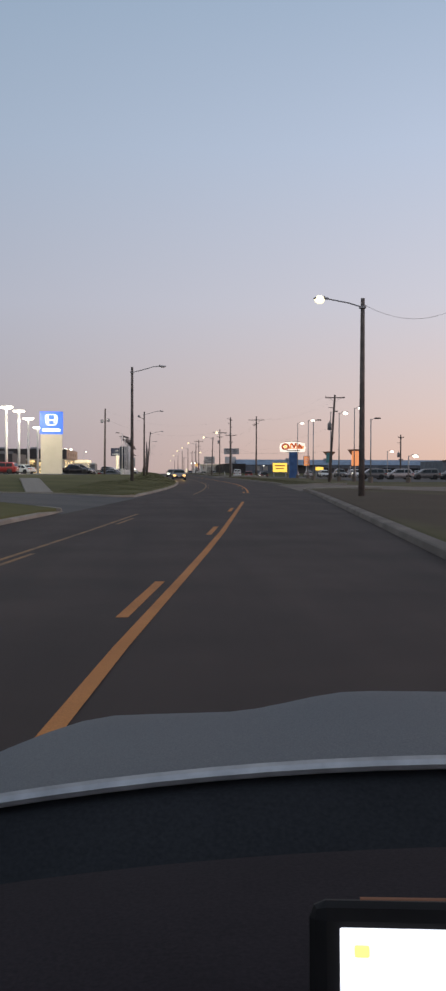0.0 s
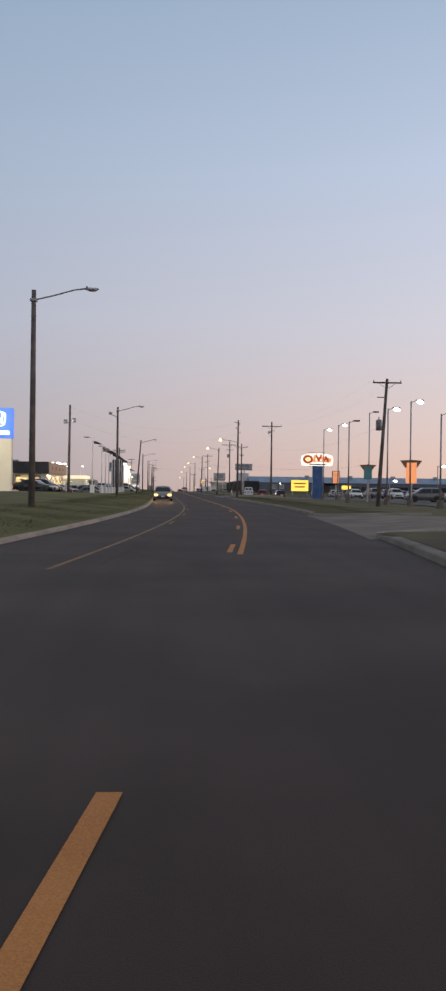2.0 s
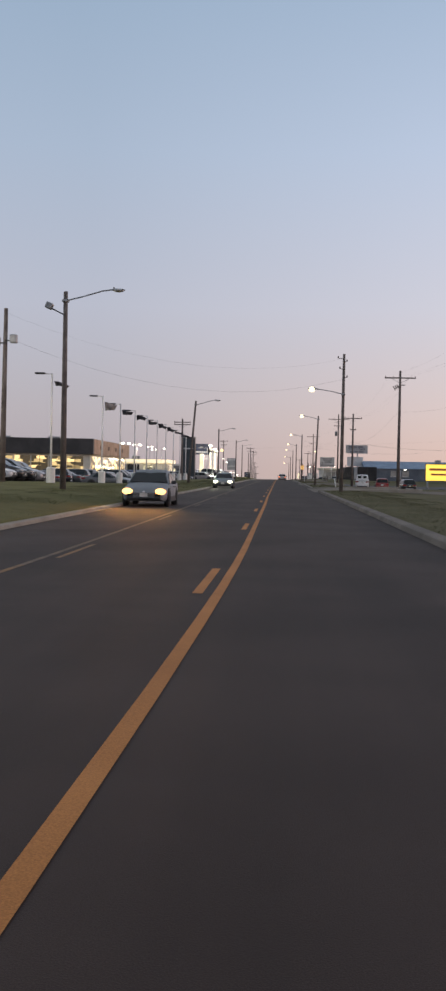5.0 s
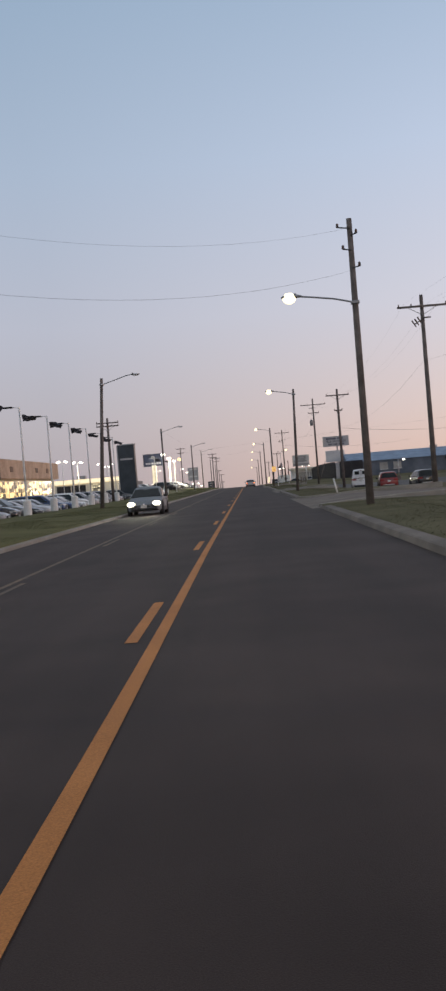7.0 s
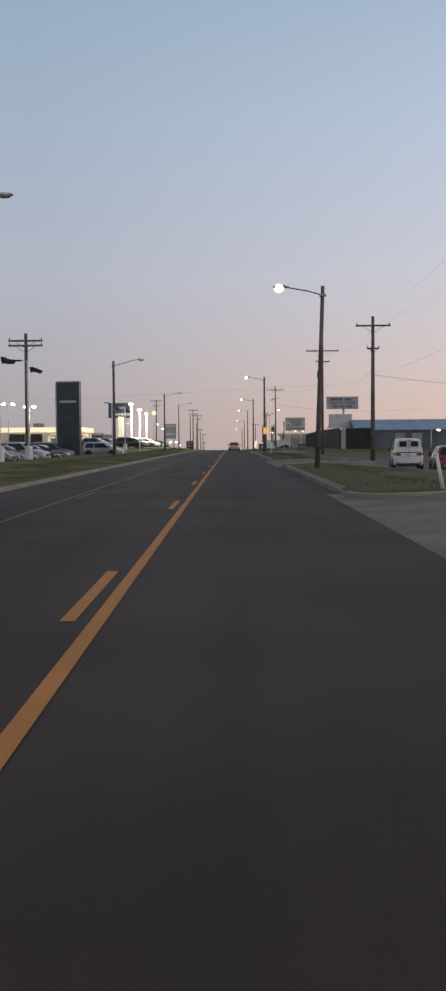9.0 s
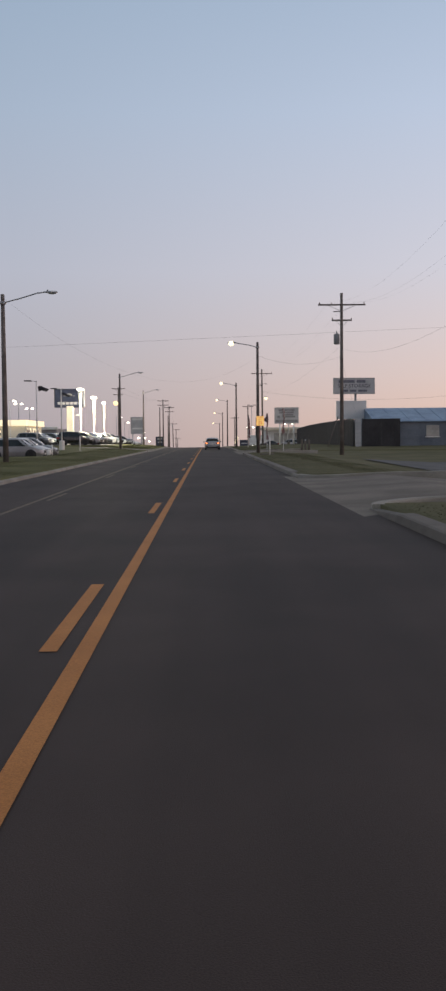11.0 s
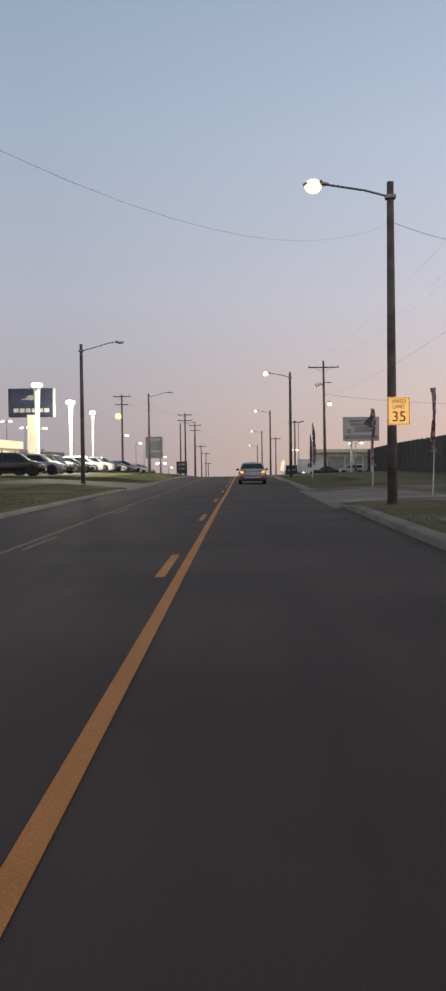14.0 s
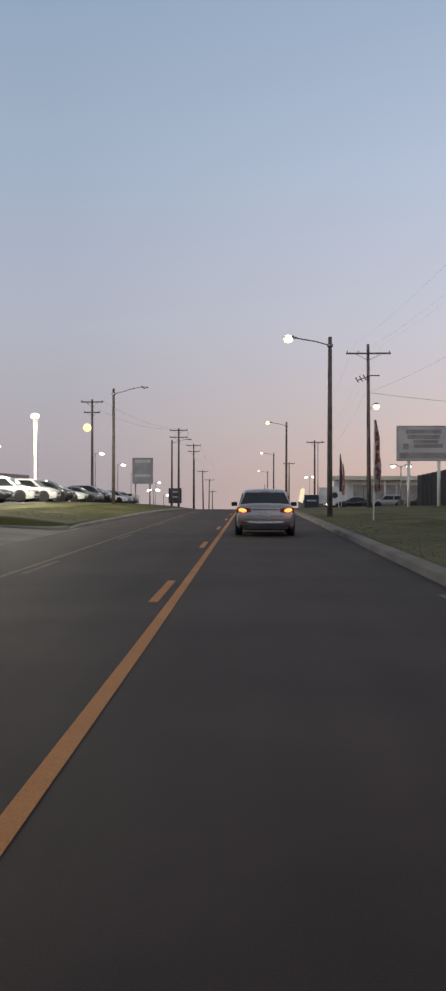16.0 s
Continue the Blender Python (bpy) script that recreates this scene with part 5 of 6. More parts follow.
def tattered_flag(x, y, h, low, pennant, label):
    """A bent thin pole with a torn strip of cloth wound down it, and a pennant at its tip."""
    zb = on_ground(x, y)
    th = thing("tattered_flag", label, "feather flag", (x, y, zb), group="roadside feather flags")
    bend = [(0.09 * math.sin(2.6 * t) - 0.05 * t, 0.0, h * t) for t in (k / 14 for k in range(15))]
    part("pole", pipe(bmesh.new(), bend, 0.022, 8), WHITE, th, "thin white pole", smooth=True)
    rr = random.Random(int(y))
    bm = bmesh.new()
    rows = []
    for k in range(15):
        t = low + (1 - low) * k / 14
        cx = 0.09 * math.sin(2.6 * t) - 0.05 * t
        w = 0.05 + 0.12 * abs(math.sin(5.3 * t + y)) + rr.uniform(0, 0.05)
        o = 0.05 * math.sin(9 * t)
        rows.append([bm.verts.new((cx + o + w * u, 0.05 * math.sin(7 * t + 4 * u) - 0.03, h * t + rr.uniform(-0.03, 0.03))) for u in (-0.5, 0.0, 0.6)])
    for a, b in zip(rows, rows[1:]):
        for q in range(2):
            bm.faces.new((a[q], a[q + 1], b[q + 1], b[q]))
    bmesh.ops.solidify(bm, geom=bm.faces[:], thickness=0.008)
    part("cloth_strip", bm, MOTTLED, th, "torn red, white and dark cloth", smooth=True)
    if pennant:
        bm = bmesh.new()
        loft(bm, [[(0.0, d, h * 0.985), (-0.10, d, h * 0.90), (-0.42, d, h * 0.815), (-0.20, d, h * 0.79), (0.0, d, h * 0.76)] for d in (-0.045, -0.035)])
        part("pennant", bm, FLAGCLOTH, th, "dark pennant")


feather_flag(6.35, 356.0, 4.45, MOTTLED, "faded red and white feather flag on a pole", 0.02, 0.26)
tattered_flag(6.95, 323.7, 3.9, 0.30, True, "worn grey flag hanging limp on a white pole")
tattered_flag(7.85, 313.3, 4.12, 0.42, False, "tattered striped flag on a bent white pole")
feather_flag(10.4, 420.0, 5.8, FLAGCLOTH, "dark feather flag on a pole")
feather_flag(11.6, 430.0, 5.2, RED, "dark red feather flag on a pole")
# small lit banner at the kerb beyond the crest
zb = on_ground(6.9, 430.0)
th = thing("banner_sign", "small lit pale yellow banner on a thin post", "sign", (6.9, 430.0, zb))
bm = bmesh.new()
loft(bm, [[(-0.3, d, 0.9), (0.2, d, 0.7), (0.42, d, 2.2), (0.25, d, 2.5), (-0.05, d, 2.3)] for d in (-0.05, 0.05)])
part("panel", bm, SIGN_CREAM, th, "pale yellow lit panel")
part("post", tube(bmesh.new(), (-0.05, 0.08, 0.0), (0.1, 0.08, 2.2), 0.04, n=8), GALV, th)
# concrete walk up the bank by the side street, in square panels
walk_way = thing("walkway", "pale concrete footpath of square panels on the grass bank", "footpath", kind="structure")
for k in range(18):
    t = (k + 0.5) / 18
    px, py = -14.4 - 3.3 * t, 56.6 + 23.4 * t
    pv = part("panel", one_box((0, 0, 0), (1.35, 1.32, 0.12), 0.012), CONCRETE_PALE, walk_way)
    dz = (ground_z(px - 0.1, py + 0.7) - ground_z(px + 0.1, py - 0.7)) / 1.4
    pv.matrix_local = pose(px, py, ground_z(px, py) + 0.04, math.degrees(math.atan(dz)), 0, 8.2)

# unseen point lamps added near the lot lamps to brighten pylon, cars and lawn
for x, y, z, en in ((-26.5, 152.0, 9.6, 3600), (-29.0, 170.5, 9.6, 1500), (-36.5, 374.0, 7.6, 1500), (-14.6, 372.0, 6.8, 4200)):
    ld = bpy.data.lights.new("forecourt_fill_lamp", "POINT")
    ld.energy, ld.color, ld.shadow_soft_size = en, (1.0, 0.9, 0.7), 0.3
    new("forecourt_fill_lamp", ld).location = (x, y, z)


# ------------------------------------------------------------------ buildings
def windows_along(parent, x0, x1, n, z0, z1, y, mat, along="x", other=0.0, gap=0.25):
    """A row of framed panes on a wall; along x they face -y, along y they face +x."""
    w = (x1 - x0) / n
    for k in range(n):
        c = x0 + (k + 0.5) * w
        if along == "x":
            wd = part("window", one_box((c, y, (z0 + z1) / 2), (w - gap, 0.06, z1 - z0), 0.01), mat, parent)
            part("mullion", one_box((c, y - 0.04, (z0 + z1) / 2), (0.07, 0.06, z1 - z0), 0.005), DARKMETAL, wd)
        else:
            wd = part("window", one_box((other, c, (z0 + z1) / 2), (0.06, w - gap, z1 - z0), 0.01), mat, parent)
            part("mullion", one_box((other + 0.04, c, (z0 + z1) / 2), (0.06, 0.07, z1 - z0), 0.005), DARKMETAL, wd)


# showroom with charcoal fascia on one side and tan fascia on the street side
zb = on_ground(-45, 290)
th = thing("showroom_building", "low car showroom with charcoal and tan fascia and lit windows", "building", (0, 0, zb))
part("wall", one_box((-50.0, 291.0, 2.35), (38.0, 39.0, 4.7)), CREAM, th)
part("fascia", one_box((-50.2, 271.2, 5.75), (39.8, 1.0, 2.6), 0.05), CHARCOAL, th, "charcoal fascia band")
part("street_fascia", one_box((-30.8, 291.5, 5.72), (1.0, 39.5, 2.6), 0.05), TAN, th, "tan fascia band")
part("roof", one_box((-50.2, 291.6, 6.4), (38.1, 39.6, 0.3)), GREYWALL, th)
windows_along(th, -68, -32, 12, 0.7, 4.1, 271.46, WIN_WARM)
windows_along(th, 273, 309, 10, 0.7, 4.1, 0, WIN_WARM, along="y", other=-30.96)
for k in range(3):
    part("rooftop_unit", one_box((-58 + 9 * k, 285, 7.15), (2.2, 1.8, 1.2), 0.08), GALV, th)
for k in range(4):
    part("wall_logo", one_box((-30.27, 278 + 8 * k, 5.72), (0.06, 1.6, 0.7), 0.05), TANDARK, th, "small brown wall emblem")

# cream showroom, brightly lit
zb = on_ground(-45, 405)
zt = 5.2 - zb
th = thing("lit_showroom_building", "flat cream showroom with bright lit front", "building", (0, 0, zb))
part("wall", one_box((-50.0, 421.5, zt / 2 - 0.3), (33.0, 19.0, zt - 0.6)), CREAM, th)
part("fascia", one_box((-50.0, 411.7, zt - 0.55), (33.6, 0.6, 1.1), 0.04), SIGN_CREAM, th, "backlit cream fascia")
part("side_fascia", one_box((-33.3, 421.7, zt - 0.55), (0.6, 19.4, 1.1), 0.04), SIGN_CREAM, th, "backlit cream fascia")
part("roof", one_box((-50.0, 421.7, zt - 0.2), (33.0, 19.0, 0.3)), DARKMETAL, th)
for x0, x1, q, mt in ((-65, -55, 3, WIN_DARK), (-54.5, -51.5, 1, WIN_CREAM), (-50, -42, 2, WIN_DARK), (-41, -38, 1, WIN_CREAM)):
    windows_along(th, x0, x1, q, 0.5, zt - 1.5, 411.96, mt)
windows_along(th, 413.5, 429, 4, 0.5, zt - 1.5, 0, WIN_CREAM, along="y", other=-33.47)
part("rooftop_unit", one_box((-44, 418, zt + 0.5), (2.4, 1.8, 1.1), 0.08), GALV, th)

# dark building behind the blue sign, and far low sheds
zb = on_ground(-45, 205)
th = thing("dark_showroom_building", "low dark building behind the forecourt", "building", (0, 0, zb))
part("wall", one_box((-52.0, 212.0, 2.4), (34.0, 22.0, 4.8)), CHARCOAL, th)
part("parapet", one_box((-52.0, 200.9, 4.9), (34.4, 0.4, 0.5), 0.03), GREYWALL, th)
windows_along(th, -66, -38, 8, 0.6, 3.0, 200.97, WIN_WARM)
zb = on_ground(-50, 440)
th = thing("far_showroom_building", "far flat-roofed dealer building with pale trim", "building", (0, 0, zb))
part("wall", one_box((-52, 452, 2.1), (40, 20, 4.2)), GREYWALL, th)
part("trim", one_box((-52, 441.8, 4.3), (40.5, 0.5, 0.6), 0.03), WHITE, th)
windows_along(th, -70, -34, 10, 0.6, 3.1, 441.95, WIN_CREAM)

# long steel workshop with a blue roof
zb = on_ground(60, 345)
th = thing("workshop_building", "long grey steel workshop with blue metal roof", "building", (0, 0, zb - 0.45))
part("wall", one_box((66.0, 345.0, 1.7), (91.0, 16.0, 3.4)), BLUEWALL, th)
bm = bmesh.new()
loft(bm, [[(x, 336.6, 3.3), (x, 345.0, 5.1), (x, 353.4, 3.3)] for x in (20.2, 111.8)])
rf = part("roof", bm, BLUEROOF, th)
for k in range(48):
    part("roof_seam", slab(bmesh.new(), [(20.6 + 1.9 * k, 336.7, 3.35), (20.66 + 1.9 * k, 336.7, 3.35), (20.66 + 1.9 * k, 344.9, 5.12), (20.6 + 1.9 * k, 344.9, 5.12)], 0.03), BLUEROOF, rf)
for cx in (27.0, 29.6):
    wd = part("window", one_box((cx, 336.97, 2.2), (1.5, 0.07, 1.3), 0.01), WIN_PALE, th, "workshop window with dim light put into pale panes")
    part("sill", one_box((cx, 336.9, 1.5), (1.7, 0.16, 0.08), 0.01), WHITE, wd)
windows_along(th, 48, 105, 12, 1.0, 2.3, 336.97, WIN_DARK)
part("door", one_box((42.0, 336.95, 1.4), (3.6, 0.1, 2.8), 0.02), CHARCOAL, th, "dark roller door")
part("awning", one_box((42.0, 335.8, 3.0), (7.0, 2.2, 0.12), 0.02, Matrix.Rotation(radians(-8), 4, "X")), DARKMETAL, th)
for k in range(4):
    part("roof_vent", one_box((38 + 13 * k, 344.5, 5.2), (1.3, 1.1, 0.7), 0.05), GALV, th)

# far convenience store with a pale flat roof
zb = on_ground(30, 480)
th = thing("store_building", "pale flat-roofed store with wide lit eave", "building", (0, 0, zb))
zt = 4.1 - zb
part("wall", one_box((29.0, 488.0, zt / 2 - 0.3), (26.0, 14.0, zt - 0.6)), WHITE, th)
part("canopy", one_box((29.5, 484.0, zt - 0.35), (29.0, 10.0, 0.7), 0.06), CREAM, th, "pale roof canopy")
windows_along(th, 18, 40, 6, 0.8, zt - 1.5, 480.96, WIN_PALE)
for k in range(5):
    part("column", one_box((17 + 6.2 * k, 479.6, (zt - 0.7) / 2), (0.3, 0.3, zt - 0.7), 0.02), WHITE, th)

# low roofs towards the crest on both sides
for k, (bx, by, sx, sy, h, mt) in enumerate(((24, 560, 22, 14, 4.0, GREYWALL), (70, 420, 36, 20, 5.0, GREYWALL), (-40, 540, 30, 16, 4.5, CREAM), (-70, 600, 40, 20, 5.0, GREYWALL), (95, 300, 40, 24, 4.6, BLUEWALL))):
    zb = on_ground(bx, by)
    th = thing("roadside_building", "far low flat-roofed commercial building", "building", (bx, by, zb), group="far low buildings")
    part("wall", one_box((0, 0, h / 2), (sx, sy, h)), mt, th)
    part("parapet", one_box((0, -sy / 2 - 0.1, h), (sx + 0.4, 0.3, 0.5), 0.03), DARKMETAL, th)
    windows_along(th, -sx * 0.4, sx * 0.4, 6, 0.9, 2.4, -sy / 2 - 0.04, WIN_DARK)


def fence_panels(p, q, h, n, name, label):
    """A tall board fence in upright panels between posts."""
    th = thing(name, label, "fence", (0, 0, 0))
    p, q = Vector((*p, 0)), Vector((*q, 0))
    d = (q - p) / n
    turn = Matrix.Rotation(math.atan2(d.y, d.x), 4, "Z")
    rr = random.Random(5)
    for k in range(n):
        c = p + d * (k + 0.5)
        z = on_ground(c.x, c.y) + 0.05
        pan = part("panel", one_box((c.x, c.y, z + h / 2), (d.length - 0.06, 0.06, h + rr.uniform(-0.06, 0.06)), 0.008, turn), FENCE, th)
        for j in range(5):
            o = d * ((j - 2) / 5.0)
            part("rib", one_box((c.x + o.x, c.y + o.y, z + h / 2), (0.09, 0.1, h - 0.1), 0.01, turn), FENCE, pan)
        e = p + d * k
        part("post", one_box((e.x, e.y, on_ground(e.x, e.y) + h / 2 + 0.05), (0.12, 0.14, h + 0.1), 0.01, turn), DARKMETAL, th)


fence_panels((18.5, 418.0), (17.6, 335.6), 3.2, 29, "storage_fence", "tall dark brown metal fence round the storage yard")
fence_panels((18.6, 335.4), (22.9, 335.1), 3.2, 2, "storage_fence", "tall dark brown metal fence beside the storage sign")
th = thing("storage_gate", "narrow pale sheet metal gate at the fence corner", "gate", (18.12, 335.45, on_ground(18.12, 335.45)))
part("leaf", one_box((0, 0, 1.65), (0.72, 0.07, 3.1), 0.01), SIGNGREY, th)
for z in (0.5, 1.6, 2.8):
    part("rail", one_box((0, -0.06, z), (0.72, 0.06, 0.08), 0.01), GALV, th)
zb = on_ground(18, 330)
th = thing("storage_building", "dark low storage units with flat roof", "building", (0, 0, zb))
part("wall", one_box((32.0, 380.0, 1.6), (24.0, 60.0, 3.2)), CHARCOAL, th)
part("roof", one_box((32.0, 380.0, 3.35), (24.6, 60.6, 0.25), 0.03), GREYWALL, th)
part("rooftop_unit", one_box((27.0, 356.0, 4.0), (1.8, 1.5, 1.1), 0.06), DARKMETAL, th)


# ------------------------------------------------------------------ vehicles
def vehicle(style, paint, label, at, turn, heads=None, tails=None, group="", cat="car", name="car", fine_parts=True, lens=None):
    """A car that points along its +y, standing on z 0."""
    spec = {
        "sedan": dict(L=4.78, W=1.82, H=1.45, belt=0.92, hood=0.86, deck=0.99, ws=(0.95, 0.15), rw=(-1.75, -1.05), wb=1.38, r=0.33),
        "suv": dict(L=4.65, W=1.86, H=1.70, belt=1.08, hood=1.02, deck=1.08, ws=(1.15, 0.45), rw=(-2.18, -1.85), wb=1.36, r=0.37),
        "van": dict(L=4.9, W=1.9, H=1.95, belt=1.2, hood=1.1, deck=1.2, ws=(1.5, 0.75), rw=(-2.42, -2.32), wb=1.5, r=0.35),
        "pickup": dict(L=5.7, W=1.98, H=1.88, belt=1.18, hood=1.14, deck=1.18, ws=(1.15, 0.55), rw=(-0.75, -0.6), wb=1.75, r=0.4),
    }[style]
    L, W, H, belt, r = spec["L"], spec["W"], spec["H"], spec["belt"], spec["r"]
    th = thing(name, label, cat, at, turn, group=group)
    hw, hl = W / 2, L / 2

    def ring(y, w, lo, hi, crown=0.03):
        return [(-w * 0.90, y, lo), (-w * 0.985, y, lo + 0.10), (-w, y, lo + 0.55 * (hi - lo)), (-w * 0.975, y, hi - 0.10), (-w * 0.88, y, hi - 0.02), (-w * 0.5, y, hi + crown * 0.8), (0, y, hi + crown),
                (w * 0.5, y, hi + crown * 0.8), (w * 0.88, y, hi - 0.02), (w * 0.975, y, hi - 0.10), (w, y, lo + 0.55 * (hi - lo)), (w * 0.985, y, lo + 0.10), (w * 0.90, y, lo)]

    deck, hood = spec["deck"], spec["hood"]
    st = [(-hl, 0.86, 0.42, deck - 0.22), (-hl + 0.06, 0.93, 0.34, deck - 0.10), (-hl + 0.22, 0.975, 0.28, deck - 0.01), (-hl + 0.55, 1.0, 0.22, deck + 0.01), (-0.9, 1.0, 0.2, (deck + belt) / 2), (0.1, 1.0, 0.2, belt),
          (spec["ws"][0], 0.995, 0.2, belt - 0.0), (spec["ws"][0] + 0.45, 0.985, 0.21, hood + 0.01), (hl - 0.45, 0.95, 0.22, hood - 0.09), (hl - 0.16, 0.90, 0.25, hood - 0.18), (hl - 0.03, 0.82, 0.32, hood - 0.30), (hl, 0.74, 0.40, hood - 0.38)]
    bm = bmesh.new()
    fine = []
    for k in range(len(st) - 1):
        p0, p1, p2, p3 = st[max(0, k - 1)], st[k], st[k + 1], st[min(len(st) - 1, k + 2)]
        for t in (0.0, 0.33, 0.67):
            fine.append(tuple(b + 0.5 * t * (c - a + t * (2 * a - 5 * b + 4 * c - d + t * (3 * (b - c) + d - a))) for a, b, c, d in zip(p0, p1, p2, p3)))
    fine.append(st[-1])
    loft(bm, [ring(y, hw * k, lo, hi) for y, k, lo, hi in fine])
    # cabin frame in body colour: roof and pillars as one rounded volume
    (f0, f1), (b0, b1) = spec["ws"], spec["rw"]
    wb_, wt_ = hw * 0.93, hw * 0.74
    zr = H
    cab = []
    base_w = wb_ * 0.97
    for t in (0.0, 0.45, 0.88):
        cab.append((b0 + (b1 - b0) * t, base_w + (wt_ - base_w) * t, belt + (zr - 0.05 - belt) * t))
    cab += [(b1 + 0.10, wt_ * 1.0, zr - 0.035), (b1 + 0.32, wt_ * 1.015, zr - 0.008), ((f1 + b1) / 2, wt_ * 1.02, zr + 0.004), (f1 - 0.30, wt_ * 1.01, zr - 0.012), (f1 - 0.08, wt_, zr - 0.045)]
    for t in (0.88, 0.45, 0.0):
        cab.append((f0 + (f1 - f0) * t, base_w + (wt_ - base_w) * t, belt + (zr - 0.05 - belt) * t))
    rows = []
    for k, (y, w, z) in enumerate(cab):
        low = belt - 0.12
        up = max(0.0, (z - belt) / (zr - belt))
        rows.append([(-wb_, y, low), (-w - 0.02, y, z - 0.09 * up), (-w * 0.965, y, z - 0.028 * up), (-w * 0.86, y, z + 0.004), (-w * 0.45, y, z + 0.028 * up), (0, y, z + 0.036 * up),
                     (w * 0.45, y, z + 0.028 * up), (w * 0.86, y, z + 0.004), (w * 0.965, y, z - 0.028 * up), (w + 0.02, y, z - 0.09 * up), (wb_, y, low)])
    b2 = bmesh.new()
    loft(b2, rows)
    tmp = bpy.data.meshes.new("cabin")
    b2.to_mesh(tmp)
    b2.free()
    bm.from_mesh(tmp)
    bpy.data.meshes.remove(tmp)
    body = part("body", bm, paint, th, smooth=True)

    # glass set just proud of the cabin
    def pane(nm, pts):
        part(nm, slab(bmesh.new(), pts, 0.03), CARGLASS, th)

    def mixp(a, b, t):
        return tuple(p + (q - p) * t for p, q in zip(a, b))

    for nm, y0, y1, s in (("rear_window", b0, b1, -1), ("windshield", f0, f1, 1)):
        o = 0.05 * s
        lo0, lo1 = (-wb_ * 0.93, y0 + o, belt + 0.03), (wb_ * 0.93, y0 + o, belt + 0.03)
        hi0, hi1 = (-wt_ * 0.9, y1 + o, zr - 0.06), (wt_ * 0.9, y1 + o, zr - 0.06)
        if style == "van" and s < 0:
            for q in (-1, 1):
                part("rear_pane", one_box((q * 0.36, y0 - 0.03, belt + 0.42), (0.46, 0.05, 0.34), 0.02), CARGLASS, th)
            part("door_gap", one_box((0, y0 - 0.025, belt + 0.1), (0.02, 0.05, 1.2), 0.004), PLASTIC, th)
            part("rear_step", one_box((0, y0 - 0.03, belt - 0.12), (1.5, 0.05, 0.05), 0.01), PLASTIC, th)
            continue
        a, b, c, d = mixp(lo0, hi0, 0.06), mixp(lo1, hi1, 0.06), mixp(lo1, hi1, 0.93), mixp(lo0, hi0, 0.93)
        pane(nm, [a, b, c, d] if s < 0 else [b, a, d, c])
    for s in (-1, 1):
        ym = (f1 + b1) / 2 - 0.05
        for ya, yb, yc, yd in ((b0 + 0.42, ym - 0.05, ym - 0.05, b1 + 0.16), (ym + 0.05, f0 - 0.3, f1 - 0.1, ym + 0.05)):
            if style == "van" and ya < -1:
                continue
            zl, zh = belt + 0.03, zr - 0.12
            xl, xh = s * (wb_ - 0.01), s * (wt_ + 0.06)
            pts = [(xl, ya, zl), (xl, yb, zl), (xh, yc, zh), (xh, yd, zh)]
            pane("side_window", pts if s > 0 else pts[::-1])
        # door seams, handles, rub strip and window surround
        for yy in (f0 - 0.18, ym, b0 + 0.55 if style != "pickup" else ym - 1.0) if fine_parts else ():
            part("door_seam", slab(bmesh.new(), [(s * hw * 1.002, yy - 0.008, 0.36), (s * hw * 1.002, yy + 0.008, 0.36), (s * hw * 0.985, yy + 0.008, belt - 0.1), (s * hw * 0.985, yy - 0.008, belt - 0.1)][::s], 0.012), PLASTIC, body)
        for yy in (ym + 0.16, b0 + 0.72) if fine_parts else ():
            part("door_handle", one_box((s * hw * 1.0, yy, belt - 0.15), (0.05, 0.2, 0.035), 0.012), DARKMETAL, body)
        part("belt_trim", slab(bmesh.new(), [(s * (wb_ - 0.002), b0 + 0.35, belt - 0.005), (s * (wb_ - 0.002), f0 - 0.22, belt - 0.005), (s * (wb_ - 0.012), f0 - 0.24, belt + 0.035), (s * (wb_ - 0.012), b0 + 0.37, belt + 0.035)][::s], 0.03), DARKMETAL, body)
        if fine_parts:
            part("cladding", one_box((s * hw * 0.985, 0.05, 0.33), (0.06, spec["wb"] * 2 - 2 * r - 0.2, 0.14), 0.02), PLASTIC, th)
        part("mirror", one_box((s * (hw + 0.1), f0 - 0.25, belt + 0.05), (0.2, 0.1, 0.14), 0.03), PLASTIC, th)
        part("sill", one_box((s * hw * 0.97, 0.05, 0.24), (0.08, L * 0.5, 0.12), 0.02), PLASTIC, th)
        for yy in (spec["wb"], -spec["wb"]):
            part("wheel_arch", tube(bmesh.new(), (s * (hw - 0.10), yy, r + 0.02), (s * (hw + 0.012), yy, r + 0.02), r + 0.07, n=20), PLASTIC, th)
            wh = part("wheel", lathe(bmesh.new(), [(r * 0.6, -0.11), (r * 0.93, -0.11), (r, -0.07), (r, 0.07), (r * 0.93, 0.11), (r * 0.6, 0.11)], (0, 0, 0), 20), RUBBER, th, "black tyre", smooth=True)
            wh.matrix_local = pose(s * (hw - 0.075), yy, r, 0, 90, 0)
            rim = bmesh.new()
            lathe(rim, [(r * 0.6, -0.10), (r * 0.62, 0.10), (r * 0.55, 0.10), (r * 0.5, 0.06)], (0, 0, 0), 16)
            for k in range(5):
                box(rim, (0, 0, 0.085), (r * 1.15, 0.06, 0.03), 0, Matrix.Rotation(k * math.pi / 5, 4, "Z"))
            rm = part("rim", rim, ALLOY, wh)
            if s < 0:
                rm.matrix_local = pose(0, 0, 0, 180, 0, 0)
    # lamps wrap round the corners
    zt = deck - 0.18 if style != "van" else 0.95
    zh_ = hood - 0.28
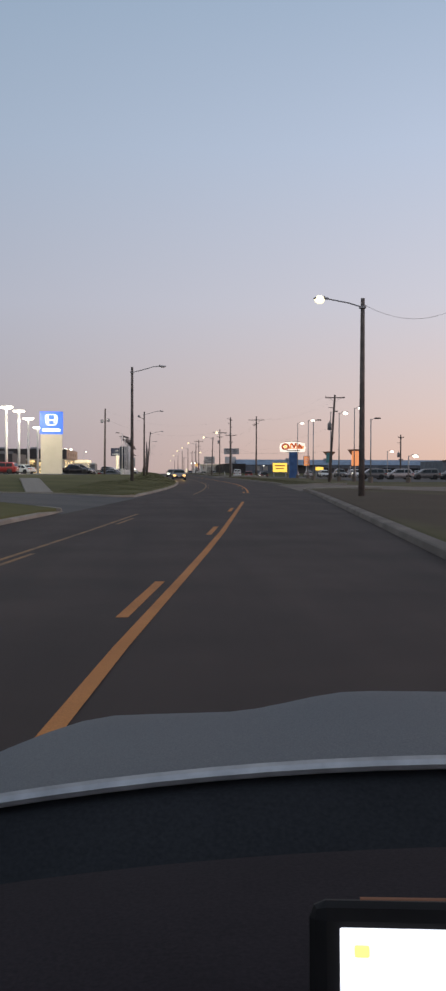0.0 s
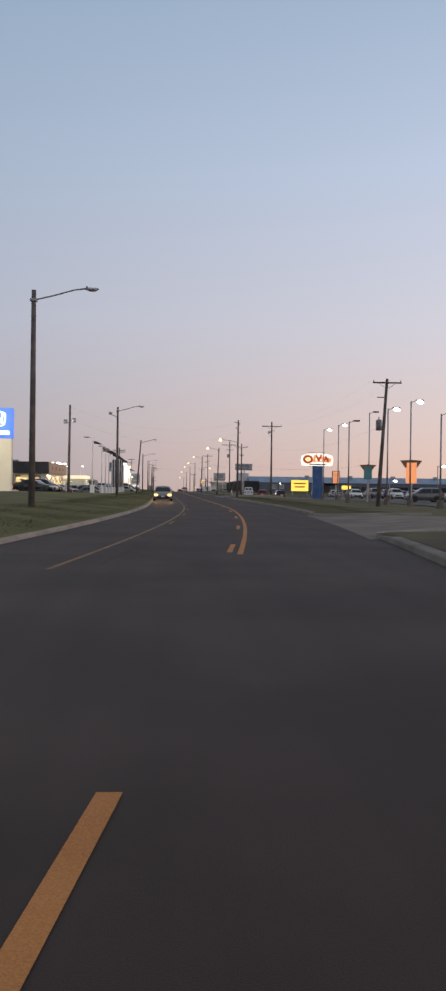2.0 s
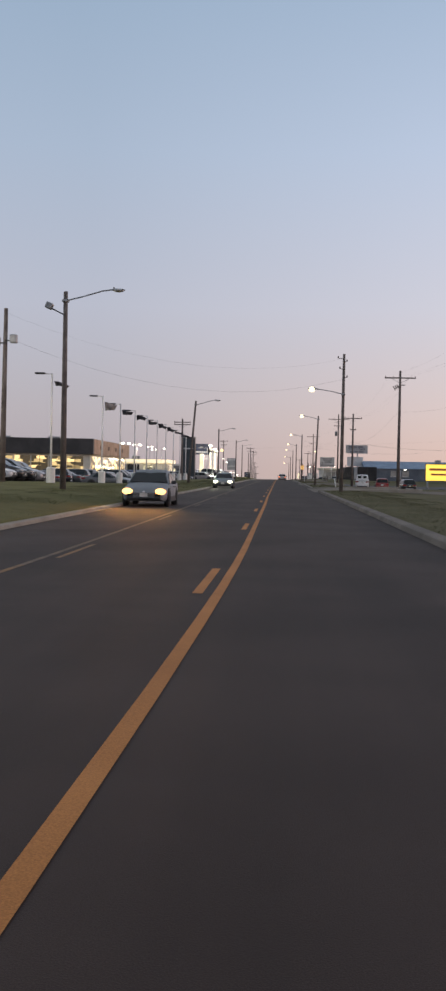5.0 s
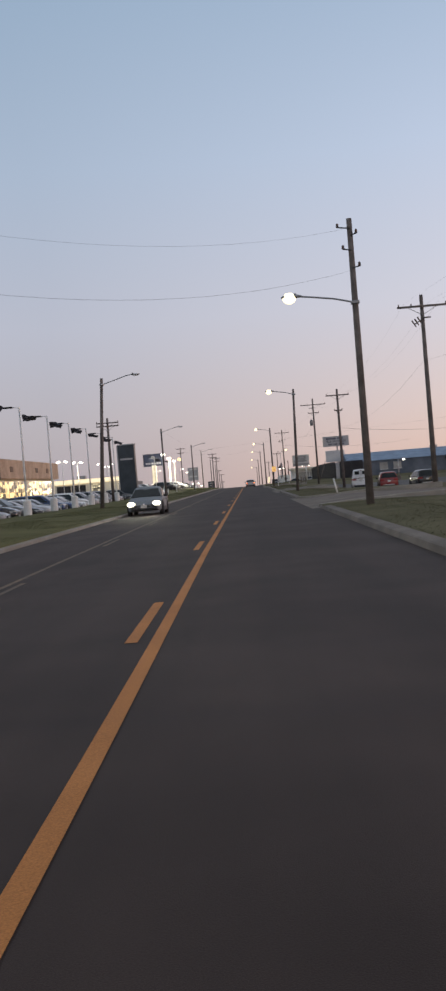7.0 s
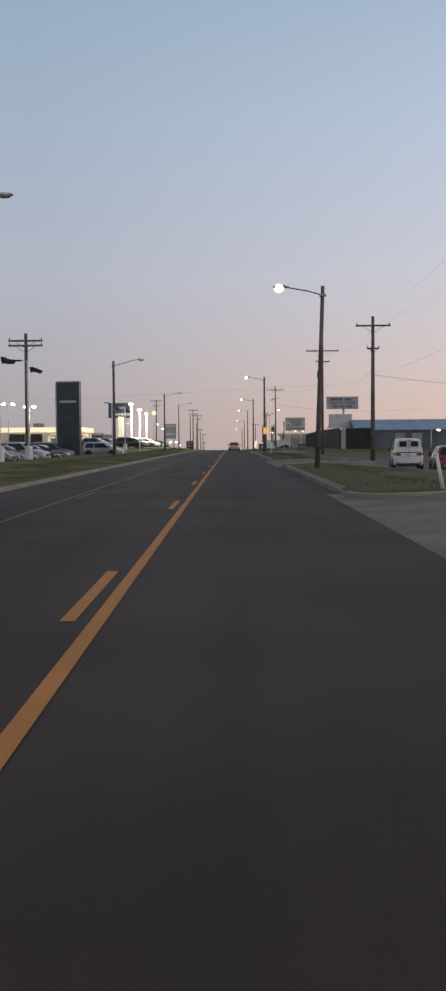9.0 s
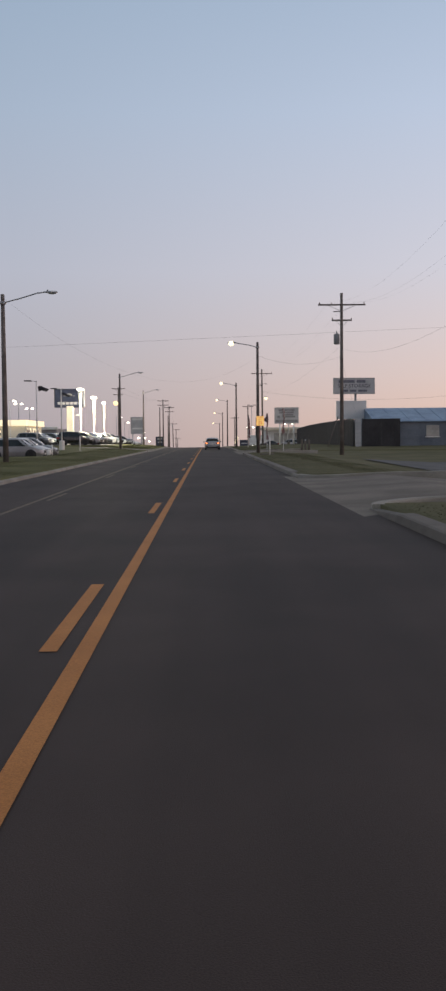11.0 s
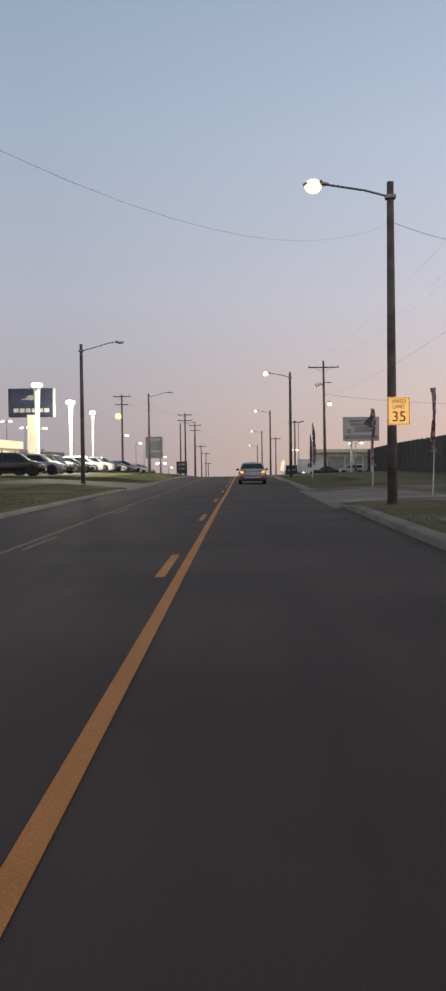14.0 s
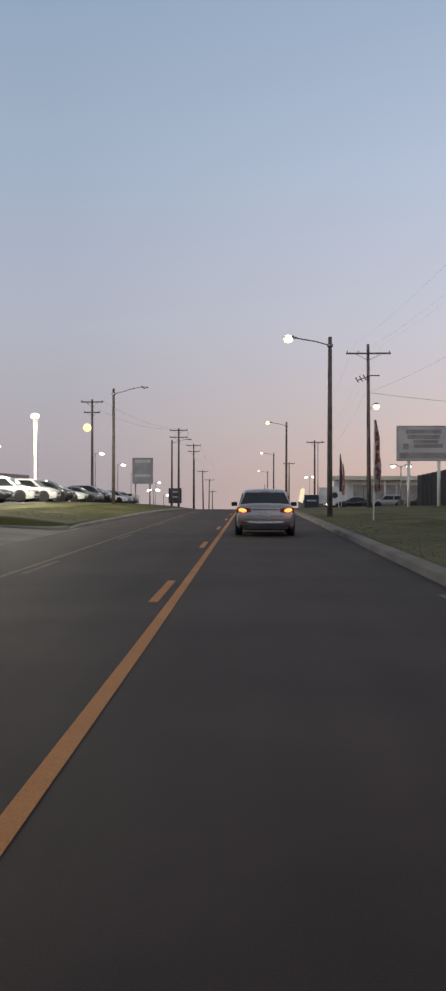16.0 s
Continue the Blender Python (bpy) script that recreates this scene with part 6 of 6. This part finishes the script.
    for s in (-1, 1):
        bm = bmesh.new()
        loft(bm, [[(s * hw * a, -hl + c - 0.02, zt - e), (s * hw * a, -hl + c - 0.02, zt + e), (s * hw * a, -hl + c + 0.12, zt + e), (s * hw * a, -hl + c + 0.12, zt - e)]
                  for a, c, e in ((0.50, -0.004, 0.055), (0.70, 0.002, 0.075), (0.86, 0.03, 0.085), (0.955, 0.12, 0.08), (0.985, 0.30, 0.045))])
        tl = part("tail_lamp", bm, LENS_RED, th, "red tail lamp")
        if tails:
            bm = bmesh.new()
            bmesh.ops.create_uvsphere(bm, u_segments=14, v_segments=8, radius=1.0)
            bmesh.ops.transform(bm, matrix=Matrix.Translation((s * hw * 0.77, -hl + 0.0, zt)) @ Matrix.Rotation(-s * 0.15, 4, "Y") @ Matrix.Diagonal((0.135, 0.05, 0.062, 1)), verts=bm.verts[:])
            part("tail_glow", bm, tails, tl, "glowing red lamp", smooth=True)
        bm = bmesh.new()
        loft(bm, [[(s * hw * a, hl - c + 0.02, zh_ - e), (s * hw * a, hl - c + 0.02, zh_ + e), (s * hw * a, hl - c - 0.14, zh_ + e), (s * hw * a, hl - c - 0.14, zh_ - e)]
                  for a, c, e in ((0.52, 0.02, 0.05), (0.70, 0.06, 0.075), (0.84, 0.14, 0.075), (0.93, 0.32, 0.06))])
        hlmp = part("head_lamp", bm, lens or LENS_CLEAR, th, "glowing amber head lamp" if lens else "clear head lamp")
        if heads:
            bm = bmesh.new()
            bmesh.ops.create_uvsphere(bm, u_segments=12, v_segments=8, radius=0.17)
            bmesh.ops.transform(bm, matrix=Matrix.Translation((s * hw * 0.72, hl - 0.05, zh_ + 0.03)) @ Matrix.Diagonal((1.25, 0.6, 0.74, 1)), verts=bm.verts[:])
            part("beam", bm, heads, hlmp, "glowing head lamp", smooth=True)
    gr = part("grille", one_box((0, hl - 0.01, hood - 0.40), (W * 0.50, 0.06, 0.2), 0.03), PLASTIC, th)
    for k in range(4 if fine_parts else 1):
        part("grille_bar", one_box((0, hl + 0.022, hood - 0.475 + 0.05 * k), (W * 0.46, 0.02, 0.014), 0.004), CHROME, gr)
    part("badge", lathe(bmesh.new(), [(0.0, hl + 0.02), (0.06, hl + 0.02), (0.06, hl + 0.035), (0.0, hl + 0.04)], (0, 0, 0), 14), CHROME, gr).matrix_local = pose(0, 0, hood - 0.29, -90, 0, 0)
    if fine_parts:
        part("lower_grille", one_box((0, hl - 0.005, 0.40), (W * 0.52, 0.06, 0.12), 0.02), PLASTIC, th, "dark lower air intake")
        for s in (-1, 1):
            part("fog_lamp", one_box((s * W * 0.36, hl - 0.07, 0.42), (0.16, 0.1, 0.08), 0.03), LENS_CLEAR, th)
            part("wiper", pipe(bmesh.new(), [(s * 0.05, f0 + 0.075, belt + 0.05), (s * 0.62, f0 + 0.055, belt + 0.075)], 0.012, 5), PLASTIC, th)
        part("roof_aerial", tube(bmesh.new(), (0, b1 + 0.2, zr + 0.01), (0, b1 + 0.05, zr + 0.16), 0.01, 0.006, 6), PLASTIC, th)
        if style == "suv":
            for s in (-1, 1):
                part("roof_rail", pipe(bmesh.new(), [(s * wt_ * 0.88, b1 + 0.15, zr - 0.01), (s * wt_ * 0.9, b1 + 0.35, zr + 0.06), (s * wt_ * 0.9, f1 - 0.45, zr + 0.06), (s * wt_ * 0.88, f1 - 0.2, zr - 0.02)], 0.02, 6), DARKMETAL, th)
    part("front_plate", one_box((0, hl + 0.03, 0.47), (0.31, 0.02, 0.15), 0.005), PLATE, th, "pale number plate")
    part("rear_bumper", one_box((0, -hl + 0.02, 0.29), (W * 0.76, 0.17, 0.20), 0.05), PLASTIC, th, "dark lower rear bumper")
    part("front_bumper", one_box((0, hl - 0.04, 0.36), (W * 0.74, 0.12, 0.16), 0.05), PLASTIC, th, "dark lower front bumper")
    # white paint on the lip stands in for the shine the bumper catches
    lip = [(W * 0.42 * q / 8, -hl - 0.01 + 0.10 * abs(q / 8) ** 3, 0.43 + 0.05 * abs(q / 8) ** 2.5) for q in range(-8, 9)]
    part("bumper_strip", pipe(bmesh.new(), lip, 0.03, 8), PAINTS["white"], th, "bright bumper lip with its shine painted white", smooth=True)
    part("number_plate", one_box((0, -hl - 0.015, deck - 0.28), (0.31, 0.03, 0.16), 0.005), PLATE, th, "pale number plate")
    if fine_parts:
        part("boot_seam", one_box((0, -hl + 0.015, deck - 0.36), (W * 0.62, 0.05, 0.012), 0.002), PLASTIC, th)
        part("high_stop_lamp", one_box((0, b1 - 0.06, zr - 0.085), (0.3, 0.05, 0.03), 0.008), LENS_RED, th)
        for s in (-1, 1):
            part("rear_reflector", one_box((s * W * 0.37, -hl - 0.03, 0.44), (0.16, 0.03, 0.04), 0.008), LENS_RED, th)
            part("exhaust", tube(bmesh.new(), (s * W * 0.3, -hl - 0.03, 0.24), (s * W * 0.3, -hl + 0.15, 0.24), 0.035, n=10), CHROME, th)
    part("boot_trim", one_box((0, -hl + 0.0, deck - 0.14), (W * 0.42, 0.05, 0.035), 0.01), CHROME, th)
    if style == "pickup":
        part("cargo_bed", one_box((0, -hl + 0.95, deck - 0.16), (W * 0.82, 1.6, 0.3), 0.02), PLASTIC, th)
    return th


def repaint(th, paint):
    for ch in th.children:
        if ch.name.startswith("body"):
            ch.material_slots[0].link = "OBJECT"
            ch.material_slots[0].material = paint
    return th


# the car ahead, stopped in the lane near the crest
vehicle("sedan", PAINTS["silver"], "silver sedan with glowing tail lamps standing in the lane", (1.47, 343.3 + 2.39, 0.0), 0, tails=TAIL_ON)
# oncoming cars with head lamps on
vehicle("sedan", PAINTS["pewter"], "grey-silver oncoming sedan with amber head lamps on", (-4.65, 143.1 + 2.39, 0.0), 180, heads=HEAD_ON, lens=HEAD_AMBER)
vehicle("sedan", PAINTS["pewter"], "grey-silver oncoming sedan with white head lamps on", (-4.45, 195.6 + 2.4, 0.0), 180, heads=HEAD_COOL)
vehicle("pickup", PAINTS["red"], "red pickup with tail lamps lit far ahead", (1.6, 452.0, drop(452.0)), 0, tails=TAIL_ON, name="pickup", cat="pickup")

suv0 = vehicle("suv", PAINTS["black"], "black crossover parked nose to the street", (-16.3, 366.0, ground_z(-16.3, 366.0) + 0.055), -106, group="cars parked on the dealer lots", fine_parts=False)
sed0 = vehicle("sedan", PAINTS["grey"], "dark grey sedan parked on the dealer lot", (-15.8, 200.0, ground_z(-15.8, 200.0) + 0.055), -90, group="cars parked on the dealer lots", fine_parts=False)
names = {"white": "white", "silver": "silver", "black": "black", "grey": "dark grey", "red": "red", "blue": "dark blue"}
rng = random.Random(11)


def park(style, colour, x, y, turn, where):
    src = suv0 if style == "suv" else sed0
    ob = copy_thing(src, pose(x, y, ground_z(x, y) + 0.055, 0, 0, turn))
    repaint(ob, PAINTS[colour])
    return tagged(ob, "%s %s parked %s" % (names[colour], "crossover" if style == "suv" else "sedan", where), "car")


for k in range(1, 30):                      # front row behind the masts
    y = 200.0 + 3.15 * k
    if 281 < y < 289 or y > 290:
        continue
    park(rng.choice(("suv", "sedan", "sedan")), rng.choice(("grey", "black", "grey", "silver", "blue", "white", "black")), -16.4 + rng.uniform(-0.3, 0.3), y, -90 + rng.uniform(-3, 3), "on the dealer lot behind the masts")
for k in range(9):
    park(rng.choice(("suv", "sedan")), rng.choice(("grey", "black", "white", "silver")), -24.0, 206 + 5.5 * k, 90, "in the second row of the dealer lot")
for k in range(1, 12):                      # raised lot by the light columns
    y = 366.0 + 7.2 * k
    c = rng.choice(("white", "white", "black", "black", "silver", "grey"))
    park(rng.choice(("suv", "suv", "sedan")), ("black", "white", "white", "black", "white")[k - 1] if k < 6 else c, -15.9 + rng.uniform(-0.3, 0.3), y, -87 + rng.uniform(-6, 6), "nose to the street on the raised lot")
park("suv", "black", -16.2, 350.6, -84, "nose to the street on the raised lot")
park("suv", "silver", -16.1, 358.3, -88, "nose to the street on the raised lot")
for k in range(15):
    park(rng.choice(("suv", "sedan")), rng.choice(("white", "black", "grey", "white", "red")), -23.0 + rng.uniform(-0.5, 0.5), 361 + 5.2 * k, -96, "in the second row of the raised lot")
for k in range(7):                          # forecourt by the blue sign
    park(rng.choice(("suv", "sedan")), rng.choice(("black", "grey", "silver", "white")), -20.5, 168.5 + 3.1 * k, -90, "on the showroom forecourt")
for y, c in ((299.5, "silver"), (302.9, "white"), (306.0, "grey")):
    park("suv", c, -14.2, y, -90 + rng.uniform(-4, 4), "at the corner of the dealer lot")
park("suv", "red", -30.6, 157.0, 80, "on the showroom forecourt")
park("sedan", "white", -29.2, 168.0, 60, "on the showroom forecourt")
park("suv", "black", -33.0, 150.0, 75, "on the showroom forecourt")
for k in range(9):                          # restaurant lot
    park(rng.choice(("suv", "sedan")), rng.choice(("white", "silver", "grey", "white", "black")), 26.5 + 3.2 * k, 206.0 + rng.uniform(-0.4, 0.4), 180 + rng.uniform(-4, 4), "on the restaurant lot")
for k in range(6):
    park(rng.choice(("suv", "sedan")), rng.choice(("white", "silver", "grey", "blue")), 24.0 + 3.3 * k, 232.0, 0, "on the restaurant lot")
for k in range(4):
    park("suv", rng.choice(("white", "silver", "grey")), 27.0 + 4.4 * k, 165.0, 90, "on the restaurant lot")
vehicle("van", PAINTS["white"], "small white panel van parked before the workshop", (12.5, 247.5, ground_z(12.5, 247.5) + 0.055), -6, name="van", cat="van")
park("suv", "red", 15.2, 247.5, -4, "before the workshop")
park("suv", "black", 18.7, 247.5, 4, "before the workshop")
for style, c, x in (("sedan", "black", 14.8), ("suv", "silver", 19.4), ("suv", "black", 24.2), ("sedan", "grey", 29.5)):
    park(style, c, x, 448.0, 90 + rng.uniform(-4, 4), "before the far store")

# head lamps of the oncoming cars shine along the street
for x, y, col, en in ((-4.65, 142.8, (1.0, 0.46, 0.12), 360), (-4.45, 195.3, (1.0, 0.92, 0.7), 110)):
    for sx in (-0.66, 0.66):
        ld = bpy.data.lights.new("head_lamp_beam", "SPOT")
        ld.energy, ld.color, ld.spot_size, ld.spot_blend, ld.shadow_soft_size = en, col, radians(50), 0.8, 0.1
        new("head_lamp_beam", ld).matrix_world = look((x + sx, y - 0.15, 0.75), (x + sx, y - 14, 0.0))


# ------------------------------------------------------------------ the silver car at the start of the street, open above its dashboard
own = thing("front_car", "silver car with long bonnet, dark dashboard and lit display", "car", (-8.81, 4.3, 0.0), -6.58)
CX = 0.30


def bonnet_z(x, u):
    t = min(1.0, max(0.0, (u - 1.12) / 0.83))
    d = abs(x - CX)
    k = min(1.0, max(0.0, (d - 0.12) / 0.26))
    shoulder = 0.040 * k * k * (3 - 2 * k) + 0.26 * max(0.0, d - 0.60) + 0.9 * max(0.0, d - 0.62) ** 2
    return 1.07 - 0.085 * t - 0.22 * max(0.0, t - 0.7) ** 2 - (1 - t) * 0.12 * d * d - t * shoulder


bm = bmesh.new()
rows = []
for i in range(19):
    t = i / 18
    row = []
    for j in range(33):
        d = -0.84 + 1.68 * j / 32
        bow = 0.16 * d * d
        u = 1.12 - bow * 0.6 + (0.83 - bow * 1.6) * t
        row.append(bm.verts.new((CX + d, u, bonnet_z(CX + d, u + bow))))
    rows.append(row)
for a, b in zip(rows, rows[1:]):
    for k in range(32):
        bm.faces.new((a[k], a[k + 1], b[k + 1], b[k]))
bmesh.ops.solidify(bm, geom=bm.faces[:], thickness=0.02)
bmesh.ops.recalc_face_normals(bm, faces=bm.faces[:])
bonnet = part("bonnet", bm, PAINTS["pewter"], own, "silver bonnet with two creases", smooth=True)
# rear lip of the bonnet and the dark cowl under the windscreen
lip = [(CX + d, 1.12 - 0.6 * 0.16 * d * d - 0.012, bonnet_z(CX + d, 1.12) + 0.004) for d in [-0.84 + 0.06 * k for k in range(29)]]
# highlight along the lip, made as a strip in bright paint
part("bonnet_edge", pipe(bmesh.new(), lip, 0.008, 8), EDGE_SHINE, bonnet, "shine along the bonnet edge as a bright strip", smooth=True)


def sweep_across(prof, wide, name, mat, label, smooth=True):
    """A trim shape given from front to back as (forward, up), bowed across the car."""
    rings = []
    for k in range(29):
        d = -wide + 2 * wide * k / 28
        rings.append([(CX + d, u - 0.09 * d * d, z - 0.12 * d * d) for u, z in prof])
    return part(name, loft(bmesh.new(), rings), mat, own, label, smooth)


sweep_across([(1.15, 1.056), (1.10, 1.056), (1.0, 1.0), (0.9, 0.995), (0.86, 1.0), (0.86, 0.80), (1.14, 0.80)], 0.87, "cowl", COWL, "dark cowl below the windscreen")
sweep_across([(0.865, 1.062), (0.85, 1.078), (0.80, 1.082), (0.68, 1.088), (0.52, 1.090), (0.40, 1.07), (0.36, 1.0), (0.36, 0.80), (0.85, 0.80)], 0.78, "dashboard", DASH, "dark grained dashboard top")
disp = part("display", one_box((0.168, 0.545, 1.078), (0.29, 0.022, 0.15), 0.009, Matrix.Rotation(radians(-12), 4, "X")), BEZEL, own, "black display housing")
part("screen", one_box((0.174, 0.531, 1.077), (0.270, 0.004, 0.134), 0.001, Matrix.Rotation(radians(-12), 4, "X")), SCREEN_ON, disp, "bright white display picture")
part("screen_band", one_box((0.19, 0.5305, 1.034), (0.22, 0.004, 0.022), 0.001, Matrix.Rotation(radians(-12), 4, "X")), SCREEN_BLUE, disp, "blue band of the display picture")
part("screen_mark", one_box((0.049, 0.5225, 1.1405), (0.008, 0.003, 0.006), 0.001, Matrix.Rotation(radians(-12), 4, "X")), SCREEN_YELLOW, disp, "yellow mark on the display")
part("display_trim", pipe(bmesh.new(), [(0.05, 0.546, 1.1585), (0.17, 0.546, 1.1592), (0.30, 0.546, 1.1585)], 0.0009, 8), UMBER, disp, "thin brown trim along the display top")
# lower body, wheels and nose
bm = bmesh.new()
rings = []
for u, w, lo, hi in ((-2.3, 0.80, 0.40, 0.70), (-2.15, 0.88, 0.26, 0.74), (-1.2, 0.91, 0.2, 0.76), (0.3, 0.91, 0.2, 0.76), (1.1, 0.91, 0.2, 0.78), (1.9, 0.88, 0.22, 0.72), (2.25, 0.8, 0.26, 0.62), (2.4, 0.66, 0.36, 0.5)):
    rings.append([(CX - w * 0.94, u, lo), (CX - w, u, (lo + hi) / 2), (CX - w * 0.97, u, hi), (CX + w * 0.97, u, hi), (CX + w, u, (lo + hi) / 2), (CX + w * 0.94, u, lo)])
part("lower_body", loft(bm, rings), PAINTS["pewter"], own, "silver lower body")
for s in (-1, 1):
    for u in (1.45, -1.3):
        wh = part("wheel", lathe(bmesh.new(), [(0.2, -0.1), (0.3, -0.1), (0.33, -0.06), (0.33, 0.06), (0.3, 0.1), (0.2, 0.1)], (0, 0, 0), 22), RUBBER, own, "black tyre", smooth=True)
        wh.matrix_local = pose(CX + s * 0.83, u, 0.33, 0, 90, 0)
        part("rim", lathe(bmesh.new(), [(0.2, -0.09), (0.205, 0.105), (0.12, 0.085)], (0, 0, 0), 16), ALLOY, wh)
    part("seat", one_box((CX + s * 0.38, -0.35, 0.92), (0.5, 0.55, 0.24), 0.07), DASH, own, "dark car seat")

# ------------------------------------------------------------------ mown grass along both kerbs
rngg = np.random.default_rng(4)


def grass_verge(name, o0, o1, y0, y1, count, label):
    """Short blades, one triangle each."""
    o = rngg.uniform(o0, o1, count)
    y = rngg.uniform(y0, y1, count)
    ang = rngg.uniform(0, 2 * np.pi, count)
    h = rngg.uniform(0.0, 0.022, count)
    co, fa = [], []
    for k in range(count):
        if any(a - 0.3 < y[k] < b + 0.3 for a, b in (DRIVES_R if o0 > 0 else DRIVES_L)):
            continue
        x = line_x(y[k]) + o[k]
        z = ground_z(x, y[k]) - 0.006
        dx, dy = 0.02 * math.cos(ang[k]), 0.02 * math.sin(ang[k])
        n = len(co)
        co += [(x - dx, y[k] - dy, z), (x + dx, y[k] + dy, z), (x + dy * 3.0, y[k] - dx * 3.0, z + h[k] * 0.6 + 0.012)]
        fa.append((n, n + 1, n + 2))
    me = bpy.data.meshes.new(name)
    me.from_pydata(co, [], fa)
    me.materials.append(BLADE if o0 > 0 else LAWN)
    return tagged(new(name, me), label, "grass", kind="stuff")


grass_verge("grass_verge", 4.15, 9.0, 72.0, 370.0, 130000, "short uneven dry green grass blades along the kerb")
grass_verge("grass_verge", -10.5, -5.95, 56.0, 400.0, 120000, "short uneven green grass blades on the bank")
